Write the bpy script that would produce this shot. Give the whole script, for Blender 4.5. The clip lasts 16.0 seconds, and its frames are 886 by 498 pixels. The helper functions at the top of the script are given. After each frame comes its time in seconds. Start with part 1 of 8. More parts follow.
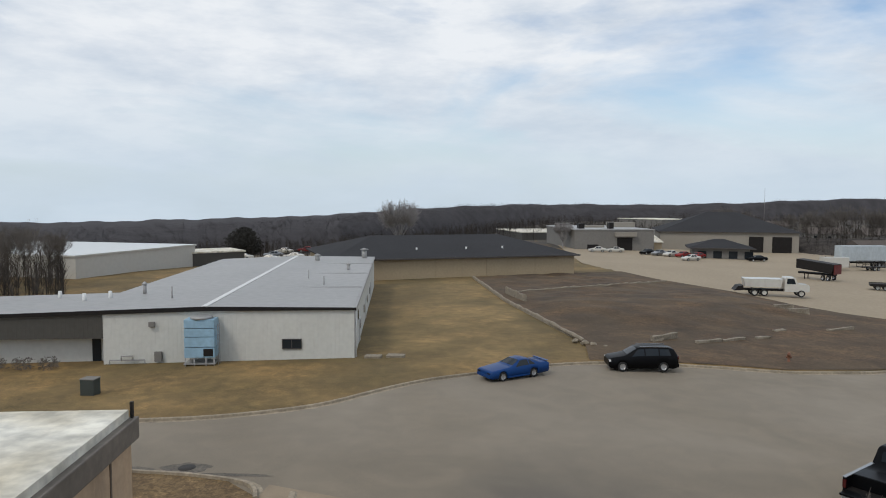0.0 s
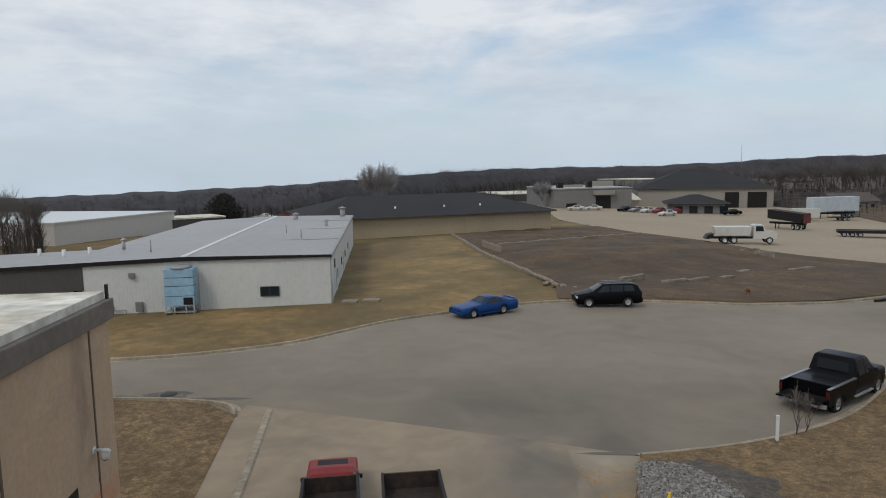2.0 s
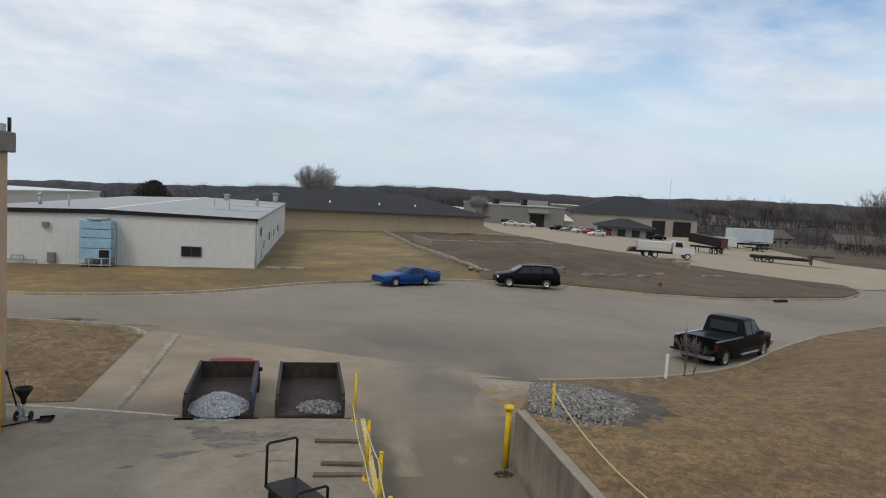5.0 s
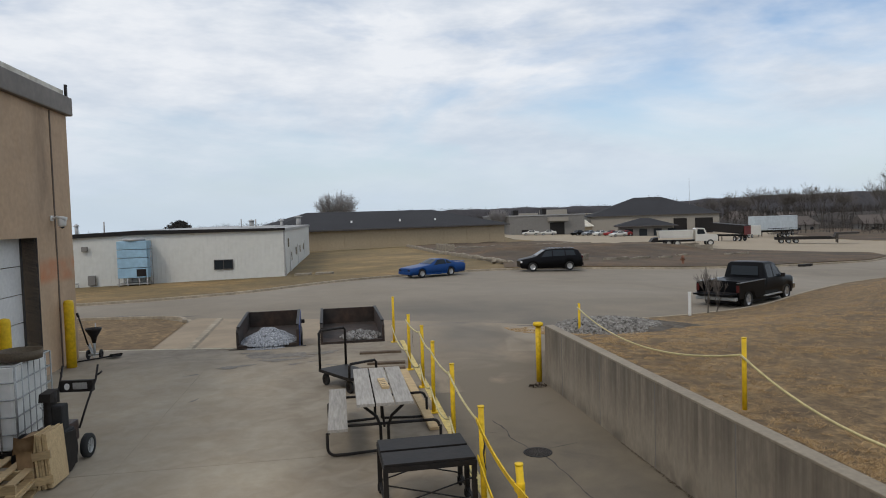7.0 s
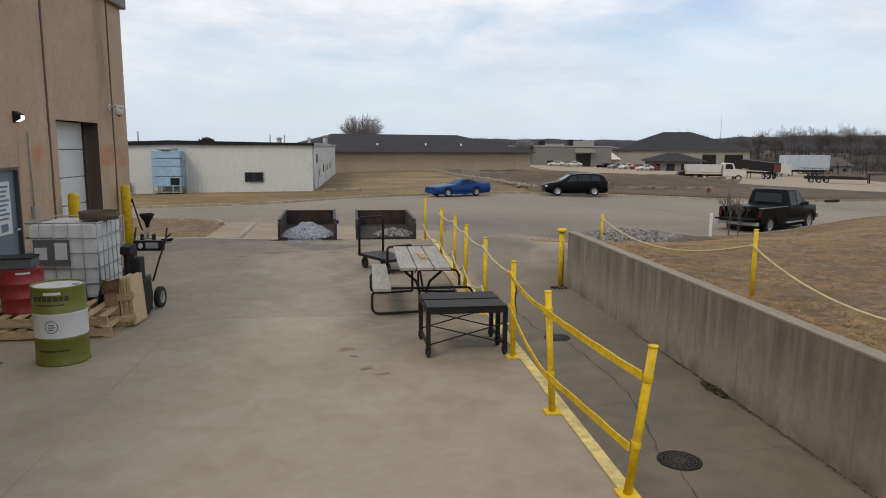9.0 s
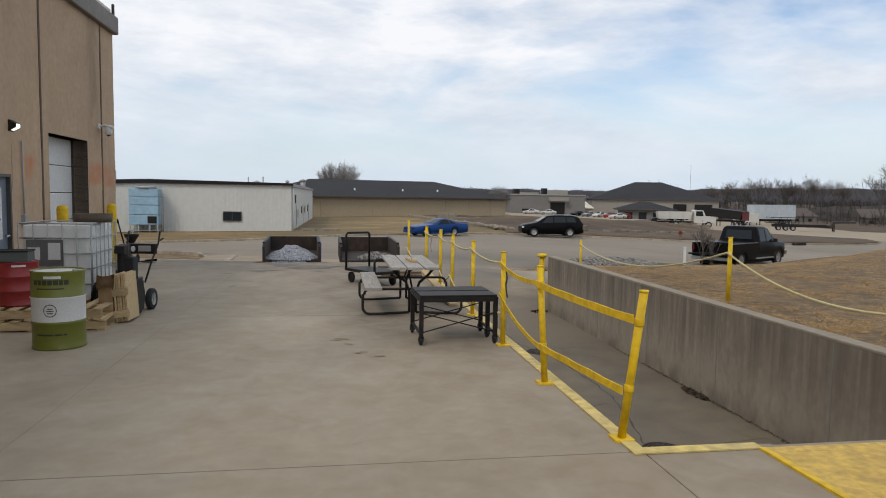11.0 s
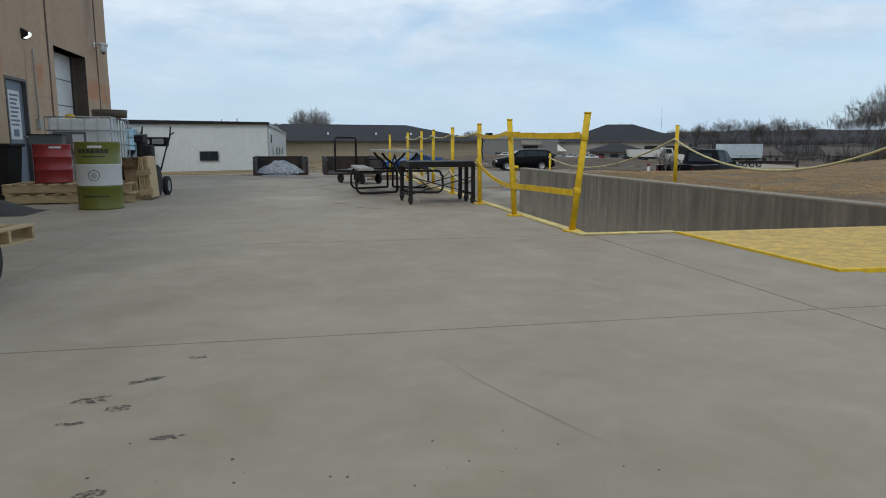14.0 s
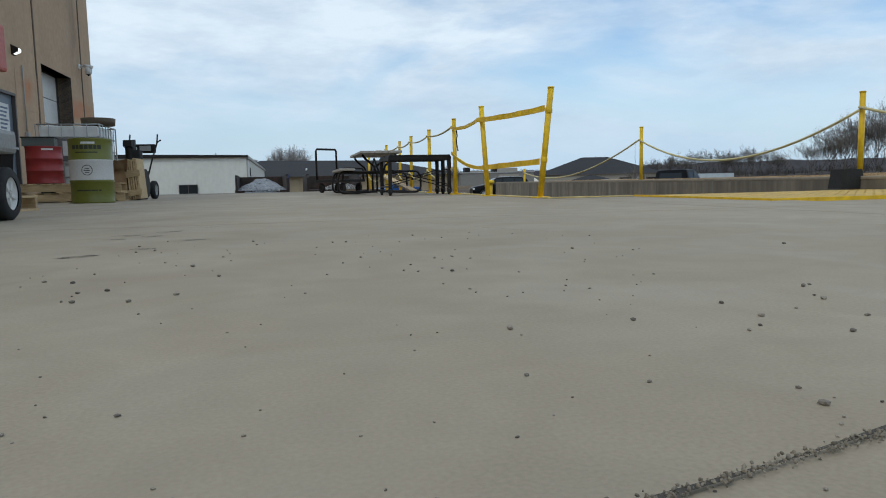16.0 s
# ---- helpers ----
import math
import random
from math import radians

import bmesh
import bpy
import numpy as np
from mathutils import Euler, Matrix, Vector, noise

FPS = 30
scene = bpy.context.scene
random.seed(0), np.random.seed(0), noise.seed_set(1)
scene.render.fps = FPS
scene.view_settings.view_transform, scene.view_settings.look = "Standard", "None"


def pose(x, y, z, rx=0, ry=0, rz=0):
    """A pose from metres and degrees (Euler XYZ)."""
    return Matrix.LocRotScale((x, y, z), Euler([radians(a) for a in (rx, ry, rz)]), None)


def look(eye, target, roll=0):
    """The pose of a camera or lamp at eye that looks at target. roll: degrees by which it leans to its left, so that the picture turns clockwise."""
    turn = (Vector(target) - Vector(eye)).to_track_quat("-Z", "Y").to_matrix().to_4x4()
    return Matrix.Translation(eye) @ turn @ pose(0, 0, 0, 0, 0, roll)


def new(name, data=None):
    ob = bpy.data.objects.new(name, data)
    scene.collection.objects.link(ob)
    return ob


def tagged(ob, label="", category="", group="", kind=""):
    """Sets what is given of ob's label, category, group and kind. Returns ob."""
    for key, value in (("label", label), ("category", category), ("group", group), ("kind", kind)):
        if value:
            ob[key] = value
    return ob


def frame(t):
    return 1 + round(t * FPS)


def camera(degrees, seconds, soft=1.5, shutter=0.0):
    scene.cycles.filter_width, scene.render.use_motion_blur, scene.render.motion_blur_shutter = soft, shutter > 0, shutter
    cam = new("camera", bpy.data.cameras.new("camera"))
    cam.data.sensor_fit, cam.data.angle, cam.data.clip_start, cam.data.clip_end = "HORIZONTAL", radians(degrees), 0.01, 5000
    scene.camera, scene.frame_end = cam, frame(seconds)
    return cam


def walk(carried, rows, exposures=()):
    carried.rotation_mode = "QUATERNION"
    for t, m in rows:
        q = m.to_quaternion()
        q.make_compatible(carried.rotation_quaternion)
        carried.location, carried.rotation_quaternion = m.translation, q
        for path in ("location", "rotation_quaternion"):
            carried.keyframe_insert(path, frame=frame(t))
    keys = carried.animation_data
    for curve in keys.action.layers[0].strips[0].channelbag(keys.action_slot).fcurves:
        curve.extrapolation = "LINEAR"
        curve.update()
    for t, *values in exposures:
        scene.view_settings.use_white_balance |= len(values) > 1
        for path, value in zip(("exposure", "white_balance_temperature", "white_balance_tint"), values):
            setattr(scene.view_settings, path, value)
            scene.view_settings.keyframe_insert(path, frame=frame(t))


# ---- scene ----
cam = camera(66.1, 16.0, soft=1.0)
PATH = [
    (0, (-1.295, 7.389, 10.129), (-2.238, 17.322, 9.459), 0.21),
    (0.5, (-0.579, 6.669, 9.760), (-1.309, 16.642, 9.729), 3.82),
    (1, (-0.170, 6.271, 9.589), (-0.759, 16.233, 8.965), 6.29),
    (1.5, (-0.125, 6.088, 9.181), (-0.689, 16.028, 8.251), 2.58),
    (2, (-0.278, 5.875, 8.601), (-0.990, 15.784, 7.462), -1.12),
    (2.5, (-0.334, 5.793, 7.894), (-0.704, 15.672, 6.389), -0.48),
    (3, (-0.305, 5.639, 7.318), (-0.187, 15.502, 5.669), 2.03),
    (3.2, (-0.274, 5.535, 7.080), (-0.135, 15.396, 5.427), 0.86),
    (5.3, (0.620, 4.523, 5.092), (0.968, 14.501, 4.522), 4.33),
    (5.5, (0.641, 4.147, 4.876), (1.173, 14.123, 4.431), 4.69),
    (6, (0.702, 3.909, 4.202), (1.532, 13.834, 3.314), 2.34),
    (6.5, (0.631, 3.803, 3.496), (1.607, 13.733, 2.836), 0.76),
    (7, (0.564, 3.469, 3.054), (0.436, 13.457, 2.593), -1.78),
    (7.5, (0.584, 3.053, 2.726), (0.155, 12.823, 0.641), 0.82),
    (8, (0.479, 2.731, 2.534), (0.235, 12.627, 1.122), 1.77),
    (8.5, (0.331, 2.521, 2.493), (0.027, 12.392, 0.921), 0.73),
    (8.6, (0.334, 2.641, 2.433), (-0.069, 12.512, 0.882), 0.40),
    (8.7, (0.367, 2.622, 2.432), (-0.100, 12.491, 0.889), 0.42),
    (10.8, (0.076, 2.096, 1.953), (-0.030, 12.073, 1.286), 0.11),
    (11, (0.161, 2.139, 1.776), (0.061, 12.109, 1.013), 0.87),
    (11.5, (0.207, 1.954, 1.553), (0.372, 11.900, 0.530), 1.70),
    (12, (0.198, 1.710, 1.328), (0.692, 11.661, 0.467), 0.77),
    (12.5, (0.115, 1.521, 1.112), (0.509, 11.483, 0.343), -0.68),
    (13, (0.066, 1.227, 0.990), (0.293, 11.158, -0.153), -1.05),
    (13.5, (0.019, 0.794, 0.930), (0.254, 10.687, -0.511), -0.74),
    (14, (0.019, 0.556, 0.830), (0.297, 10.438, -0.675), -0.10),
    (14.5, (0.014, 0.439, 0.715), (0.209, 10.332, -0.725), 0.49),
    (15, (0.012, 0.357, 0.575), (0.190, 10.270, -0.585), -0.13),
    (15.5, (0.010, 0.274, 0.428), (0.174, 10.214, -0.655), -0.75),
    (16, (0.006, -0.025, 0.186), (0.585, 9.911, -0.788), -1.18),
]
# seconds, stops, white balance in kelvin and tint
EXPOSURES = [
    (0, 0.0, 6500, 10), (0.5, -0.12, 6380, 9), (1.5, -0.2, 6380, 9), (2, -0.16, 6430, 10), (2.5, -0.01, 6560, 12), (3.2, -0.04, 6560, 12), (5.3, 0.0, 6430, 10),
    (6, -0.02, 6480, 11), (7, -0.01, 6480, 11), (8, 0.12, 6630, 13), (8.7, 0.14, 6700, 13), (10.8, 0.14, 6630, 12), (11.5, 0.13, 6540, 12), (12.5, -0.01, 6030, 8), (14, -0.03, 5890, 5), (16, -0.02, 5850, 4),
]
walk(cam, [(t, look(eye, target, roll)) for t, eye, target, roll in PATH], EXPOSURES)

# ---- world, sun, exposure ----
scene.view_settings.exposure = 0.0
world = bpy.data.worlds.new("sky")
scene.world = world
world.use_nodes = True
wn, wl = world.node_tree.nodes, world.node_tree.links
wn.clear()
SUN_EL, SUN_AZ = 48.0, 215.0   # degrees; azimuth from +y towards +x


def wnode(kind, **kw):
    n = wn.new(kind)
    for k, v in kw.items():
        n.inputs[k].default_value = v
    return n


sky = wn.new("ShaderNodeTexSky")
sky.sky_type = "NISHITA"
sky.sun_disc = False
sky.sun_elevation = radians(SUN_EL)
sky.sun_rotation = radians(SUN_AZ)
sky_gain = wn.new("ShaderNodeVectorMath")
sky_gain.operation = "SCALE"
sky_gain.inputs["Scale"].default_value = 0.13
wl.new(sky.outputs[0], sky_gain.inputs[0])
coord = wn.new("ShaderNodeTexCoord")
stretch = wn.new("ShaderNodeMapping")
stretch.inputs["Scale"].default_value = (1.0, 1.0, 3.4)
stretch.inputs["Location"].default_value = (0.3, 0.15, 0.1)
wl.new(coord.outputs["Generated"], stretch.inputs[0])
cl1 = wnode("ShaderNodeTexNoise", Scale=2.1, Detail=6.0, Roughness=0.55, Distortion=0.4)
cl2 = wnode("ShaderNodeTexNoise", Scale=5.5, Detail=5.0, Roughness=0.6)
wl.new(stretch.outputs[0], cl1.inputs["Vector"])
wl.new(stretch.outputs[0], cl2.inputs["Vector"])
cover = wn.new("ShaderNodeMapRange")
cover.inputs["From Min"].default_value, cover.inputs["From Max"].default_value = 0.33, 0.52
wl.new(cl1.outputs[0], cover.inputs[0])
tone = wn.new("ShaderNodeMix")
tone.data_type = "RGBA"
tone.inputs[6].default_value = (0.605, 0.675, 0.765, 1)
tone.inputs[7].default_value = (0.83, 0.865, 0.905, 1)
tone_r = wn.new("ShaderNodeMapRange")
tone_r.inputs["From Min"].default_value, tone_r.inputs["From Max"].default_value = 0.35, 0.62
wl.new(cl2.outputs[0], tone_r.inputs[0])
wl.new(tone_r.outputs[0], tone.inputs[0])
clouds = wn.new("ShaderNodeMix")
clouds.data_type = "RGBA"
wl.new(cover.outputs[0], clouds.inputs[0])
wl.new(sky_gain.outputs[0], clouds.inputs[6])
wl.new(tone.outputs[2], clouds.inputs[7])
bg = wn.new("ShaderNodeBackground")
bg.inputs["Strength"].default_value = 1.0
# pale blue-grey haze low over the horizon
split = wn.new("ShaderNodeSeparateXYZ")
wl.new(coord.outputs["Generated"], split.inputs[0])
haze_r = wn.new("ShaderNodeMapRange")
haze_r.inputs["From Min"].default_value, haze_r.inputs["From Max"].default_value = 0.02, 0.2
haze_r.inputs["To Min"].default_value, haze_r.inputs["To Max"].default_value = 0.85, 0.0
wl.new(split.outputs["Z"], haze_r.inputs[0])
haze = wn.new("ShaderNodeMix")
haze.data_type = "RGBA"
haze.inputs[7].default_value = (0.565, 0.672, 0.77, 1)
wl.new(haze_r.outputs[0], haze.inputs[0])
wl.new(clouds.outputs[2], haze.inputs[6])
wl.new(haze.outputs[2], bg.inputs[0])
wout = wn.new("ShaderNodeOutputWorld")
wl.new(bg.outputs[0], wout.inputs[0])

sun_data = bpy.data.lights.new("sun", "SUN")
sun_data.energy, sun_data.angle, sun_data.color = 1.0, radians(12), (1.0, 0.93, 0.82)
sun = new("sun", sun_data)
_az, _el = radians(SUN_AZ), radians(SUN_EL)
sun.matrix_world = look((60 * math.sin(_az) * math.cos(_el), 60 * math.cos(_az) * math.cos(_el), 60 * math.sin(_el)), (0, 0, 0))


# ---- materials ----
def mat(name, col, rough=0.8, metal=0.0, var=0.15, grain=40.0, blotch=1.5, bump=0.15, tint=None, obj_var=0.0, coat=0.0, spec=0.5, coords="Object", stretch_xyz=(1, 1, 1), smear=0.0, smear_scale=0.8):
    """Base colour with blotches and grain at two scales, and fine relief."""
    m = bpy.data.materials.new(name)
    m.use_nodes = True
    nt = m.node_tree
    b = nt.nodes["Principled BSDF"]
    b.inputs["Roughness"].default_value = rough
    b.inputs["Metallic"].default_value = metal
    b.inputs["Specular IOR Level"].default_value = spec
    if coat:
        b.inputs["Coat Weight"].default_value = coat
        b.inputs["Coat Roughness"].default_value = 0.06
    tc = nt.nodes.new("ShaderNodeTexCoord")
    mp = nt.nodes.new("ShaderNodeMapping")
    mp.inputs["Scale"].default_value = stretch_xyz
    nt.links.new(tc.outputs[coords], mp.inputs[0])
    n1 = nt.nodes.new("ShaderNodeTexNoise")
    n1.inputs["Scale"].default_value, n1.inputs["Detail"].default_value = blotch, 5
    n2 = nt.nodes.new("ShaderNodeTexNoise")
    n2.inputs["Scale"].default_value, n2.inputs["Detail"].default_value = grain, 4
    for n in (n1, n2):
        nt.links.new(mp.outputs[0], n.inputs["Vector"])
    t = tint or tuple(c * 0.55 for c in col)
    r1 = nt.nodes.new("ShaderNodeMapRange")
    r1.inputs["From Min"].default_value, r1.inputs["From Max"].default_value = 0.35, 0.68
    r1.inputs["To Max"].default_value = min(1.0, var * 2.2)
    nt.links.new(n1.outputs[0], r1.inputs[0])
    mx = nt.nodes.new("ShaderNodeMix")
    mx.data_type = "RGBA"
    mx.inputs[6].default_value, mx.inputs[7].default_value = (*col, 1), (*t, 1)
    nt.links.new(r1.outputs[0], mx.inputs[0])
    r2 = nt.nodes.new("ShaderNodeMapRange")
    r2.inputs["From Min"].default_value, r2.inputs["From Max"].default_value = 0.3, 0.7
    r2.inputs["To Min"].default_value, r2.inputs["To Max"].default_value = 1 - var, 1 + var * 0.7
    nt.links.new(n2.outputs[0], r2.inputs[0])
    ml = nt.nodes.new("ShaderNodeVectorMath")
    ml.operation = "SCALE"
    nt.links.new(mx.outputs[2], ml.inputs[0])
    nt.links.new(r2.outputs[0], ml.inputs["Scale"])
    last = ml
    if smear:
        n3 = nt.nodes.new("ShaderNodeTexNoise")
        n3.inputs["Scale"].default_value, n3.inputs["Detail"].default_value, n3.inputs["Distortion"].default_value = smear_scale, 7, 1.6
        nt.links.new(mp.outputs[0], n3.inputs["Vector"])
        r4 = nt.nodes.new("ShaderNodeMapRange")
        r4.inputs["From Min"].default_value, r4.inputs["From Max"].default_value = 0.32, 0.68
        r4.inputs["To Min"].default_value, r4.inputs["To Max"].default_value = 1 - smear, 1 + smear
        nt.links.new(n3.outputs[0], r4.inputs[0])
        m4 = nt.nodes.new("ShaderNodeVectorMath")
        m4.operation = "SCALE"
        nt.links.new(last.outputs[0], m4.inputs[0])
        nt.links.new(r4.outputs[0], m4.inputs["Scale"])
        last = m4
    if obj_var:
        oi = nt.nodes.new("ShaderNodeObjectInfo")
        r3 = nt.nodes.new("ShaderNodeMapRange")
        r3.inputs["To Min"].default_value, r3.inputs["To Max"].default_value = 1 - obj_var, 1 + obj_var
        nt.links.new(oi.outputs["Random"], r3.inputs[0])
        m2 = nt.nodes.new("ShaderNodeVectorMath")
        m2.operation = "SCALE"
        nt.links.new(last.outputs[0], m2.inputs[0])
        nt.links.new(r3.outputs[0], m2.inputs["Scale"])
        last = m2
    nt.links.new(last.outputs[0], b.inputs["Base Color"])
    if bump:
        bp = nt.nodes.new("ShaderNodeBump")
        bp.inputs["Strength"].default_value, bp.inputs["Distance"].default_value = bump, 0.02
        nt.links.new(n2.outputs[0], bp.inputs["Height"])
        nt.links.new(bp.outputs[0], b.inputs["Normal"])
    return m


def glass_mat(name, col=(0.02, 0.025, 0.03), rough=0.05):
    m = bpy.data.materials.new(name)
    m.use_nodes = True
    b = m.node_tree.nodes["Principled BSDF"]
    b.inputs["Base Color"].default_value = (*col, 1)
    b.inputs["Roughness"].default_value = rough
    b.inputs["Specular IOR Level"].default_value = 0.2
    return m


M_CONC = mat("yard_concrete", (0.371, 0.312, 0.223), 0.85, var=0.13, grain=220, blotch=0.2, bump=0.0, tint=(0.255, 0.21, 0.153), smear=0.1, smear_scale=0.6)


def add_tone(m, col, ranges, most, scale=0.9, stretch_z=1.0):
    """Dirt, old paint and painted shade within soft limits along the axes, broken up by noise."""
    nt = m.node_tree
    b = nt.nodes["Principled BSDF"]
    src = b.inputs["Base Color"].links[0].from_socket
    tc = nt.nodes.new("ShaderNodeTexCoord")
    sp = nt.nodes.new("ShaderNodeSeparateXYZ")
    nt.links.new(tc.outputs["Object"], sp.inputs[0])
    mp = nt.nodes.new("ShaderNodeMapping")
    mp.inputs["Scale"].default_value = (1, 1, stretch_z)
    nt.links.new(tc.outputs["Object"], mp.inputs[0])
    nz = nt.nodes.new("ShaderNodeTexNoise")
    nz.inputs["Scale"].default_value, nz.inputs["Detail"].default_value, nz.inputs["Distortion"].default_value = scale, 6, 0.8
    nt.links.new(mp.outputs[0], nz.inputs["Vector"])
    f = nt.nodes.new("ShaderNodeMapRange")
    f.inputs["From Min"].default_value, f.inputs["From Max"].default_value, f.inputs["To Max"].default_value = 0.35, 0.65, most
    nt.links.new(nz.outputs[0], f.inputs[0])
    for k, lo, hi in ranges:
        r = nt.nodes.new("ShaderNodeMapRange")
        r.interpolation_type = "SMOOTHSTEP"
        r.inputs["From Min"].default_value, r.inputs["From Max"].default_value = min(lo, hi), max(lo, hi)
        if lo > hi:
            r.inputs["To Min"].default_value, r.inputs["To Max"].default_value = 1.0, 0.0
        nt.links.new(sp.outputs[k], r.inputs[0])
        p = nt.nodes.new("ShaderNodeMath")
        p.operation = "MULTIPLY"
        nt.links.new(f.outputs[0], p.inputs[0])
        nt.links.new(r.outputs[0], p.inputs[1])
        f = p
    mx = nt.nodes.new("ShaderNodeMix")
    mx.data_type = "RGBA"
    mx.inputs[7].default_value = (*col, 1)
    nt.links.new(f.outputs[0], mx.inputs[0])
    nt.links.new(src, mx.inputs[6])
    nt.links.new(mx.outputs[2], b.inputs["Base Color"])


add_tone(M_CONC, (0.17, 0.125, 0.08), ((0, -0.2, 2.0), (1, 7.0, 11.0)), 0.75)
# brown dirt, with the shade beneath the picnic table put into the colour
add_tone(M_CONC, (0.13, 0.104, 0.076), ((0, -0.7, 0.7), (1, 9.0, 11.0)), 1.15, 0.5)
add_tone(M_CONC, (0.19, 0.16, 0.118), ((0, -2.8, -0.8), (1, 8.5, 12.5)), 0.8, 0.5)
add_tone(M_CONC, (0.15, 0.125, 0.095), ((1, 17.6, 19.6),), 0.9, 0.6)
add_tone(M_CONC, (0.235, 0.168, 0.098), ((0, 0.2, 2.0), (1, 3.5, 6.0), (1, 15.0, 10.0)), 0.62, 0.8)
add_tone(M_CONC, (0.36, 0.325, 0.25), ((0, -2.6, -1.6), (0, 1.6, 0.4), (1, 5.0, 8.0), (1, 18.0, 15.0)), 0.6, 0.8)
add_tone(M_CONC, (0.2, 0.158, 0.105), (), 0.4, 0.45)
add_tone(M_CONC, (0.235, 0.178, 0.115), (), 0.3, 1.4)
add_tone(M_CONC, (0.43, 0.39, 0.32), (), 0.24, 3.1)
add_tone(M_CONC, (0.2, 0.17, 0.13), (), 0.17, 9.0)
M_DRIVE = mat("drive_concrete", (0.319, 0.250, 0.169), 0.85, var=0.13, grain=70, blotch=0.3, bump=0.03, tint=(0.205, 0.162, 0.115), smear=0.14, smear_scale=0.3)
add_tone(M_DRIVE, (0.2, 0.174, 0.137), ((0, -2.4, 0.8),), 0.95, 0.25)
add_tone(M_DRIVE, (0.12, 0.108, 0.09), ((0, -0.6, 0.9), (0, 3.4, 1.9), (1, 20.0, 24.0)), 0.7, 0.5)
add_tone(M_DRIVE, (0.33, 0.28, 0.21), ((0, 2.2, 2.35), (1, 24.9, 25.05), (1, 28.6, 28.3)), 1.3, 0.2)
add_tone(M_DRIVE, (0.15, 0.12, 0.088), (), 0.3, 0.9)
add_tone(M_DRIVE, (0.172, 0.14, 0.098), ((0, -1.3, -0.6), (1, 26.0, 20.8)), 3.0, 0.5)
M_WELL = mat("dock_floor_concrete", (0.176, 0.142, 0.097), 0.85, var=0.18, grain=70, blotch=0.4, bump=0.03, tint=(0.105, 0.092, 0.074), smear=0.18)
add_tone(M_WELL, (0.2, 0.16, 0.1), (), 0.35, 1.3)
add_tone(M_WELL, (0.075, 0.065, 0.052), (), 0.35, 0.7)
add_tone(M_WELL, (0.172, 0.14, 0.098), ((1, 16.5, 20.2),), 3.0, 0.5)
M_ASPH = mat("asphalt", (0.22, 0.183, 0.134), 0.88, var=0.12, grain=22, blotch=0.07, bump=0.08, tint=(0.155, 0.135, 0.11), smear=0.1, smear_scale=0.22)
add_tone(M_ASPH, (0.1, 0.09, 0.076), ((0, -5.0, -0.5), (0, 8.0, 3.0), (1, 41.0, 31.0)), 0.75, 0.2)
add_tone(M_ASPH, (0.28, 0.24, 0.187), ((1, 33.0, 40.0),), 0.75, 0.07)
add_tone(M_ASPH, (0.14, 0.122, 0.098), (), 0.2, 0.6)
M_LOT = mat("lot_concrete", (0.345, 0.279, 0.193), 0.9, var=0.1, grain=2, blotch=0.06, bump=0.0)
M_WALLC = mat("retaining_concrete", (0.29, 0.247, 0.189), 0.88, var=0.16, grain=9.0, blotch=0.8, bump=0.06, tint=(0.185, 0.157, 0.118), stretch_xyz=(1.4, 1.4, 0.7), smear=0.08, smear_scale=1.2)
add_tone(M_WALLC, (0.11, 0.094, 0.077), ((2, -1.3, 0.0),), 0.6, 9.0, 0.05)
add_tone(M_WALLC, (0.34, 0.3, 0.24), ((2, 0.1, -1.1),), 0.4, 3.2, 0.12)
add_tone(M_WALLC, (0.095, 0.078, 0.06), ((2, -1.2, -0.1),), 0.6, 3.4, 0.06)
# darker towards the low-y end
add_tone(M_WALLC, (0.12, 0.098, 0.072), ((1, 13.0, 5.0),), 0.55, 0.8, 0.5)
# darker towards the foot of the wall
add_tone(M_WALLC, (0.12, 0.1, 0.078), ((2, -0.95, -1.38),), 0.8, 2.0, 0.5)
M_CAP = mat("wall_cap_concrete", (0.285, 0.242, 0.182), 0.88, var=0.15, grain=12, blotch=1.5)
M_GRASS = mat("dry_grass", (0.33, 0.216, 0.093), 0.95, var=0.4, grain=22.0, blotch=0.6, bump=0.25, tint=(0.17, 0.106, 0.043), smear=0.34, smear_scale=1.6)
add_tone(M_GRASS, (0.1, 0.06, 0.026), (), 0.6, 0.32)
add_tone(M_GRASS, (0.43, 0.295, 0.145), (), 0.4, 2.0)
add_tone(M_GRASS, (0.08, 0.05, 0.024), (), 0.7, 2.9)
add_tone(M_GRASS, (0.07, 0.045, 0.022), (), 0.7, 9.0)
M_ROUGHGRASS = mat("rough_grass", (0.285, 0.174, 0.06), 0.95, var=0.36, grain=9.0, blotch=0.16, bump=0.4, tint=(0.115, 0.088, 0.03), smear=0.28, smear_scale=0.7)
add_tone(M_ROUGHGRASS, (0.06, 0.055, 0.022), ((0, -26.0, -13.0), (1, 53.0, 62.0)), 0.8, 0.09)
add_tone(M_ROUGHGRASS, (0.34, 0.225, 0.09), (), 0.5, 0.2)
add_tone(M_ROUGHGRASS, (0.4, 0.265, 0.105), ((0, -14.0, -9.0), (0, 3.0, -2.0), (1, 50.0, 58.0), (1, 118.0, 100.0)), 0.9, 0.12)
add_tone(M_ROUGHGRASS, (0.075, 0.06, 0.024), (), 0.6, 0.11)
add_tone(M_ROUGHGRASS, (0.1, 0.07, 0.03), (), 0.45, 0.9)
add_tone(M_ROUGHGRASS, (0.05, 0.042, 0.034), ((1, 190.0, 225.0),), 3.0, 0.3)
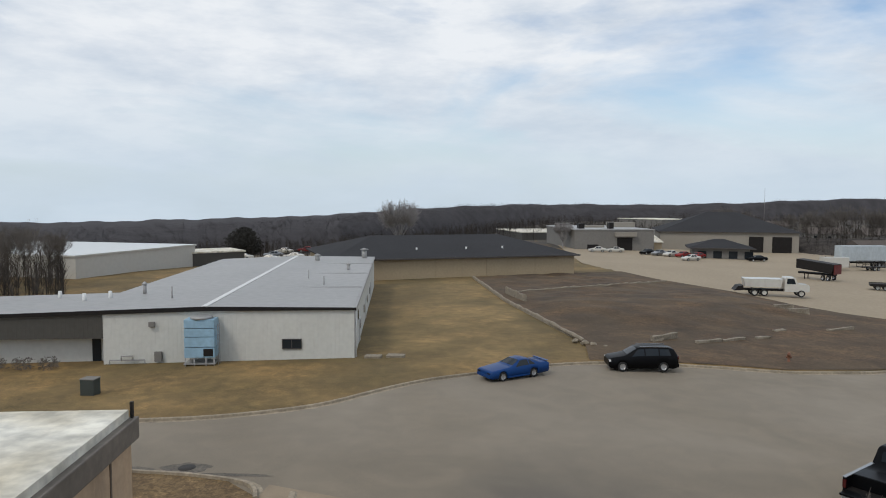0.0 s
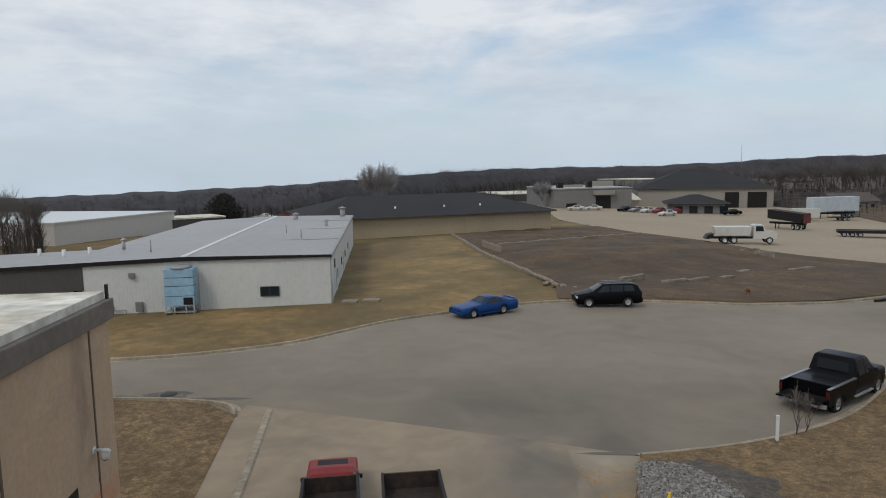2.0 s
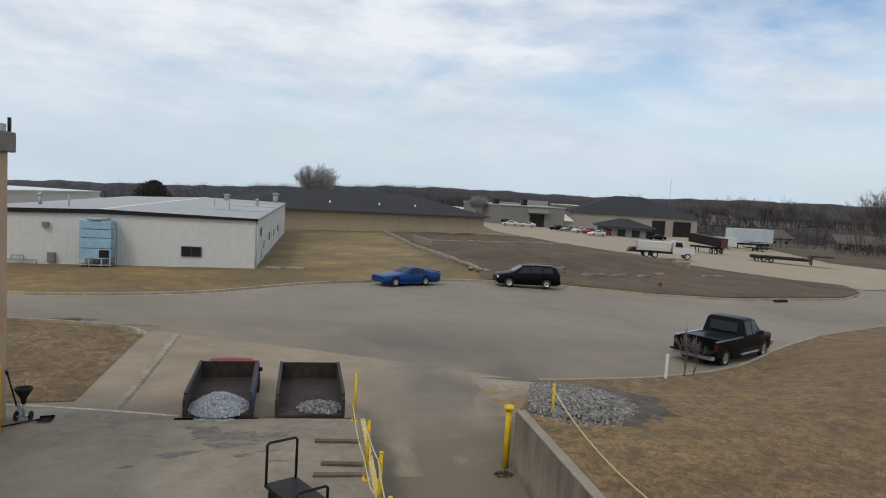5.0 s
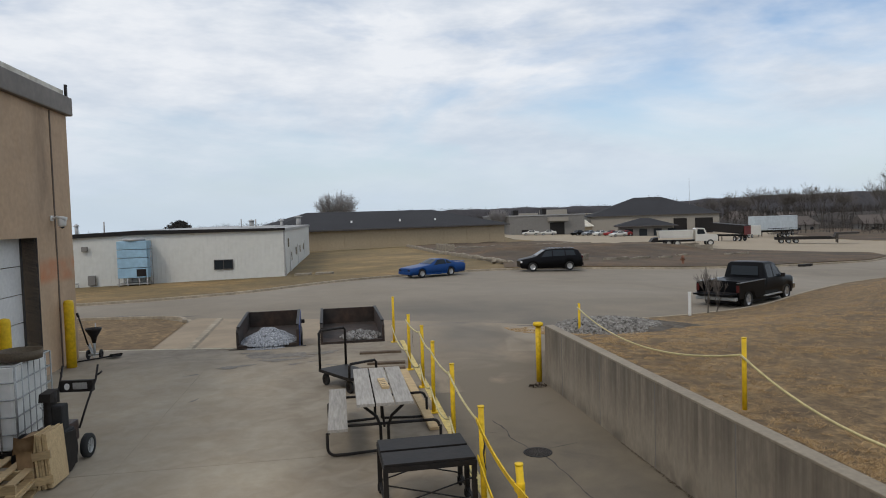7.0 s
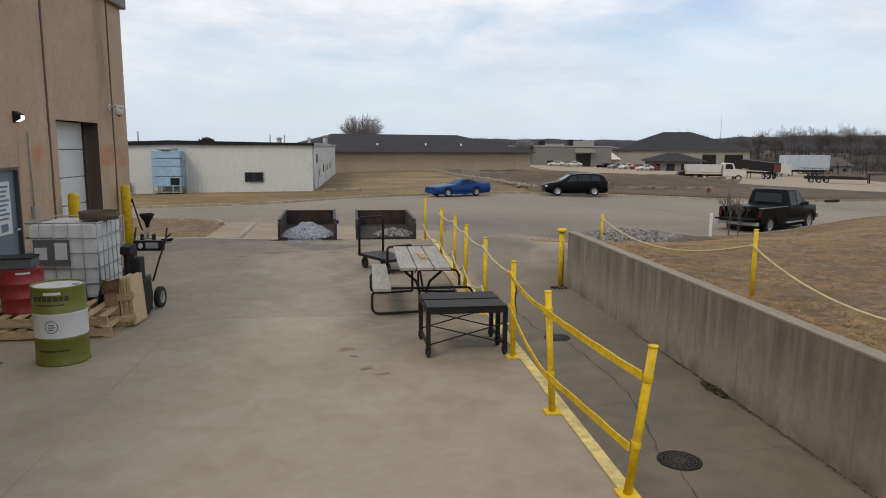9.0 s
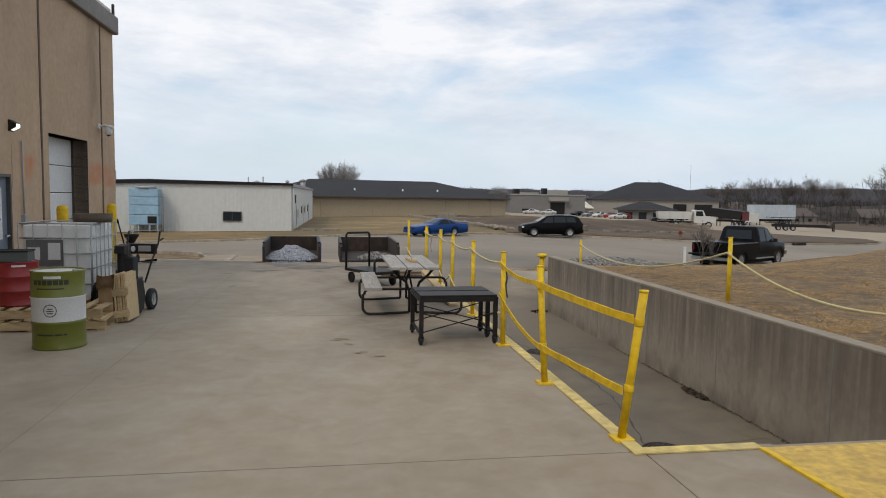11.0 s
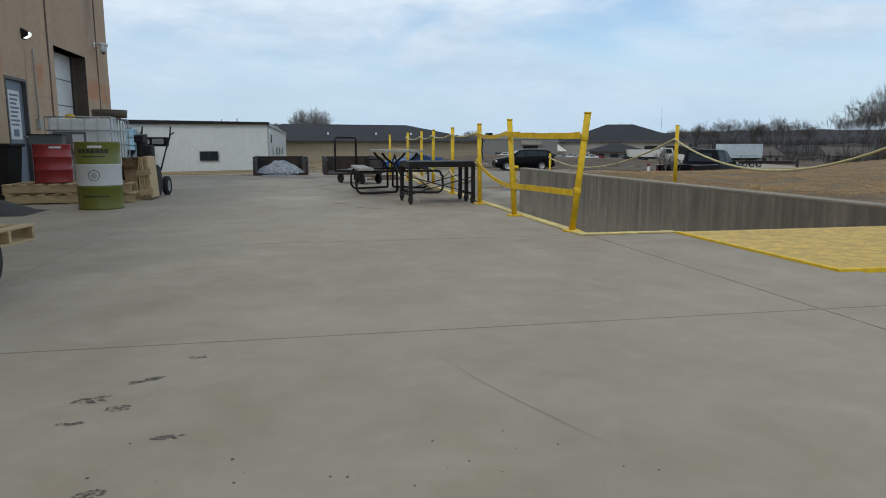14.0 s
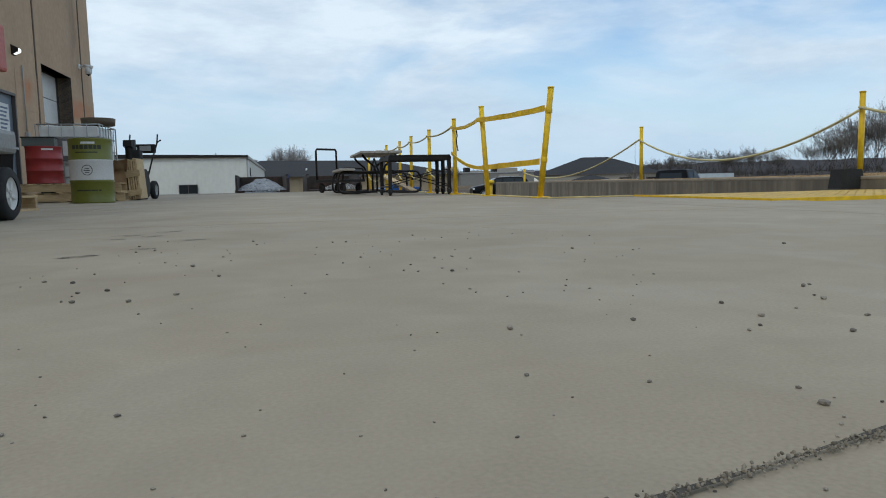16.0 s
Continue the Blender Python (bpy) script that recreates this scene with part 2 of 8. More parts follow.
M_FIELD = mat("brown_weeds", (0.118, 0.069, 0.033), 0.95, var=0.4, grain=5.0, blotch=0.16, bump=0.5, tint=(0.046, 0.033, 0.021), smear=0.35, smear_scale=0.7)
add_tone(M_FIELD, (0.04, 0.028, 0.016), (), 0.55, 0.32)
add_tone(M_FIELD, (0.14, 0.098, 0.055), (), 0.42, 0.14)
M_KERB = mat("kerb_concrete", (0.335, 0.28, 0.205), 0.9, var=0.25, grain=6, blotch=0.7, tint=(0.17, 0.145, 0.105), smear=0.15)
M_FACADE = mat("tan_painted_precast", (0.5, 0.354, 0.226), 0.85, var=0.1, grain=9, blotch=0.5, bump=0.06, tint=(0.28, 0.205, 0.14), smear=0.06)
add_tone(M_FACADE, (0.12, 0.09, 0.065), ((1, 18.4, 18.85), (1, 19.4, 19.05), (2, 2.7, 3.4)), 0.6, 2.2, 0.5)
add_tone(M_FACADE, (0.24, 0.165, 0.105), (), 0.25, 1.1, 0.25)
add_tone(M_FACADE, (0.43, 0.33, 0.235), (), 0.25, 2.5, 0.6)
M_ORANGE = M_FACADE.copy()
M_ORANGE.name = "faded_orange_band"
add_tone(M_ORANGE, (0.5, 0.185, 0.075), ((2, 1.84, 2.06), (2, 2.52, 2.28)), 1.0, 0.9)
M_SEALANT = mat("brown_sealant", (0.125, 0.088, 0.062), 0.85, var=0.25, grain=6, blotch=1.5)
M_METALTRIM = mat("dark_bronze_trim", (0.09, 0.08, 0.075), 0.5, 0.3, var=0.1)
M_FASCIA = mat("grey_brown_fascia", (0.17, 0.145, 0.12), 0.55, 0.1, var=0.2, grain=5, blotch=0.8)
M_ROOFWHITE = mat("stained_white_membrane", (0.72, 0.7, 0.62), 0.8, var=0.32, grain=2.5, blotch=0.5, tint=(0.5, 0.42, 0.27), smear=0.1, smear_scale=0.7)
M_SIDING = mat("white_metal_siding", (0.60, 0.60, 0.56), 0.55, var=0.05, grain=3, blotch=0.2, bump=0.02)
M_BROWNSID = mat("brown_metal_siding", (0.07, 0.066, 0.058), 0.55, var=0.08, grain=3, blotch=0.3)
M_GREYROOF = mat("galvanised_roof", (0.36, 0.355, 0.345), 0.5, 0.2, var=0.1, grain=1.5, blotch=0.1, bump=0.03)
M_TANBLOCK = mat("tan_block", (0.371, 0.295, 0.193), 0.9, var=0.08, grain=3, blotch=0.2)
M_SHINGLE = mat("charcoal_shingle", (0.045, 0.045, 0.048), 0.95, spec=0.15, var=0.12, grain=3, blotch=0.15, bump=0.3)
M_GREYBLOCK = mat("grey_block", (0.2, 0.19, 0.175), 0.9, var=0.1, grain=2, blotch=0.2)
M_YELLOW = mat("safety_yellow_paint", (0.74, 0.49, 0.014), 0.55, var=0.2, grain=14, blotch=4, tint=(0.47, 0.28, 0.02), bump=0.06, spec=0.3)
M_PALELINE = mat("worn_cream_line", (0.6, 0.55, 0.4), 0.8, var=0.3, grain=10, blotch=3, tint=(0.36, 0.32, 0.24))
M_YELLOWLINE = mat("worn_yellow_line", (0.68, 0.53, 0.17), 0.8, var=0.3, grain=10, blotch=3, tint=(0.44, 0.34, 0.17))
M_ROPE = mat("yellow_rope", (0.6, 0.52, 0.26), 0.85, var=0.2, grain=60, blotch=9)
M_BLACK = mat("black_steel", (0.013, 0.012, 0.012), 0.55, 0.0, var=0.25, grain=20, blotch=4, tint=(0.028, 0.022, 0.018), bump=0.05, spec=0.22)
M_RUBBER = mat("tyre_rubber", (0.018, 0.018, 0.018), 0.85, var=0.2, grain=30, blotch=6)
M_RIM = mat("alloy_rim", (0.5, 0.5, 0.5), 0.3, 0.8, var=0.1)
M_WHITE = mat("white_paint", (0.7, 0.7, 0.68), 0.45, var=0.08, grain=12, blotch=2, bump=0.02)
M_GLASS = glass_mat("dark_glass")
M_CARBLUE = mat("blue_car_paint", (0.0022, 0.04, 0.165), 0.38, 0.0, var=0.04, coat=0.12, bump=0.0, spec=0.2)
M_CARBLACK = mat("black_car_paint", (0.004, 0.0042, 0.005), 0.35, 0.0, var=0.05, coat=0.05, bump=0.0, spec=0.08)
M_CARRED = mat("red_car_paint", (0.25, 0.018, 0.016), 0.5, 0.0, var=0.2, coat=0.1, bump=0.0, spec=0.25)
M_CARWHITE = mat("white_car_paint", (0.55, 0.535, 0.49), 0.4, var=0.06, coat=0.6, bump=0.0)
M_CARGREY = mat("grey_car_paint", (0.2, 0.21, 0.22), 0.3, 0.4, var=0.05, coat=0.8, bump=0.0)
M_CHROME = mat("chrome", (0.6, 0.6, 0.6), 0.15, 1.0, var=0.05, bump=0.0)
M_TAIL = mat("red_lamp_plastic", (0.06, 0.005, 0.005), 0.2, var=0.05, bump=0.0)
M_LAMPGLASS = mat("clear_lamp", (0.65, 0.65, 0.65), 0.1, var=0.05, bump=0.0)

# ---- builders ----
TH = radians(9.5)
YARD = Matrix.Rotation(TH, 4, "Z")


def W(u, v):
    """World x, y of a place in the yard's own axes."""
    return u * math.cos(TH) - v * math.sin(TH), u * math.sin(TH) + v * math.cos(TH)


def softplus(x, s=4.0):
    return s * math.log1p(math.exp(max(-50, min(50, x / s))))


def terrain(x, y):
    z = -0.85 - 0.009 * softplus(y - 45, 5) * (1 - 0.5 * max(0, min(1, (y - 120) / 400)))
    z -= 0.028 * min(softplus(x), 70) + 0.016 * min(softplus(-x), 50)
    return z


def box(bm, x0, x1, y0, y1, z0, z1, m=None, bev=0.0):
    co = [(x, y, z) for z in (z0, z1) for y in (y0, y1) for x in (x0, x1)]
    v = [bm.verts.new(m @ Vector(c) if m else c) for c in co]
    fs = [bm.faces.new([v[i] for i in f]) for f in ((0, 2, 3, 1), (4, 5, 7, 6), (0, 1, 5, 4), (2, 6, 7, 3), (0, 4, 6, 2), (1, 3, 7, 5))]
    if bev:
        es = list({e for f in fs for e in f.edges})
        bmesh.ops.bevel(bm, geom=es, offset=bev, segments=2, affect="EDGES", profile=0.6)
    return bm


def cyl(bm, a, b, r0, r1=None, seg=12, cap=True):
    a, b = Vector(a), Vector(b)
    r1 = r0 if r1 is None else r1
    d = (b - a).normalized()
    q = d.to_track_quat("Z", "Y").to_matrix()
    ra, rb = [], []
    for i in range(seg):
        t = 2 * math.pi * i / seg
        o = q @ Vector((math.cos(t), math.sin(t), 0))
        ra.append(bm.verts.new(a + o * r0))
        rb.append(bm.verts.new(b + o * r1))
    for i in range(seg):
        j = (i + 1) % seg
        bm.faces.new((ra[i], ra[j], rb[j], rb[i])).smooth = True
    if cap:
        bm.faces.new(ra[::-1])
        bm.faces.new(rb)
    return bm


def tube(bm, pts, r, seg=8, closed=False):
    """A round bar bent along points."""
    pts = [Vector(p) for p in pts]
    n = len(pts)
    rings = []
    up = None
    for i, p in enumerate(pts):
        a = pts[(i - 1) % n] if (closed or i) else p
        b = pts[(i + 1) % n] if (closed or i < n - 1) else p
        d = (b - a).normalized()
        if up is None:
            up = Vector((0, 0, 1)) if abs(d.z) < 0.9 else Vector((1, 0, 0))
        s = d.cross(up).normalized()
        up = s.cross(d).normalized()
        rings.append([bm.verts.new(p + r * (math.cos(2 * math.pi * k / seg) * s + math.sin(2 * math.pi * k / seg) * up)) for k in range(seg)])
    for i in range(n if closed else n - 1):
        A, B = rings[i], rings[(i + 1) % n]
        for k in range(seg):
            j = (k + 1) % seg
            bm.faces.new((A[k], A[j], B[j], B[k])).smooth = True
    if not closed:
        bm.faces.new(rings[0][::-1])
        bm.faces.new(rings[-1])
    return bm


def arc(c, r, a0, a1, n, plane="xz"):
    out = []
    for i in range(n + 1):
        a = radians(a0 + (a1 - a0) * i / n)
        p = [c[0], c[1], c[2]]
        p["xyz".index(plane[0])] += r * math.cos(a)
        p["xyz".index(plane[1])] += r * math.sin(a)
        out.append(tuple(p))
    return out


def lathe(bm, prof, seg=24, m=None, cap=True):
    """Profile of (r, z) turned about z."""
    rings = []
    for r, z in prof:
        ring = []
        for i in range(seg):
            t = 2 * math.pi * i / seg
            p = Vector((r * math.cos(t), r * math.sin(t), z))
            ring.append(bm.verts.new(m @ p if m else p))
        rings.append(ring)
    for A, B in zip(rings, rings[1:]):
        for i in range(seg):
            j = (i + 1) % seg
            bm.faces.new((A[i], A[j], B[j], B[i])).smooth = True
    if cap:
        bm.faces.new(rings[0][::-1])
        bm.faces.new(rings[-1])
    return bm


def quad(bm, *pts):
    return bm.faces.new([bm.verts.new(p) for p in pts])


def prism(bm, poly, y0, y1, axis="y"):
    """A polygon in two axes pushed along the third."""
    def P(a, b, t):
        return {"y": (a, t, b), "x": (t, a, b), "z": (a, b, t)}[axis]
    A = [bm.verts.new(P(a, b, y0)) for a, b in poly]
    B = [bm.verts.new(P(a, b, y1)) for a, b in poly]
    n = len(poly)
    bm.faces.new(A)
    bm.faces.new(B[::-1])
    for i in range(n):
        bm.faces.new((A[i], B[i], B[(i + 1) % n], A[(i + 1) % n]))
    bmesh.ops.recalc_face_normals(bm, faces=bm.faces)
    return bm


def mesh_of(bm, name, material, fix=True):
    if fix:
        bmesh.ops.recalc_face_normals(bm, faces=bm.faces)
    me = bpy.data.meshes.new(name)
    bm.to_mesh(me)
    bm.free()
    me.materials.append(material)
    return me


def part(name, bm, material, parent, label="", fix=True):
    ob = new(name, mesh_of(bm, name, material, fix))
    ob.parent = parent
    if label:
        tagged(ob, label)
    return ob


def solid(name, bm, material, label="", category="", group="", kind="", m=None, fix=True):
    ob = new(name, mesh_of(bm, name, material, fix))
    if m is not None:
        ob.matrix_world = m
    return tagged(ob, label, category, group, kind)


def thing(name, m, label, category, group="", kind=""):
    ob = new(name)
    ob.empty_display_size = 0.1
    ob.matrix_world = m
    return tagged(ob, label, category, group, kind)


def at(u, v, z=0.0, rz=0.0):
    """A pose in the yard's own axes."""
    return YARD @ pose(u, v, z, 0, 0, rz)


def BM():
    return bmesh.new()


def lerp_curve(pts, x):
    for (x0, y0), (x1, y1) in zip(pts, pts[1:]):
        if x <= x1:
            t = max(0.0, (x - x0) / (x1 - x0))
            return y0 + (y1 - y0) * t
    return pts[-1][1]


def sheet(bm, cols, rows, f):
    """A grid of faces; f(c, r) gives a place."""
    vs = [[bm.verts.new(f(c, r)) for r in rows] for c in cols]
    for i in range(len(cols) - 1):
        for j in range(len(rows) - 1):
            bm.faces.new((vs[i][j], vs[i + 1][j], vs[i + 1][j + 1], vs[i][j + 1])).smooth = True
    return bm


# ---- ground, road, drive, yard ----
FAR_KERB = [(-160, 28), (-60, 35.5), (-30, 39), (-21, 40), (-16.4, 40.8), (-14, 42), (-11.6, 43), (-9, 46.4), (-6.2, 49.4), (-3.4, 51), (0, 53.2), (3.4, 55.2), (8, 56), (14, 55.8), (18, 55.3), (24.6, 56.8), (31, 60.4), (38, 64.5), (43.7, 71), (46.5, 77), (52, 80), (68, 89), (120, 116), (220, 165)]
NEAR_EDGE = [(-160, 20), (-60, 29), (-30, 32.6), (-17.3, 33.8), (-10.6, 32.9), (-6, 31.2), (1.4, 28.2), (4.6, 28.1), (7, 28.7), (9.7, 29.8), (12.1, 31.3), (14.4, 33.3), (16.6, 36), (18.4, 38), (23.1, 42.7), (28, 46.5), (38, 54), (60, 68), (110, 95), (220, 150)]
KERB_R = NEAR_EDGE[7:]


def smooth01(t):
    t = max(0.0, min(1.0, t))
    return t * t * (3 - 2 * t)


def uv_of(x, y):
    return x * math.cos(TH) + y * math.sin(TH), -x * math.sin(TH) + y * math.cos(TH)


def lawn_z(x, y):
    u, v = uv_of(x, y)
    d = 0.75 * (lerp_curve(NEAR_EDGE, x) - y)
    t = terrain(x, y) + 0.13
    z = t + (0.12 - t) * smooth01(d / 7.8)
    z += 0.10 * smooth01((x - 10) / 14) * smooth01(d / 14)
    return z + 0.03 * noise.noise((x * 0.5, y * 0.5, 0)) * smooth01(d)


RD = [(-80, 240), (-14, 260), (-4, 430), (2, 520), (20, 620), (35, 900), (80, 900)]
RZ = [(-80, 0.0), (-33, -1.0), (-24, 0.6), (-17, 2.2), (-10, 5.5), (-4, 8.5), (0, 10.4), (5, 10.8), (12, 10.6), (18, 12.5), (25, 17), (35, 20), (80, 20)]


def ridge_top(az):
    """Height of the wooded skyline by its bearing in degrees."""
    return lerp_curve(RZ, az) + 0.35 * math.sin(az * 1.3) + 0.3 * math.sin(az * 3.1 + 1)


LOT_L = [(77, 46.6), (78, 43.5), (80, 41.2), (86, 35.8), (92, 33.2), (104, 30), (120, 22), (131, 18.8), (150, 14), (240, 14)]
LOT_R = [(77, 48.0), (80, 52.6), (89, 68.7), (104, 97), (108, 96), (113, 86), (120, 80), (130, 75.5), (137, 77), (170, 84), (200, 92), (240, 110)]


def ground_z(x, y):
    u, v = uv_of(x, y)
    t = terrain(x, y)
    far = math.hypot(x, y)
    if far > 140:
        t -= 0.045 * (min(far, 420) - 140) * smooth01((-x + 0.12 * y) / 120)
        az = max(-80.0, min(80.0, math.degrees(math.atan2(x, y))))
        dr = lerp_curve(RD, az)
        if y < 0:
            return t
        drop = 10.3 + (ridge_top(az) - 7.5 - 10.3) * far / dr
        f = smooth01((far - dr) / 120)
        t = t * (1 - f) + min(t, drop) * f
    if (v < 20.3 and u < 6.5) or (u < 9.2 and u > -7 and y < lerp_curve(NEAR_EDGE, x) - 0.5 and x > -9.5):
        return -2.4
    if 77 < y < 238 and lerp_curve(LOT_L, y) + 0.8 < x < lerp_curve(LOT_R, y) - 0.8:
        return t - 0.3
    if y > lerp_curve(FAR_KERB, x) + 1.2:
        return t + 0.11
    return t - 0.35


bm = BM()
gx = [-3000, -1800, -1100, -700, -450, -300, -220, -170] + [-140 + 4 * i for i in range(20)] + [-60 + 1.5 * i for i in range(93)] + [80 + 5 * i for i in range(22)] + [200, 260, 350, 480, 700, 1100, 1800, 3000]
gy = [-3000, -1200, -500, -200, -100, -60] + [-40 + 4 * i for i in range(13)] + [12 + 1.5 * i for i in range(86)] + [141 + 5 * i for i in range(22)] + [260, 300, 350, 420, 520, 700, 1000, 1500, 2200, 3200]
sheet(bm, gx, gy, lambda x, y: (x, y, ground_z(x, y)))
solid("ground", bm, M_ROUGHGRASS, "dry winter grass and rough ground round the works", "ground", kind="structure", fix=False)

bm = BM()
cols = [-160, -110, -80, -60] + [-45 + 2.0 * i for i in range(53)] + [64, 72, 85, 105, 140, 220]
sheet(bm, cols, [i / 16 for i in range(17)], lambda x, r: (x, lerp_curve(NEAR_EDGE, x) * (1 - r) + lerp_curve(FAR_KERB, x) * r, terrain(x, lerp_curve(NEAR_EDGE, x) * (1 - r) + lerp_curve(FAR_KERB, x) * r) + 0.02))
solid("road", bm, M_ASPH, "worn grey asphalt turning circle and street with faint tyre marks", "road", kind="structure", fix=False)


def dense(pts, step=1.0):
    out = []
    for (x0, y0), (x1, y1) in zip(pts, pts[1:]):
        n = max(1, int(math.hypot(x1 - x0, y1 - y0) / step))
        out += [(x0 + (x1 - x0) * i / n, y0 + (y1 - y0) * i / n) for i in range(n)]
    return out + [pts[-1]]


def smoothed(pts, step=1.0, rounds=3):
    p = dense(pts, step)
    for _ in range(rounds):
        p = [p[0]] + [((a[0] + 2 * b[0] + c[0]) / 4, (a[1] + 2 * b[1] + c[1]) / 4) for a, b, c in zip(p, p[1:], p[2:])] + [p[-1]]
    return p


def strip(bm, pts, section, base):
    """A section of (offset to the left, height) swept along points on the ground."""
    rows = []
    for i, (x, y) in enumerate(pts):
        a, b = pts[max(0, i - 1)], pts[min(len(pts) - 1, i + 1)]
        dx, dy = b[0] - a[0], b[1] - a[1]
        L = math.hypot(dx, dy) or 1
        nx, ny = -dy / L, dx / L
        rows.append([bm.verts.new((x + nx * o, y + ny * o, base(x, y) + h)) for o, h in section])
    for A, B in zip(rows, rows[1:]):
        for k in range(len(section) - 1):
            bm.faces.new((A[k], A[k + 1], B[k + 1], B[k]))
    bm.faces.new(rows[0])
    bm.faces.new(rows[-1])
    return bm


KSEC = [(-0.26, 0.024), (-0.02, 0.03), (0.0, 0.15), (0.03, 0.165), (0.17, 0.165), (0.2, -0.2)]
far_line = smoothed([p for p in FAR_KERB if -60 <= p[0] <= 46.6])
bm = strip(BM(), far_line, KSEC, terrain)
solid("kerb_north", bm, M_KERB, "weathered concrete kerb and gutter along the verge", "kerb", kind="structure")
right_line = smoothed(KERB_R)
bm = strip(BM(), right_line, [(-o, h) for o, h in KSEC], terrain)
solid("kerb_south", bm, M_KERB, "weathered concrete kerb and gutter by the lawn", "kerb", kind="structure")
isl_line = smoothed([(-60, 29), (-30, 32.6), (-17.3, 33.8), (-14, 33.6), (-10.9, 32.9), (-10.55, 31.5)], 0.6)
bm = strip(BM(), isl_line, [(-o, h) for o, h in KSEC], terrain)
solid("kerb_west", bm, M_KERB, "weathered concrete kerb round the grass beside the drive", "kerb", kind="structure")

bm = BM()
VERGE = [0.15, 0.6, 1.5, 3.0, 5.0]
strip(bm, far_line, [(o, 0.155 - 0.005 * o + (0.02 if 0.3 < o < 4 else 0)) for o in VERGE], terrain)
solid("verge", bm, M_ROUGHGRASS, "strip of dry yellow grass behind the kerb", "grass verge", kind="structure")

bm = BM()


def lawn_p(s, r):
    i = s * (len(right_line) - 1)
    k = min(len(right_line) - 2, int(i))
    f = i - k
    x0, y0 = (right_line[k][n] * (1 - f) + right_line[k + 1][n] * f for n in (0, 1))
    x1, y1 = W(6.45 + 60 * smooth01((s - 0.55) / 0.45), 20.7 - 62 * s)
    e = r ** 1.3
    x, y = x0 * (1 - e) + x1 * e, y0 * (1 - e) + y1 * e
    return x, y, lawn_z(x, y) + (0.02 if r > 0 else 0.0)


sheet(bm, [i / 130 for i in range(131)], [i / 50 for i in range(51)], lawn_p)
solid("lawn", bm, M_GRASS, "sloping lawn of dry straw-coloured winter grass", "lawn", kind="structure", fix=False)

bm = BM()
sheet(bm, [i / 24 for i in range(25)], [i / 10 for i in range(11)], lambda s, r: (lambda x, y: (x, y, terrain(x, y) + 0.045 + 0.09 * r * (1 - s) + 0.1 * math.sin(math.pi * r) * (1 - s)))(
    (-60 + 49.4 * s) * r + (-62 + 53.0 * s) * (1 - r), lerp_curve(isl_line, -60 + 49.4 * s) * r + (10.5 + 13.0 * s) * (1 - r)))
solid("grass_island", bm, M_GRASS, "patch of dry grass between the building and the street", "lawn", kind="structure", fix=False)


def drive_z(x, y):
    u, v = uv_of(x, y)
    w = smooth01((u - 2.2) / 0.8) * smooth01((28 - v) / 6)
    t = terrain(x, y) + 0.03
    return t * (1 - w) - 1.38 * w


def drive_p(s, r):
    a, b, c, d = W(-7.6, 20.2), W(6.46, 20.2), (-10.6, 32.9), (4.75, 28.1)
    x, y = [(a[k] * (1 - s) + b[k] * s) * (1 - r) + (c[k] * (1 - s) + d[k] * s) * r for k in (0, 1)]
    return x, y, drive_z(x, y)


bm = BM()
sheet(bm, [i / 30 for i in range(31)], [i / 20 for i in range(21)], drive_p)
solid("driveway", bm, M_DRIVE, "concrete drive with a grey worn ramp to the truck dock", "driveway", kind="structure", fix=False)
bm = BM()
quad(bm, *[(x, y, terrain(x, y) + 0.012) for x, y in ((-12.6, 34.3), (-12.6, 30.6), (-9.2, 30.6), (-9.2, 33.4))])
solid("street_corner", bm, M_ASPH, "asphalt corner between kerb and drive", "road", kind="structure", fix=False)

bm = BM()
sheet(bm, [2.5 + 0.5 * i for i in range(9)], [3 + 1.0 * i for i in range(19)], lambda u, v: (*W(u, min(v, 20.2)), -1.38 if v < 20.2 else drive_z(*W(u, 20.2))))
solid("dock_well_floor", bm, M_WELL, "concrete floor of the sunken truck dock", "dock floor", kind="structure", fix=False)

# the yard: slabs with open joints on one bed
bm = BM()
box(bm, -14, 2.66, -16, 20.3, -1.7, -0.012)
box(bm, 2.66, 6.4, -16, 6.55, -1.7, -0.013)
yard = solid("yard_pavement", bm, M_CONC, "broad concrete loading yard with joints and stains", "pavement", kind="structure", m=YARD.copy())
US, VS = [-14, -6.2, -1.75, 2.66], [-16, -9, -3.2, 3.5, 6.5, 12.2, 20.3]
SLABS = [(a, b, c, d) for a, b in zip(US, US[1:]) for c, d in zip(VS, VS[1:])] + [(2.66, 6.4, c, d) for c, d in zip(VS[:4], VS[1:4])] + [(2.66, 3.68, 3.5, 6.55)]
for a, b, c, d in SLABS:
    bm = BM()
    g = 0.005
    box(bm, a + g, b - g, c + g, d - g, -0.012, 0.0)
    part("slab", bm, M_CONC, yard)

# retaining wall of the dock
bm = BM()
box(bm, 6.4, 6.62, 2.0, 20.45, -1.7, 0.12)
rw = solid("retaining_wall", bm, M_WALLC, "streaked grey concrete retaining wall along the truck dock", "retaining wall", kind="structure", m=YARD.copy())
bm = BM()
box(bm, 6.396, 6.63, 2.0, 20.455, 0.12, 0.16, bev=0.012)
part("coping", bm, M_CAP, rw)
for v in (4.4, 6.9, 9.3, 11.8, 14.2, 16.7, 19.1):
    bm = BM()
    box(bm, 6.394, 6.3995, v - 0.009, v + 0.009, -1.37, 0.118)
    part("form_joint", bm, M_GREYBLOCK, rw)

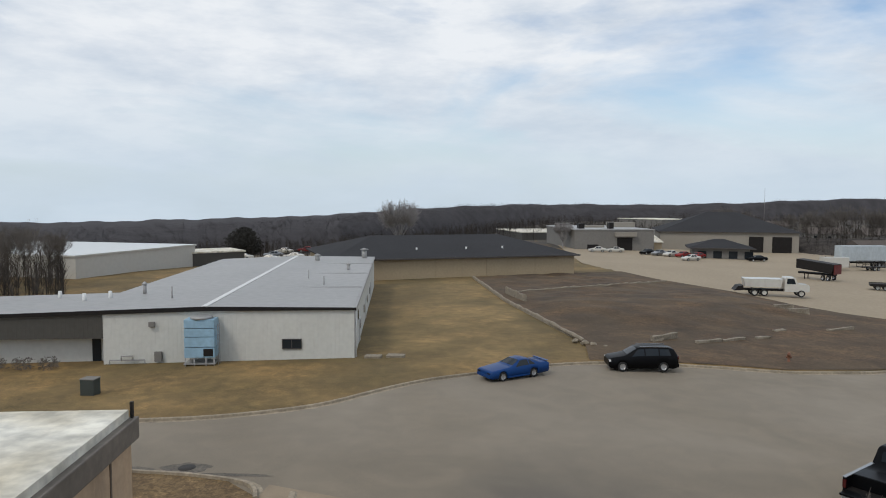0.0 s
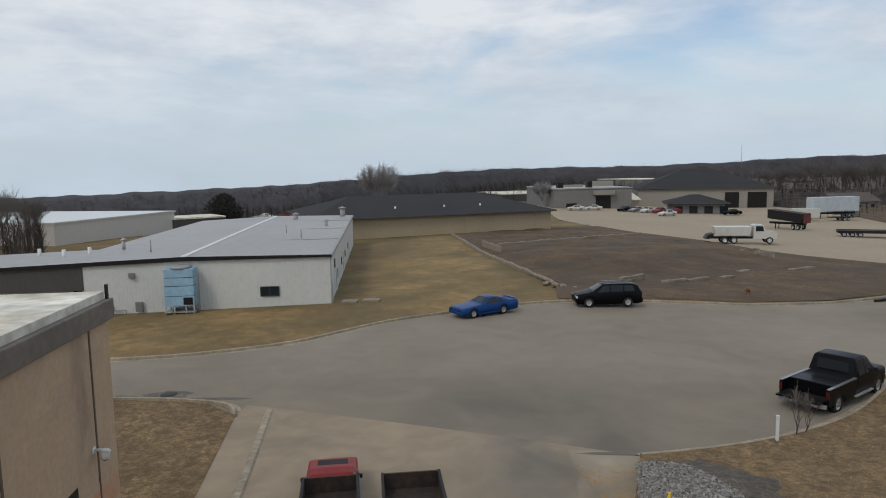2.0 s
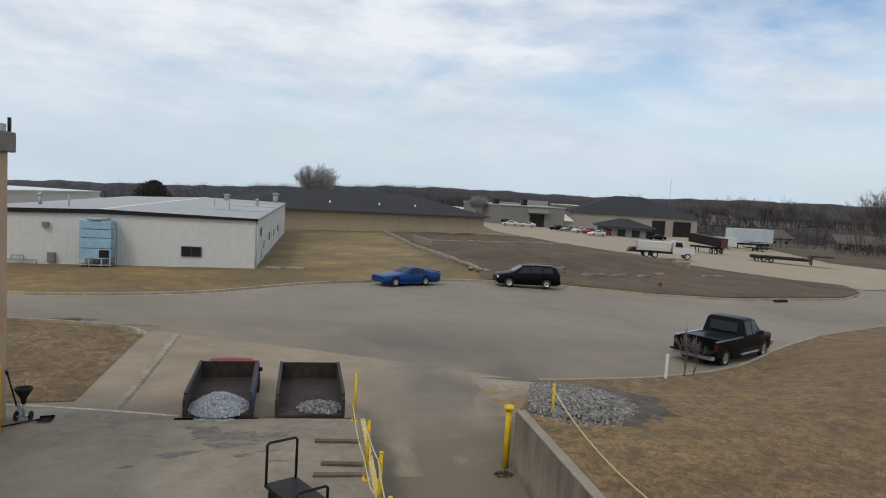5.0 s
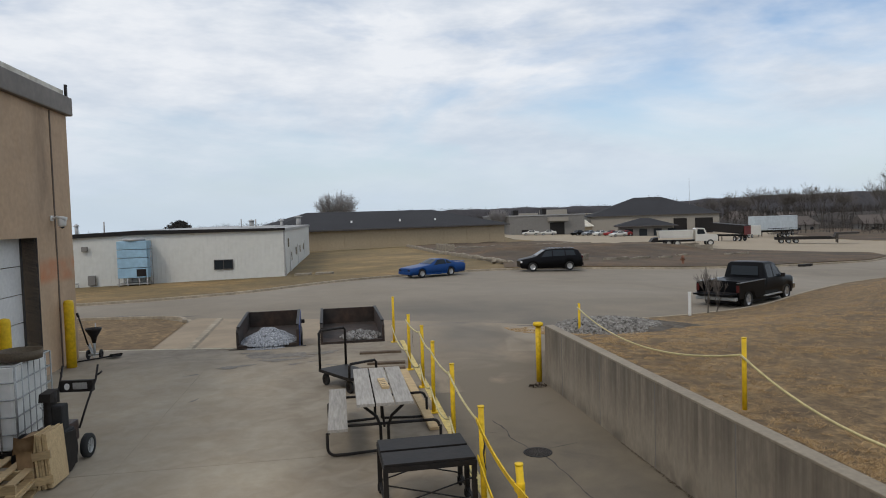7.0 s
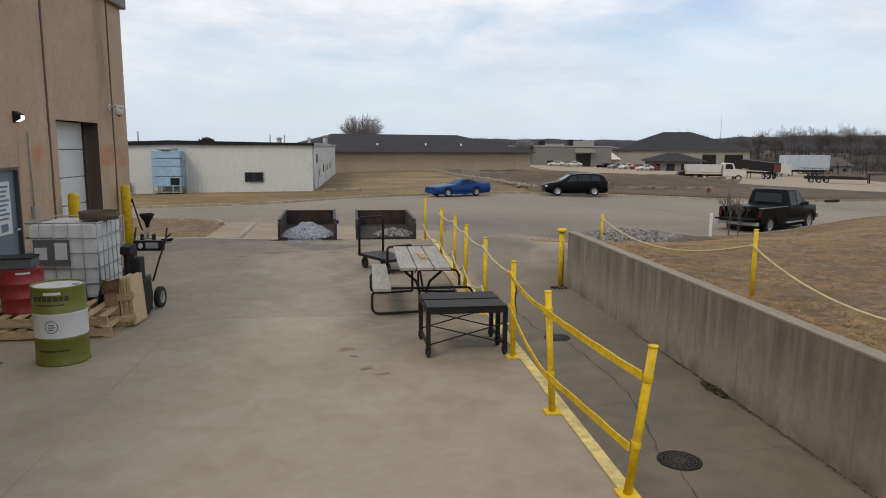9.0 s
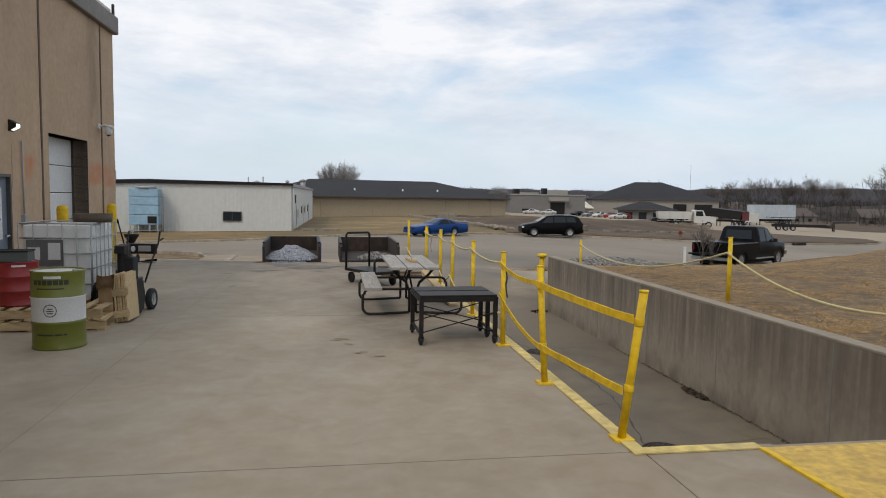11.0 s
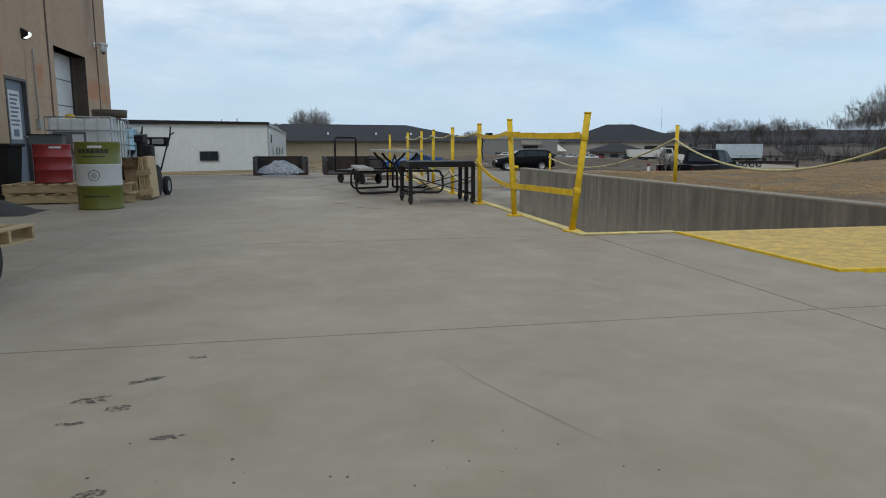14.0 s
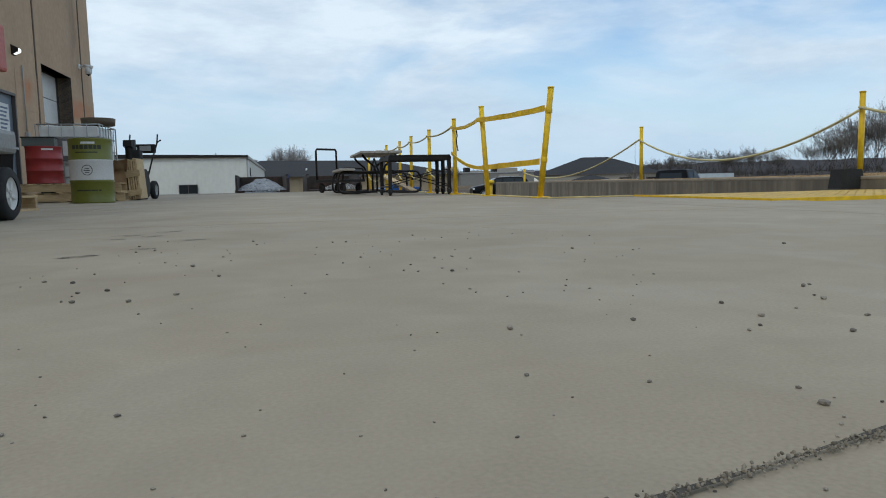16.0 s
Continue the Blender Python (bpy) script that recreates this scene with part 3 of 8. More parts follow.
M_JOINT = mat("packed_joint_dirt", (0.135, 0.115, 0.09), 0.95, var=0.3, grain=60, blotch=6)
M_JOINTPALE = mat("worn_joint_filler", (0.3, 0.252, 0.183), 0.95, var=0.3, grain=60, blotch=2)
for u in US[1:3]:
    bm = BM()
    box(bm, u - 0.0049, u + 0.0049, -16, 20.3, -0.0118, -0.0006)
    part("joint", bm, M_JOINTPALE, yard)
for v in VS[1:6]:
    bm = BM()
    box(bm, -14, 2.65, v - 0.0045, v + 0.0045, -0.0118, -0.0025)
    part("joint", bm, M_JOINTPALE if v > 10 else M_JOINT, yard)

# the yard's edge swings out towards the building
NORTH_EDGE = [(-6.2, 21.55), (-4.6, 21.3), (-3.1, 21.0), (-1.5, 20.6), (-0.3, 20.38), (2.66, 20.31)]
bm = BM()
prism(bm, [(2.66, 20.302), (-6.2, 20.302)] + NORTH_EDGE, -1.0, 0.0, "z")
part("edge_slab", bm, M_CONC, yard)

# yellow edge lines
bm = BM()
box(bm, 2.57, 2.68, 6.5, 20.3, 0.002, 0.012)
solid("edge_line", bm, M_YELLOWLINE, "worn yellow paint line along the dock edge", "line marking", kind="structure", m=YARD.copy())
bm = BM()
box(bm, 2.57, 3.55, 6.44, 6.55, 0.003, 0.013)
solid("edge_line_west", bm, M_YELLOWLINE, "worn yellow paint line beside the dock plate", "line marking", kind="structure", m=YARD.copy())
bm = BM()
for (ua, va), (ub, vb) in zip(NORTH_EDGE, NORTH_EDGE[1:4]):
    quad(bm, (ua, va - 0.12, 0.004), (ub, vb - 0.12, 0.004), (ub, vb - 0.015, 0.004), (ua, va - 0.015, 0.004))
solid("edge_line_north", bm, M_PALELINE, "worn cream paint line on the edge of the yard", "line marking", kind="structure", m=YARD.copy())

# ---- the tan works building ----
FU, FV, FH = -5.0, 20.4, 5.7
works = thing("works_building", YARD.copy(), "tall tan precast works building with a faded orange band", "building", kind="structure")
for v0, v1, z0, z1 in ((-18, 13.85, 0, FH), (14.8, 16.4, 0, FH), (18.5, FV, -1.6, FH), (13.85, 14.8, 2.05, FH), (16.4, 18.5, 2.9, FH)):
    bm = BM()
    box(bm, FU - 0.3, FU, v0, v1, z0, z1)
    part("wall_panel", bm, M_FACADE, works)
bm = BM()
box(bm, -34, FU - 0.3, FV - 0.3, FV, -1.8, FH)
part("wall_north", bm, M_FACADE, works)
bm = BM()
box(bm, -34, -33.7, -18, FV - 0.3, -0.5, FH)
box(bm, -33.7, FU - 0.3, -18, -17.7, -0.5, FH)
part("wall_rear", bm, M_FACADE, works)
bm = BM()
box(bm, -33.7, FU - 0.3, -17.7, FV - 0.3, 5.3, 5.55)
part("deck", bm, M_GREYBLOCK, works)
bm = BM()
box(bm, -33.9, FU - 0.02, -17.9, FV - 0.02, 5.74, 6.26)
part("roof", bm, M_ROOFWHITE, works, "white roof membrane with yellow-brown stains")
bm = BM()
box(bm, FU - 0.05, FU + 0.12, -18, FV + 0.12, FH - 0.02, 6.1, bev=0.03)
box(bm, -34, FU - 0.05, FV, FV + 0.12, FH - 0.02, 6.1, bev=0.03)
part("fascia", bm, M_FASCIA, works, "weathered grey-brown metal fascia")
bm = BM()
box(bm, FU + 0.0, FU + 0.05, FV - 0.02, FV + 0.05, 6.1, 6.4)
part("roof_edge_post", bm, M_BLACK, works)
for v in (16.08, 19.45, 11.2, 5.6, 0.2):
    bm = BM()
    box(bm, FU + 0.002, FU + 0.012, v - 0.034, v + 0.034, 0.0, FH - 0.03)
    part("panel_joint", bm, M_SEALANT, works, "dark sealant joint")
for v0, v1 in ((-18, 13.8), (14.85, 16.05), (18.55, 19.42), (19.48, FV)):
    bm = BM()
    box(bm, FU + 0.002, FU + 0.006, v0, v1, 1.8, 2.56)
    part("painted_band", bm, M_ORANGE, works, "faded orange painted band")

# dock door in its recess
bm = BM()
box(bm, FU - 0.42, FU - 0.001, 18.5, 18.56, 0, 2.9)
box(bm, FU - 0.42, FU - 0.001, 16.34, 16.4, 0, 2.9)
box(bm, FU - 0.42, FU - 0.001, 16.34, 18.56, 2.9, 2.96)
part("door_reveal", bm, M_METALTRIM, works, "dark steel door reveal")
dock_door = thing("door_1", YARD.copy(), "closed white sectional overhead dock door", "door", kind="structure")
for i in range(5):
    bm = BM()
    box(bm, FU - 0.40, FU - 0.34, 16.42, 18.48, 0.01 + i * 0.58, 0.575 + i * 0.58, bev=0.012)
    part("panel", bm, M_WHITE, dock_door)
man_door = thing("door_2", YARD.copy(), "closed grey-blue steel door with a posted notice", "door", kind="structure")
bm = BM()
box(bm, FU - 0.12, FU - 0.06, 13.9, 14.75, 0.01, 2.0)
part("leaf", bm, mat("door_grey_paint", (0.16, 0.19, 0.23), 0.5, var=0.08), man_door)
bm = BM()
box(bm, FU - 0.2, FU + 0.01, 13.852, 13.9, 0, 2.05)
box(bm, FU - 0.2, FU + 0.01, 14.75, 14.798, 0, 2.05)
box(bm, FU - 0.2, FU + 0.01, 13.9, 14.75, 2.0, 2.05)
part("door_frame", bm, M_METALTRIM, man_door)
bm = BM()
box(bm, FU - 0.058, FU - 0.05, 14.08, 14.56, 0.95, 1.82)
notice = part("notice", bm, M_WHITE, man_door, "white printed notice")
bm = BM()
for i in range(8):
    box(bm, FU - 0.05, FU - 0.046, 14.13, 14.5 - 0.05 * (i % 3), 1.72 - i * 0.075, 1.755 - i * 0.075)
box(bm, FU - 0.05, FU - 0.046, 14.2, 14.42, 1.0, 1.13)
part("print_bars", bm, mat("grey_blue_print", (0.16, 0.19, 0.26), 0.7), notice)
bm = BM()
cyl(bm, (FU - 0.06, 14.68, 1.0), (FU + 0.02, 14.68, 1.0), 0.02)
cyl(bm, (FU + 0.01, 14.68, 1.0), (FU + 0.01, 14.58, 1.0), 0.012)
part("door_handle", bm, M_CHROME, man_door)

# ---- the white warehouse across the street ----
def ribbed(bm, a, b, z0, z1f, pitch=0.3, depth=0.007):
    """A wall of metal siding with ribs, from a to b in plan; the top follows z1f(t)."""
    (ax, ay), (bx, by) = a, b
    L = math.hypot(bx - ax, by - ay)
    dx, dy = (bx - ax) / L, (by - ay) / L
    nx, ny = dy, -dx
    prev = None
    n = int(L / pitch)
    stops = []
    for i in range(n):
        s = i * pitch
        stops += [(s, 0), (s + pitch * 0.68, 0), (s + pitch * 0.76, depth), (s + pitch * 0.92, depth)]
    stops.append((L, 0))
    for s, o in stops:
        x, y = ax + dx * s + nx * o, ay + dy * s + ny * o
        cur = (bm.verts.new((x, y, z0)), bm.verts.new((x, y, z1f(s / L))))
        if prev:
            bm.faces.new((prev[0], cur[0], cur[1], prev[1]))
        prev = cur
    return bm


WU0, WU1, WV0, WV1 = -44.0, -2.94, 56.4, 103.0
RIDGE = -13.5


def wtop(u):
    return 2.51 - 0.0 * (u - WU1) if u > RIDGE else 2.51 - (RIDGE - u) * 0.027


ware = thing("warehouse", YARD.copy(), "long white ribbed-metal warehouse with a grey metal roof", "building")
bm = BM()
box(bm, -20.5, WU1 + 0.02, WV0 + 0.02, WV0 + 0.2, -2.2, 2.05)
ribbed(bm, (-20.5, WV0), (WU1, WV0), -1.4, lambda t: wtop(-20.5 + t * (WU1 + 20.5)))
part("front_wall", bm, M_SIDING, ware, fix=False)
bm = BM()
ribbed(bm, (WU1, WV0), (WU1, WV1), -1.6, lambda t: 2.51, 0.6)
part("side_wall", bm, M_SIDING, ware, fix=False)
bm = BM()
box(bm, WU0, -20.5, WV0 + 1.2, WV0 + 1.4, -2.2, 1.85)
part("porch_wall", bm, M_SIDING, ware)
bm = BM()
ribbed(bm, (WU0, WV0 - 0.02), (-20.5, WV0 - 0.02), 0.55, lambda t: wtop(WU0 + t * (-20.5 - WU0)), 0.3)
box(bm, WU0, -20.5, WV0, WV0 + 1.2, 0.56, 0.62)
part("brown_band", bm, M_BROWNSID, ware, "dark brown metal siding band over the entrance", fix=False)
WU2 = -23.6   # west eave of the deep part; the entrance wing beyond it is shallow
bm = BM()
prism(bm, [(WU2, wtop(WU2)), (RIDGE, 2.51), (WU1, 2.51), (WU1, 2.63), (RIDGE, 2.77), (WU2, wtop(WU2) + 0.13)], WV0 - 0.12, WV1)
part("roof", bm, M_GREYROOF, ware)
bm = BM()
prism(bm, [(WU0, wtop(WU0)), (WU2 - 0.02, wtop(WU2)), (WU2 - 0.02, wtop(WU2) + 0.12), (WU0, wtop(WU0) + 0.12)], WV0 - 0.12, 67.5)
part("wing_roof", bm, M_GREYROOF, ware)
bm = BM()
box(bm, WU2 + 0.05, WU2 + 0.25, WV0 + 1.5, WV1 - 0.1, -2.2, wtop(WU2) - 0.01)
part("west_wall", bm, M_SIDING, ware)
bm = BM()
box(bm, WU0, WU2, 67.2, 67.4, -2.2, wtop(WU0) - 0.01)
part("wing_rear_wall", bm, M_SIDING, ware)
for u, v, h in ((-23.0, 64.0, 0.55), (-24.6, 63.0, 0.5), (-27.5, 65.2, 0.4)):
    bm = BM()
    cyl(bm, (u, v, 1.95), (u, v, 2.40 + h), 0.16, 0.14)
    part("white_vent", bm, M_WHITE, ware, "short white roof vent")
bm = BM()
prism(bm, [(WU0, wtop(WU0) - 0.05), (RIDGE, 2.47), (WU1 + 0.14, 2.47), (WU1 + 0.14, 2.65), (RIDGE, 2.79), (WU0, wtop(WU0) + 0.14)], WV0 - 0.2, WV0 - 0.125)
part("gable_trim", bm, M_BLACK, ware)
bm = BM()
box(bm, WU1 + 0.02, WU1 + 0.14, WV0 - 0.12, WV1, 2.39, 2.62)
part("gutter", bm, M_GREYROOF, ware)
bm = BM()
box(bm, RIDGE - 0.2, RIDGE + 0.2, WV0 - 0.1, WV1, 2.72, 2.81)
part("ridge_cap", bm, M_WHITE, ware, "pale ridge cap")
for v in (68.0, 80.0, 92.0):
    bm = BM()
    box(bm, RIDGE + 1, WU1, v, v + 0.1, 2.67, 2.71)
    part("roof_seam", bm, M_GREYROOF, ware)
bm = BM()
box(bm, WU1 - 0.02, WU1 + 0.05, WV0 - 0.03, WV0 + 0.03, -1.4, 2.39)
part("corner_trim", bm, M_GREYROOF, ware)
bm = BM()
cyl(bm, (WU1 + 0.08, WV0 + 0.35, -1.2), (WU1 + 0.08, WV0 + 0.35, 2.39), 0.05)
part("downspout", bm, M_WHITE, ware)
win = thing("window_1", YARD.copy(), "small dark fixed window in the white siding", "window", kind="structure")
bm = BM()
box(bm, -8.05, -6.76, WV0 - 0.07, WV0 - 0.05, -0.28, 0.36)
part("pane", bm, M_GLASS, win)
bm = BM()
for a in ((-8.1, -6.71, 0.36, 0.41), (-8.1, -6.71, -0.33, -0.28), (-8.1, -8.05, -0.28, 0.36), (-6.76, -6.71, -0.28, 0.36), (-7.43, -7.39, -0.28, 0.36)):
    box(bm, a[0], a[1], WV0 - 0.09, WV0 - 0.035, a[2], a[3])
part("window_frame", bm, M_METALTRIM, win)
for k, (v, z) in enumerate(((60.5, 1.4), (63.8, 0.1), (70.5, 0.3), (77.5, 0.2), (84.5, 0.2))):
    bm = BM()
    box(bm, WU1 + 0.032, WU1 + 0.06, v, v + 0.9, z - 0.35, z + 0.35)
    part("side_window", bm, M_GLASS, ware, "small dark window")
for v in (62.5, 74.0, 88.0):
    bm = BM()
    box(bm, WU1 + 0.032, WU1 + 0.07, v, v + 0.95, -1.15, 0.85)
    part("side_door", bm, M_WHITE, ware)
for u, v, h, r in ((-4.2, 101, 1.1, 0.35), (-8.5, 75, 0.9, 0.06), (-6.5, 70, 0.8, 0.06), (-17.5, 62, 0.9, 0.06), (-10, 96, 0.7, 0.3), (-21, 66, 0.6, 0.15), (-5.2, 84, 0.6, 0.18)):
    bm = BM()
    cyl(bm, (u, v, 2.35), (u, v, 2.65 + h), r)
    if r > 0.1:
        lathe(bm, [(0.01, 2.65 + h + 0.25), (r * 1.6, 2.65 + h + 0.05), (r * 1.6, 2.65 + h)], 12, pose(u, v, 0))
    part("roof_vent", bm, M_GREYROOF, ware)
bm = BM()
box(bm, -21.75, -21.15, WV0 + 1.14, WV0 + 1.2, -1.3, 0.55)
part("entry_door", bm, M_GLASS, ware, "dark glazed entrance door")
for u, z, w, h in ((-17.1, 1.55, 0.4, 0.35), (-16.7, -0.75, 0.5, 0.7)):
    bm = BM()
    box(bm, u - w / 2, u + w / 2, WV0 - 0.26, WV0 - 0.035, z - h / 2, z + h / 2, bev=0.02)
    part("wall_box", bm, M_GREYBLOCK, ware, "small grey wall box")
bm = BM()
tube(bm, [(-20.0, WV0 - 0.25, -1.3), (-20.0, WV0 - 0.25, -0.95), (-17.6, WV0 - 0.25, -0.95), (-17.6, WV0 - 0.25, -1.3)], 0.05)
tube(bm, [(-19.2, WV0 - 0.25, -0.95), (-19.2, WV0 - 0.3, -0.65), (-18.4, WV0 - 0.3, -0.65), (-18.4, WV0 - 0.25, -0.95)], 0.05)
part("gas_pipe", bm, M_GREYROOF, ware)

# pale blue cooler unit on its stand
M_BLUEUNIT = mat("pale_blue_sheet", (0.30, 0.47, 0.60), 0.5, var=0.12, grain=3, blotch=0.8)
coolu = thing("cooling_unit", YARD.copy(), "pale blue sheet-metal cooling unit on a steel stand", "cooling unit")
for i, (z0, z1) in enumerate(((-0.6, 0.1), (0.14, 0.82), (0.86, 1.42), (1.46, 2.05))):
    bm = BM()
    box(bm, -14.55, -12.5, WV0 - 1.35, WV0 - 0.1, z0, z1, bev=0.03)
    part("casing", bm, M_BLUEUNIT, coolu)
# thin black panel on the casing paints the shade inside the outlet
bm = BM()
box(bm, -13.25, -12.6, WV0 - 1.37, WV0 - 1.352, -0.5, 0.02)
part("outlet", bm, M_BLACK, coolu, "black panel painting the shade of the outlet")
bm = BM()
for u in (-14.5, -13.9, -13.1, -12.55):
    for v in (WV0 - 1.3, WV0 - 0.15):
        cyl(bm, (u, v, -1.45), (u, v, -0.6), 0.045)
box(bm, -14.6, -12.45, WV0 - 1.4, WV0 - 0.05, -1.06, -1.0)
part("stand", bm, M_GREYROOF, coolu)
bm = BM()
for z in [-1.0 + 0.32 * i for i in range(9)]:
    cyl(bm, (-12.32, WV0 - 1.1, z), (-12.32, WV0 - 0.6, z), 0.018, seg=6)
cyl(bm, (-12.32, WV0 - 1.1, -1.4), (-12.32, WV0 - 1.1, 1.7), 0.025, seg=6)
cyl(bm, (-12.32, WV0 - 0.6, -1.4), (-12.32, WV0 - 0.6, 1.7), 0.025, seg=6)
part("ladder", bm, M_GREYROOF, coolu)
bm = BM()
lathe(bm, [(0.75, 2.06), (0.75, 2.2), (0.6, 2.24)], 20, pose(-13.5, WV0 - 0.72, 0))
part("fan_collar", bm, M_GREYROOF, coolu)


# ---- hipped and block buildings beyond ----
def rect_frame(p, q):
    """Pose at p, x along p to q, and the length."""
    d = Vector((q[0] - p[0], q[1] - p[1], 0))
    return Matrix.Translation((p[0], p[1], 0)) @ Matrix.Rotation(math.atan2(d.y, d.x), 4, "Z"), d.length


def hip_building(name, p, q, depth, z0, eave, ridge, label, wall_m, over=0.7, inset=None):
    m, L = rect_frame(p, q)
    th = thing(name, m, label, "building")
    bm = BM()
    box(bm, 0, L, 0, depth, z0, eave)
    part("wall", bm, wall_m, th)
    bm = BM()
    i = inset or depth / 2
    o = over
    a = [(-o, -o, eave), (L + o, -o, eave), (L + o, depth + o, eave), (-o, depth + o, eave)]
    lo = [bm.verts.new(c) for c in a]
    lo2 = [bm.verts.new((c[0], c[1], eave + 0.22)) for c in a]
    hi = [bm.verts.new((i, depth / 2, ridge)), bm.verts.new((L - i, depth / 2, ridge))]
    bm.faces.new(lo[::-1])
    for k in range(4):
        bm.faces.new((lo[k], lo[(k + 1) % 4], lo2[(k + 1) % 4], lo2[k]))
    bm.faces.new((lo2[0], lo2[1], hi[1], hi[0]))
    bm.faces.new((lo2[1], lo2[2], hi[1]))
    bm.faces.new((lo2[2], lo2[3], hi[0], hi[1]))
    bm.faces.new((lo2[3], lo2[0], hi[0]))
    part("roof", bm, M_SHINGLE, th, "dark charcoal shingled hip roof")
    bm = BM()
    box(bm, -o - 0.03, L + o + 0.03, -o - 0.06, -o - 0.005, eave + 0.02, eave + 0.24)
    part("gutter", bm, M_METALTRIM, th)
    return th, L


tanb, tanL = hip_building("storage_building", (-27.0, 106.5), (9.9, 123.0), 26, -2.6, 1.45, 4.6, "long low tan block building with a charcoal hip roof", M_TANBLOCK, inset=8.5)
for i in range(9):
    bm = BM()
    box(bm, 3 + i * 4.3, 3.12 + i * 4.3, -0.06, -0.003, -2.6, 1.44)
    part("pilaster", bm, M_TANBLOCK, tanb)
for k, x in enumerate((14.0, 22.5, 29.0)):
    bm = BM()
    cyl(bm, (x, 4.0, 2.0), (x, 4.0, 3.0), 0.14)
    part("roof_vent", bm, M_WHITE, tanb)

M_PALEGREY = mat("pale_grey_block", (0.3, 0.275, 0.235), 0.9, var=0.08, grain=3, blotch=0.2)
garage, gL = hip_building("garage_building", (45.0, 220.0), (83.3, 214.5), 30, -5.6, 1.7, 7.7, "pale grey truck garage with a charcoal hip roof and dark doors", M_PALEGREY)
for x0, x1 in ((gL - 13.6, gL - 9.6), (gL - 7.2, gL - 1.9)):
    bm = BM()
    box(bm, x0, x1, -0.1, -0.004, -4.6, 0.6)
    gd = part("garage_door", bm, M_BLACK, garage, "dark overhead door")
    for z in (-2.7, -1.5, -0.3):
        bm = BM()
        box(bm, x0, x1, -0.14, -0.102, z, z + 0.1)
        part("door_seam", bm, M_BLACK, gd)
office, oL = hip_building("office_wing", (45.0, 183.0), (58.0, 180.5), 11, -4.8, -0.9, 1.3, "low office wing with a dark hip roof", M_GREYBLOCK, over=1.2)
for i in range(4):
    bm = BM()
    box(bm, 1.2 + i * 3.6, 3.2 + i * 3.6, -0.08, -0.004, -3.3, -1.5)
    part("window", bm, M_GLASS, office)


def flat_building(name, p, q, depth, z0, z1, label, wall_m, roof_m, doors=()):
    m, L = rect_frame(p, q)
    th = thing(name, m, label, "building")
    bm = BM()
    box(bm, 0, L, 0, depth, z0, z1)
    part("wall", bm, wall_m, th)
    bm = BM()
    box(bm, -0.2, L + 0.2, -0.2, depth + 0.2, z1 + 0.003, z1 + 0.3)
    part("roof", bm, roof_m, th)
    for x0, x1, a, b in doors:
        bm = BM()
        box(bm, x0, x1, -0.08, -0.004, a, b)
        part("door", bm, M_BLACK, th, "dark overhead door")
    return th


blockb = flat_building("block_building", (17.5, 201.0), (40.0, 205.0), 34, -4.9, 2.7, "grey block works building with dark doors", M_GREYBLOCK, M_GREYROOF, ((3.6, 6.8, -4, -1.3), (12.2, 16.6, -4, 0.6)))
for x, y, w, h, mt in ((2.6, 5.0, 1.6, 1.5, M_BLACK), (6.0, 14.0, 7.0, 0.6, M_PALEGREY), (11.2, 4.0, 1.3, 1.8, M_BLACK), (15.5, 18.0, 8.5, 1.5, M_PALEGREY)):
    bm = BM()
    box(bm, x, x + w, y, y + 2.4, 2.95, 3.0 + h, bev=0.05)
    part("roof_unit", bm, mt, blockb)
bm = BM()
box(bm, 11.4, 17.4, -1.4, -0.1, 1.0, 2.2)
part("door_canopy", bm, M_PALEGREY, blockb)
flat_building("flat_roofed_store", (4.0, 256.0), (24.0, 262.0), 34, -6.0, -0.5, "low building with a snow-white flat roof", M_BROWNSID, M_ROOFWHITE)
shed = flat_building("pale_shed", (37.2, 208.0), (43.6, 211.5), 9, -5.0, -1.2, "small tan shed with a white roof", M_TANBLOCK, M_TANBLOCK, ((0.6, 1.3, -3.6, -2.0), (2.2, 2.9, -3.6, -2.0), (3.8, 4.5, -3.6, -2.0)))
bm = BM()
prism(bm, [(-0.5, -0.9), (4.6, 1.4), (9.6, -0.9), (9.6, -1.1), (4.6, 1.15), (-0.5, -1.1)], -0.4, 7.6, "x")
part("gable_roof", bm, M_ROOFWHITE, shed)
flat_building("far_white_roofed_plant", (71.0, 336.0), (90.0, 346.0), 34, -8, 2.6, "distant plant with a white roof", M_GREYBLOCK, M_ROOFWHITE)
flat_building("white_plant", (-69.5, 109.0), (-64.5, 140.0), 55, -3.4, 1.35, "broad white metal building with a pale roof", M_CARWHITE, M_CARWHITE)

# ---- yard: rails, posts, ropes ----
def rail_post(bm, u0, v0, u1, v1, h, r=0.031, z0=0.0):
    cyl(bm, (u0, v0, z0), (u1, v1, z0 + h), r, seg=14)
    cyl(bm, (u1, v1, z0 + h), (u1, v1, z0 + h + 0.015), r * 1.12, seg=14)
    box(bm, u0 - 0.075, u0 + 0.075, v0 - 0.075, v0 + 0.075, z0 + 0.0005, z0 + 0.017)


POSTS = [(2.61, 6.76, 2.68, 6.62), (2.5, 8.3, 2.45, 8.38), (2.5, 9.98, 2.5, 10.03), (2.55, 12.1, 2.55, 12.1), (2.52, 13.82, 2.53, 13.8), (2.56, 15.45, 2.56, 15.42), (2.47, 16.95, 2.47, 16.9), (2.42, 20.15, 2.42, 20.15)]
guard = thing("guard_rail", YARD.copy(), "yellow steel posts with straps and rope along the dock", "guard rail")
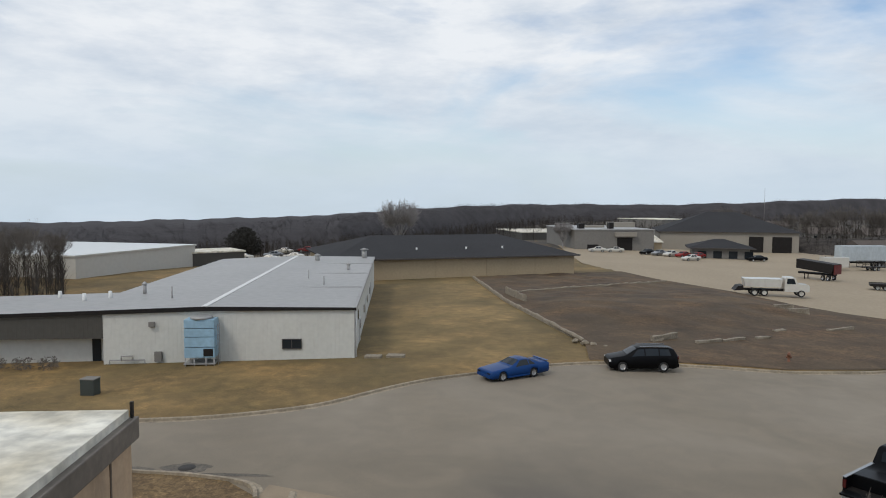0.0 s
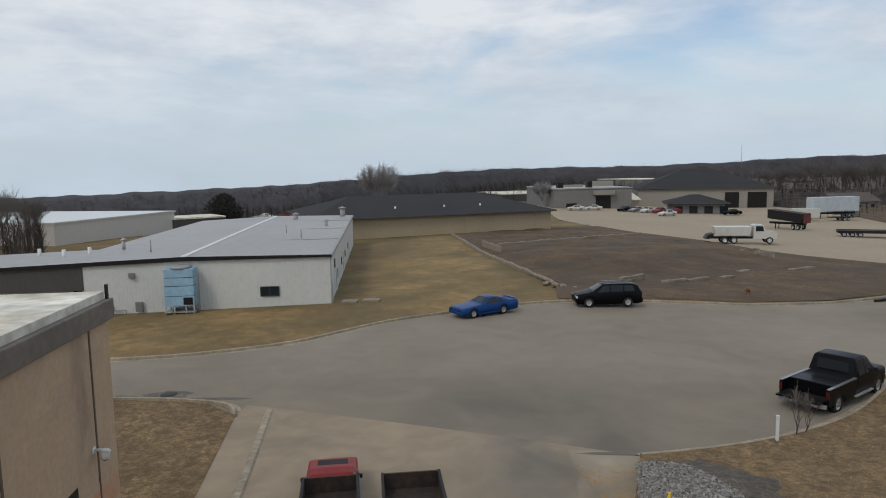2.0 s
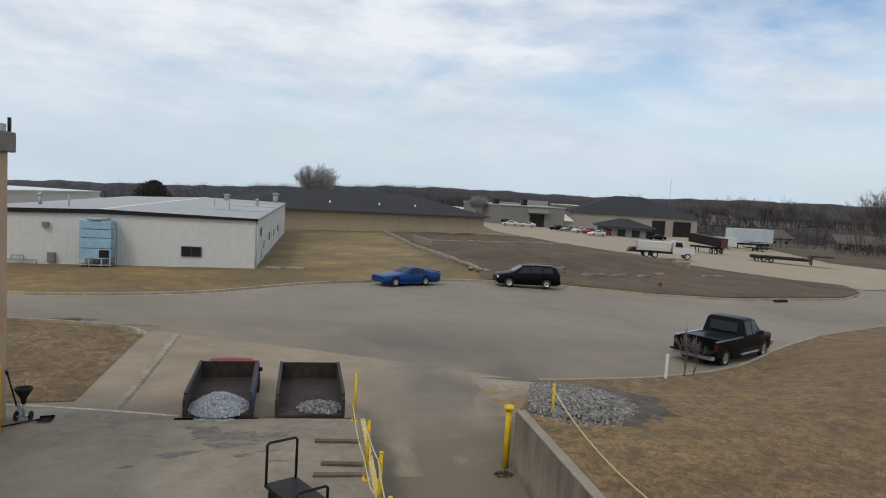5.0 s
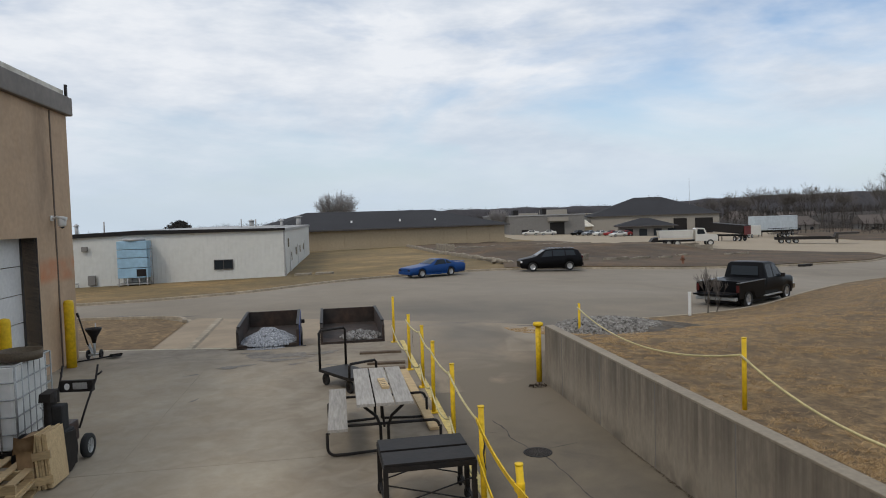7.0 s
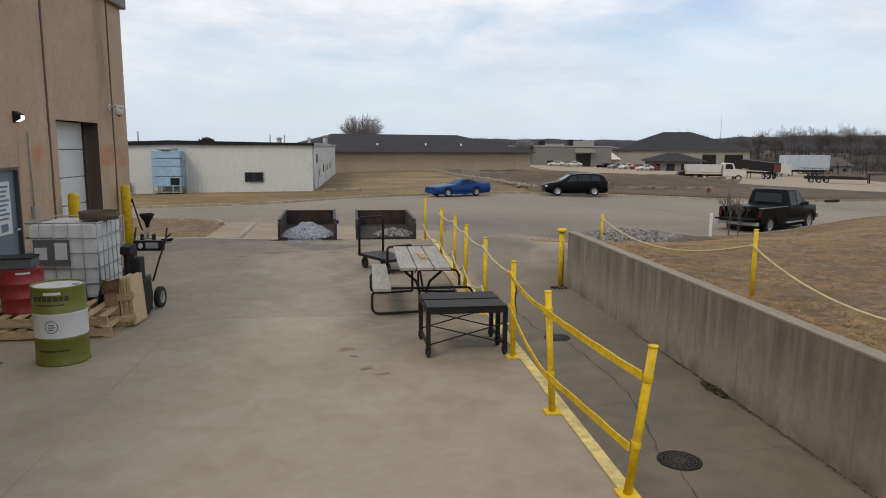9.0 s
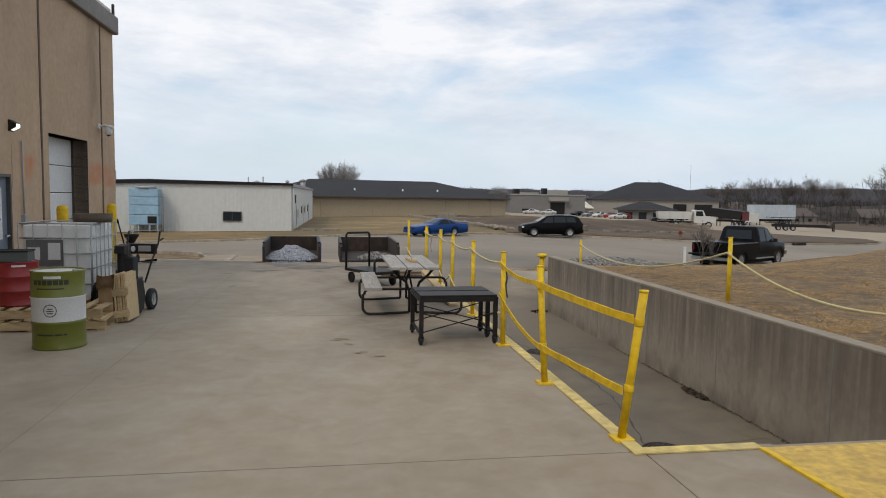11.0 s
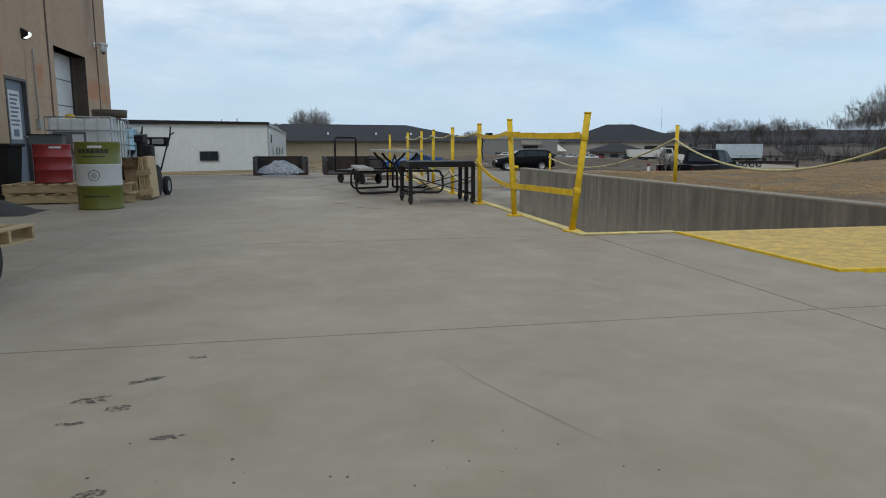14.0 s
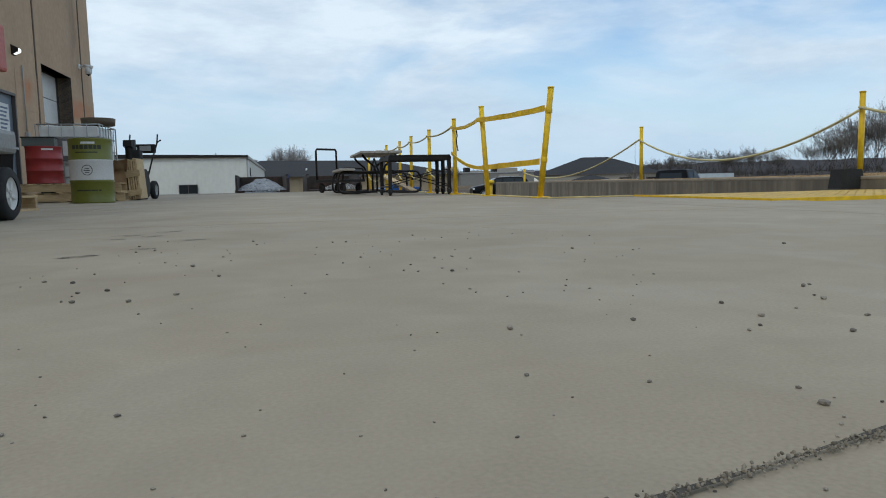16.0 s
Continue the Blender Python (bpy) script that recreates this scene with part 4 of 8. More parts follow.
for u0, v0, u1, v1 in POSTS:
    bm = BM()
    rail_post(bm, u0, v0, u1, v1, 1.12)
    part("post", bm, M_YELLOW, guard)


def sag(a, b, drop, n=10):
    a, b = Vector(a), Vector(b)
    return [a.lerp(b, i / n) - Vector((0, 0, 4 * drop * (i / n) * (1 - i / n))) for i in range(n + 1)]


def strap(bm, a, b, drop, h=0.06, t=0.006):
    pts = sag(a, b, drop, 12)
    d = (Vector(b) - Vector(a)).normalized()
    s = Vector((d.y, -d.x, 0)) * t
    rows = []
    for i, p in enumerate(pts):
        w = h * (0.5 + 0.05 * math.sin(i * 1.7))
        rows.append([bm.verts.new(p + s + Vector((0, 0, w))), bm.verts.new(p - s + Vector((0, 0, w))), bm.verts.new(p - s - Vector((0, 0, h / 2))), bm.verts.new(p + s - Vector((0, 0, h / 2)))])
    for A, B in zip(rows, rows[1:]):
        for k in range(4):
            bm.faces.new((A[k], A[(k + 1) % 4], B[(k + 1) % 4], B[k]))
    bm.faces.new(rows[0])
    bm.faces.new(rows[-1][::-1])


def post_at(i, z):
    u0, v0, u1, v1 = POSTS[i]
    f = z / 1.12
    return (u0 + (u1 - u0) * f - 0.05, v0 + (v1 - v0) * f, z)


for a, za, b, zb, dr in ((1, 0.96, 0, 0.92, 0.012), (1, 0.36, 0, 0.38, 0.0)):
    bm = BM()
    strap(bm, post_at(a, za), post_at(b, zb), dr)
    part("strap", bm, M_YELLOW, guard, "yellow webbing strap")
for a, za, b, zb, dr in ((2, 1.0, 1, 0.97, 0.05), (2, 0.62, 1, 0.36, 0.06)):
    bm = BM()
    strap(bm, post_at(a, za), post_at(b, zb), dr, 0.045)
    part("strap", bm, M_YELLOW, guard, "yellow webbing strap")
for i in range(2, 7):
    for za, zb, dr in ((1.02, 1.0, 0.05), (0.42, 0.40, 0.16)):
        if i == 6 and za > 1:
            continue
        bm = BM()
        tube(bm, sag(post_at(i + 1, za), post_at(i, zb), dr), 0.014, 6)
        part("rope", bm, M_ROPE, guard, "frayed yellow rope")
for i, z in ((0, 0.9), (0, 0.4), (1, 0.96), (1, 0.36)):
    bm = BM()
    p = post_at(i, z)
    lathe(bm, [(0.0325, -0.03), (0.0365, -0.02), (0.0365, 0.02), (0.0325, 0.03)], 12, pose(p[0] + 0.05, p[1], z))
    part("strap_wrap", bm, M_YELLOW, guard)
for i, f in ((1, 0.78), (5, 0.5)):
    a, b = Vector(post_at(i + 1, 1.0)), Vector(post_at(i, 0.97))
    p = a.lerp(b, 1 - f)
    bm = BM()
    sheet(bm, [0, 1, 2, 3, 4], [0, 1], lambda c, r: (p.x + 0.01 * math.sin(c * 2), p.y - 0.04 + 0.07 * r - 0.012 * c, p.z - 0.06 - 0.075 * c))
    bmesh.ops.solidify(bm, geom=bm.faces[:], thickness=0.004)
    part("tag", bm, M_BLACK, guard, "limp dark plastic tag")

# dock corner bollard at the end of the wall
endpost = thing("end_bollard", at(6.27, 20.62, -1.36), "yellow steel bollard with a domed cap at the wall end", "bollard")
bm = BM()
lathe(bm, [(0.075, 0.0), (0.075, 1.5)], 18)
part("post", bm, M_YELLOW, endpost)
bm = BM()
lathe(bm, [(0.08, 1.47), (0.135, 1.49), (0.14, 1.54), (0.115, 1.575), (0.02, 1.59)], 18)
part("cap", bm, M_YELLOW, endpost)

# posts and rope on the lawn
fence = thing("rope_fence", YARD.copy(), "yellow posts with a sagging pale yellow rope on the lawn", "rope fence")
LP = [(7.66, 21.3, -0.52), (6.86, 12.3, 0.10), (6.95, 7.1, 0.10), (7.0, 1.5, 0.10)]
for u, v, z in LP:
    bm = BM()
    rail_post(bm, u, v, u, v, 1.08, 0.034, z)
    part("post", bm, M_YELLOW, fence)
for (a, b, c), (d, e, f), dr, z0, z1 in ((LP[0], LP[1], 0.42, 0.98, 0.84), (LP[1], LP[2], 0.5, 0.84, 0.86), (LP[2], LP[3], 0.4, 0.9, 0.9)):
    bm = BM()
    tube(bm, sag((a - 0.05, b, c + z0), (d - 0.05, e, f + z1), dr, 16), 0.017, 7)
    part("rope", bm, M_ROPE, fence, "pale yellow sagging rope")

bumper = thing("dock_bumper", at(6.3, 6.62, 0.0), "black rubber dock bumper block", "dock bumper")
bm = BM()
prism(bm, [(-0.16, 0.02), (0.16, 0.02), (0.12, 0.24), (-0.12, 0.24)], -0.1, 0.1)
part("block", bm, M_RUBBER, bumper)

# dock leveller plate with raised tread
plate = thing("dock_plate", at(3.57, 4.42, 0.0), "yellow-painted worn steel tread plate over the dock", "dock plate")
bm = BM()
box(bm, 0, 2.76, 0, 1.92, -0.04, 0.012, bev=0.006)
M_PLATE = mat("worn_yellow_plate", (0.66, 0.44, 0.075), 0.65, var=0.2, grain=14, blotch=6.0, tint=(0.46, 0.28, 0.075), smear=0.14, smear_scale=5.0)
add_tone(M_PLATE, (0.26, 0.155, 0.06), (), 0.35, 9.0)
part("deck", bm, M_PLATE, plate)
bm = BM()
me_v, me_f = [], []
k = 0
for i in range(54):
    for j in range(38):
        x, y, a = 0.04 + i * 0.05, 0.03 + j * 0.05, radians(45 if (i + j) % 2 else -45)
        cx, sx = math.cos(a) * 0.016, math.sin(a) * 0.016
        ox, oy = -math.sin(a) * 0.004, math.cos(a) * 0.004
        me_v += [(x - cx, y - sx, 0.0125), (x + ox, y + oy, 0.0131), (x + cx, y + sx, 0.0125), (x - ox, y - oy, 0.0131)]
        me_f.append((k, k + 3, k + 2, k + 1))
        k += 4
bm.free()
me = bpy.data.meshes.new("tread")
me.from_pydata(me_v, [], me_f)
me.materials.append(M_PLATE)
tread = new("tread", me)
tread.parent = plate
tagged(tread, kind="stuff")
for x0, x1, y0, y1 in ((-0.05, 0.0, -0.05, 2.02), (0.0, 2.76, -0.05, -0.005)):
    bm = BM()
    box(bm, x0, x1, y0, y1, -0.03, 0.017)
    part("rim", bm, M_YELLOW, plate)
bm = BM()
box(bm, 0.0, 2.76, 1.922, 2.04, -0.1, 0.01, bev=0.01)
part("lip", bm, M_PLATE, plate)


def drain(u, v):
    th = thing("drain_cover", at(u, v, -1.378), "round cast-iron drain grate in the dock floor", "drain grate", "drains in the dock")
    bm = BM()
    lathe(bm, [(0.235, 0.0), (0.235, 0.008), (0.27, 0.008), (0.27, 0.0)], 32, cap=False)
    part("frame", bm, M_BLACK, th)
    # no hollow: a flat black disc paints the shade below the grate
    bm = BM()
    lathe(bm, [(0.232, 0.001), (0.001, 0.001)], 32, cap=False)
    part("pit", bm, mat("pit_shade_black", (0.006, 0.006, 0.006), 1.0, var=0.0, bump=0), th)
    bm = BM()
    for r in (0.03, 0.075, 0.12, 0.165, 0.21):
        lathe(bm, [(r - 0.008, 0.003), (r - 0.008, 0.01), (r + 0.008, 0.01), (r + 0.008, 0.003)], 28, cap=False)
    for i in range(16):
        m = Matrix.Rotation(i * math.pi / 8, 4, "Z")
        box(bm, 0.03, 0.23, -0.007, 0.007, 0.003, 0.0095, m)
    part("grate", bm, mat("cast_iron", (0.07, 0.06, 0.052), 0.7, 0.5, var=0.2), th)


drain(4.67, 15.45)
drain(4.62, 9.95)
M_LEAF = mat("dead_leaves", (0.06, 0.04, 0.025), 0.95, var=0.3, grain=30)


def leaf_heap(name, m, n, rx, ry, size, label, material=None, flat=0.03, seed=1):
    rnd = random.Random(seed)
    vs, fs = [], []
    for i in range(n):
        a, r = rnd.uniform(0, 6.28), math.sqrt(rnd.random())
        x, y, z = rx * r * math.cos(a), ry * r * math.sin(a), abs(rnd.gauss(0, flat)) * (1.2 - r) + 0.006
        q = Euler((rnd.uniform(-0.8, 0.8), rnd.uniform(-0.8, 0.8), rnd.uniform(0, 6.28))).to_matrix()
        s = size * rnd.uniform(0.5, 1.3)
        k = len(vs)
        vs += [tuple(Vector((x, y, z)) + q @ Vector(c)) for c in ((-s, 0, 0), (0, -s * 0.45, 0), (s, 0, 0.2 * s), (0, s * 0.45, 0))]
        fs.append((k, k + 1, k + 2, k + 3))
    me = bpy.data.meshes.new(name)
    me.from_pydata(vs, [], fs)
    me.materials.append(material or M_LEAF)
    ob = new(name, me)
    ob.matrix_world = m
    return tagged(ob, label, "leaf litter", kind="stuff")


leaf_heap("leaf_litter", at(6.31, 12.25, -1.38), 170, 0.1, 0.4, 0.04, "small heap of dead brown leaves against the wall")
leaf_heap("leaf_litter", at(6.36, 11.3, -1.38), 700, 0.035, 4.6, 0.018, "thin line of dirt and leaf crumbs along the wall foot", flat=0.01, seed=8)
leaf_heap("leaf_litter", at(6.1, 20.2, -1.37), 120, 0.25, 0.2, 0.04, "few dead leaves by the wall end", seed=2)
leaf_heap("leaf_litter", at(5.9, 8.3, -1.38), 90, 0.35, 0.3, 0.035, "scattered dead leaves on the dock floor", seed=3)


# cracks: thin dark uneven ribbons on the concrete
M_CRACK = mat("crack_dirt", (0.075, 0.066, 0.054), 1.0, var=0.2, bump=0)


def crack(pts, w, zf, seed, label="dark crack in the concrete", name="crack", material=None):
    rnd = random.Random(seed)
    line = smoothed(pts, 0.12, 1)
    line = [(x + rnd.gauss(0, w * 0.7), y + rnd.gauss(0, w * 0.7)) for x, y in line]
    bm = BM()
    rows = []
    for i, (u, v) in enumerate(line):
        a, b = line[max(0, i - 1)], line[min(len(line) - 1, i + 1)]
        dx, dy = b[0] - a[0], b[1] - a[1]
        L = math.hypot(dx, dy) or 1
        h = w * rnd.uniform(0.25, 1.0) * (0.3 if i in (0, len(line) - 1) else 1)
        x0, y0 = W(u - dy / L * h, v + dx / L * h)
        x1, y1 = W(u + dy / L * h, v - dx / L * h)
        rows.append((bm.verts.new((x0, y0, zf(x0, y0))), bm.verts.new((x1, y1, zf(x1, y1)))))
    for A, B in zip(rows, rows[1:]):
        bm.faces.new((A[0], A[1], B[1], B[0]))
    return solid(name, bm, material or M_CRACK, label, "crack", kind="structure", fix=False)


flo = lambda x, y: -1.376
crack([(4.3, 17.6), (4.42, 16.9), (4.4, 16.3), (4.6, 15.7)], 0.02, flo, 3)
crack([(4.75, 15.25), (4.85, 14.1), (4.9, 13.0), (4.88, 12.2), (4.7, 11.2), (4.55, 10.6), (4.42, 10.1)], 0.02, flo, 4)
crack([(4.5, 9.7), (4.4, 9.0), (4.38, 8.2)], 0.014, flo, 14)
crack([(4.2, 11.75), (4.6, 11.9), (4.85, 11.85)], 0.012, flo, 5)
crack([(5.5, 10.1), (6.3, 10.2)], 0.007, flo, 6)
crack([(4.9, 15.6), (5.6, 15.8)], 0.014, flo, 7)
crack([(3.9, 16.9), (4.25, 16.7)], 0.014, flo, 8)
yz = lambda x, y: 0.004
crack([(0.6, 3.1), (0.66, 2.95), (0.64, 2.86), (0.74, 2.72), (0.73, 2.6), (0.84, 2.46), (0.86, 2.3), (0.93, 2.2)], 0.0014, yz, 10, material=mat("faint_crack", (0.15, 0.13, 0.105), 1.0, var=0.3, bump=0))
crack([(1.2, 5.6), (1.9, 5.75), (2.5, 5.7)], 0.004, yz, 11)
crack([(0.1, 0.29), (0.23, 0.32), (0.31, 0.338), (0.4, 0.36), (0.6, 0.405), (0.95, 0.48)], 0.0035, yz, 12, "crumbling joint filled with grit")
# low concrete curb across the drive
bm = BM()
cl = smoothed([W(-3.9, 21.6), (-7.55, 22.6), (-8.4, 27.2), (-9.4, 32.2)], 0.8)
strip(bm, cl, [(-0.16, 0.0), (-0.1, 0.07), (0.1, 0.07), (0.16, 0.0)], drive_z)
solid("drive_kerb", bm, M_KERB, "low worn concrete kerb across the drive", "kerb", kind="structure")

# stains on the yard: dark oily patches with their own ragged outline
M_STAIN = mat("oil_stain", (0.125, 0.108, 0.085), 0.6, var=0.35, grain=14, blotch=5, tint=(0.2, 0.17, 0.13))
M_SCUFF = mat("flaked_mud", (0.15, 0.13, 0.1), 0.85, var=0.35, grain=60, blotch=20)


def stain(u, v, a, b, rot, seed, zf=yz, material=None, label="dark stain on the concrete"):
    rnd = random.Random(seed)
    bm = BM()
    n = 22
    ph = [rnd.uniform(0, 6.28) for _ in range(4)]
    ring = []
    for i in range(n):
        t = 2 * math.pi * i / n
        r = 1 + 0.25 * math.sin(2 * t + ph[0]) + 0.24 * math.sin(3 * t + ph[1]) + 0.2 * math.sin(5 * t + ph[2]) + 0.16 * math.sin(9 * t + ph[3])
        x, y = a * r * math.cos(t), b * r * math.sin(t)
        c, s = math.cos(rot), math.sin(rot)
        px, py = W(u + x * c - y * s, v + x * s + y * c)
        ring.append(bm.verts.new((px, py, zf(px, py) + 0.0006 * (seed % 5))))
    bm.faces.new(ring)
    return solid("stain", bm, material or M_STAIN, label, "stain", kind="structure", fix=False)



def scuff(u, v, a, b, rot, seed):
    """A print of flaked mud: ragged crumbs round a ring and a few inside."""
    rnd = random.Random(seed)
    bm = BM()
    c, s = math.cos(rot), math.sin(rot)
    for k in range(26):
        t = rnd.uniform(0, 6.283)
        q = rnd.uniform(0.8, 1.15) if k < 19 else rnd.uniform(0.1, 0.7)
        x, y = a * q * math.cos(t), b * q * math.sin(t)
        fl, fw, fr = rnd.uniform(0.1, 0.3) * a, rnd.uniform(0.06, 0.16) * a, rnd.uniform(-0.5, 0.5)
        ring = []
        for j in range(7):
            w = 6.283 * j / 7
            e = rnd.uniform(0.6, 1.2)
            px, py = x + fl * e * math.cos(w + fr), y + fw * e * math.sin(w)
            ring.append(bm.verts.new((*W(u + px * c - py * s, v + px * s + py * c), 0.0015 + 0.0002 * k / 26)))
        bm.faces.new(ring)
    return solid("mud_print", bm, M_SCUFF, "flaked dark mud print on the concrete", "mud", kind="structure", fix=False)


for i, (u, v, a, b, r) in enumerate([(-0.34, 3.29, 0.03, 0.02, 0.1), (-0.48, 3.05, 0.05, 0.016, 0.3), (-0.515, 3.03, 0.02, 0.014, 0.9), (-0.62, 2.87, 0.045, 0.02, 0.0), (-0.58, 2.9, 0.02, 0.012, 0.0), (-0.51, 2.78, 0.035, 0.022, 0.2), (-0.62, 2.68, 0.035, 0.014, 0.1), (-0.31, 2.52, 0.04, 0.012, 0.0), (-0.43, 2.21, 0.035, 0.02, 0.3), (-0.57, 2.03, 0.045, 0.018, 0.5), (-0.55, 2.06, 0.02, 0.012, 1.4)]):
    scuff(u, v, a, b, r, 20 + i)
for i, (u, v, a, b, r) in enumerate([(-0.45, 19.3, 0.6, 0.3, 0.3), (0.15, 19.1, 0.3, 0.14, -0.3), (-1.16, 18.28, 0.36, 0.13, 0.1), (-0.81, 19.7, 0.4, 0.14, 0.0), (0.1, 18.2, 0.16, 0.06, 0.3), (0.6, 18.4, 0.2, 0.05, 0.1), (-1.9, 17.7, 0.14, 0.05, 0.2), (-1.45, 15.6, 0.03, 0.12, -0.3), (-0.2, 18.75, 0.5, 0.12, 0.15), (0.75, 19.3, 0.25, 0.16, 0.4), (0.8, 17.9, 0.18, 0.05, 0)]):
    stain(u, v, a, b, r, 50 + i, label="dark wet oily patch on the concrete")
M_MUD = mat("dried_mud", (0.3, 0.225, 0.142), 0.95, var=0.3, grain=12, blotch=5)
for i, (u, v, a, b, r) in enumerate([(0.56, 10.48, 0.11, 0.06, 0.1), (0.66, 10.2, 0.05, 0.03, -0.2), (0.8, 9.75, 0.07, 0.05, 0.3), (0.98, 9.55, 0.05, 0.04, 0.2)]):
    stain(u, v, a, b, r, 70 + i, material=M_MUD, label="patch of dried mud on the concrete")

# small stones and grit near the camera's end
M_GRIT = mat("grit", (0.22, 0.195, 0.16), 0.95, var=0.3, grain=80, obj_var=0.6)


def pebbles(name, places, label, material, group):
    rnd = random.Random(len(places))
    protos = []
    for k in range(5):
        bm = BM()
        bmesh.ops.create_icosphere(bm, subdivisions=1, radius=1.0)
        for v in bm.verts:
            v.co *= rnd.uniform(0.7, 1.2)
            v.co.z *= 0.55
        protos.append(mesh_of(bm, name, material))
    for i, (u, v, s) in enumerate(places):
        ob = new(name, protos[i % 5])
        x, y = W(u, v)
        ob.matrix_world = pose(x, y, s * 0.42, 0, 0, rnd.uniform(0, 360)) @ Matrix.Diagonal((s, s * rnd.uniform(0.6, 1), s, 1))
        tagged(ob, label, "pebble", group)


rnd = random.Random(8)
pl = [(rnd.uniform(-0.45, 0.75) * (0.35 + v * 0.55), v, rnd.choice((0.0015, 0.002, 0.002, 0.003))) for v in [0.3 + 2.3 * rnd.random() ** 1.6 for _ in range(90)]]
r2 = random.Random(19)
pl += [(r2.uniform(-0.35, 0.6) * (0.3 + 0.75 * v), v, r2.choice((0.0025, 0.003, 0.004, 0.0055))) for v in [1.0 + 1.5 * r2.random() for _ in range(70)]]
pl += [(0.27, 0.78, 0.006), (-0.22, 1.66, 0.008), (0.42, 0.43, 0.005)]
pl += [(0.5, 1.04, 0.003), (0.62, 0.85, 0.0045), (0.69, 1.16, 0.0035), (0.44, 0.78, 0.0045), (0.54, 0.68, 0.0035), (0.57, 0.7, 0.004), (0.61, 0.75, 0.005), (0.69, 0.78, 0.003), (0.79, 0.86, 0.003), (0.78, 0.83, 0.005), (0.86, 0.95, 0.004), (0.84, 0.94, 0.006), (1.32, 1.57, 0.006), (0.65, 0.64, 0.005), (0.74, 0.71, 0.004)]
for _ in range(40):
    w = rnd.uniform(0.15, 1.0)
    pl.append((w, 0.267 + 0.226 * w + rnd.gauss(0, 0.016), rnd.choice((0.0012, 0.0015, 0.002))))
vs, fs = [], []
tmpl = bmesh.new()
bmesh.ops.create_icosphere(tmpl, subdivisions=1, radius=1.0)
tv, tf = [v.co.copy() for v in tmpl.verts], [[v.index for v in f.verts] for f in tmpl.faces]
tmpl.free()
for _ in range(900):
    w = rnd.uniform(0.1, 0.95)
    s = rnd.choice((0.0008, 0.001, 0.0015, 0.002))
    x, y = W(w, 0.267 + 0.226 * w + rnd.gauss(0, 0.0035))
    q = Euler((rnd.uniform(0, 6), rnd.uniform(0, 6), rnd.uniform(0, 6))).to_matrix()
    k = len(vs)
    vs += [tuple(Vector((x, y, 0.004 + s * 0.4)) + q @ Vector((c.x * s, c.y * s * 0.8, c.z * s * 0.6))) for c in tv]
    fs += [[k + j for j in f] for f in tf]
me = bpy.data.meshes.new("joint_grit")
me.from_pydata(vs, [], fs)
me.materials.append(mat("pale_grit", (0.27, 0.235, 0.18), 0.95, var=0.4, grain=300, blotch=120))
tagged(new("joint_grit", me), "loose grit filling a crack in the concrete", "grit", kind="stuff")
pebbles("pebble", pl, "tiny dark stone lying on the concrete", M_GRIT, "grit on the yard")

# ---- yard: drums, tote, pallets ----
M_GREEN = mat("olive_green_drum", (0.145, 0.155, 0.018), 0.4, var=0.1, grain=10, blotch=2)
M_DRUMRED = mat("red_drum_paint", (0.27, 0.022, 0.022), 0.42, var=0.15, grain=10, blotch=2)
M_TOTE = mat("milky_plastic", (0.72, 0.73, 0.7), 0.4, var=0.12, grain=5, blotch=1.5)
M_GALV = mat("galvanised_tube", (0.42, 0.43, 0.42), 0.45, 0.5, var=0.15)
M_PINE = mat("pale_pine", (0.50, 0.37, 0.20), 0.75, var=0.2, grain=8, blotch=2, stretch_xyz=(1, 6, 6), obj_var=0.18, tint=(0.36, 0.25, 0.13))
M_GREYWOOD = mat("weathered_grey_wood", (0.385, 0.36, 0.32), 0.85, var=0.2, grain=5, blotch=2.2, stretch_xyz=(9, 0.8, 9), obj_var=0.14, tint=(0.2, 0.19, 0.175))
M_OLDWOOD = mat("old_brown_wood", (0.14, 0.1, 0.066), 0.9, var=0.25, grain=10, blotch=3, obj_var=0.2)
M_CARD = mat("cardboard", (0.29, 0.19, 0.1), 0.9, var=0.15, grain=10)
M_PALEWRAP = mat("pale_paper", (0.62, 0.62, 0.6), 0.7, var=0.06)
M_DARKPRINT = mat("dark_print", (0.03, 0.035, 0.02), 0.6, var=0.1)


def band_on_drum(bm, r, a0, a1, z0, z1, n=10):
    vs = []
    for i in range(n + 1):
        t = radians(a0 + (a1 - a0) * i / n)
        vs.append((bm.verts.new((r * math.cos(t), r * math.sin(t), z0)), bm.verts.new((r * math.cos(t), r * math.sin(t), z1))))
    for A, B in zip(vs, vs[1:]):
        bm.faces.new((A[0], B[0], B[1], A[1]))


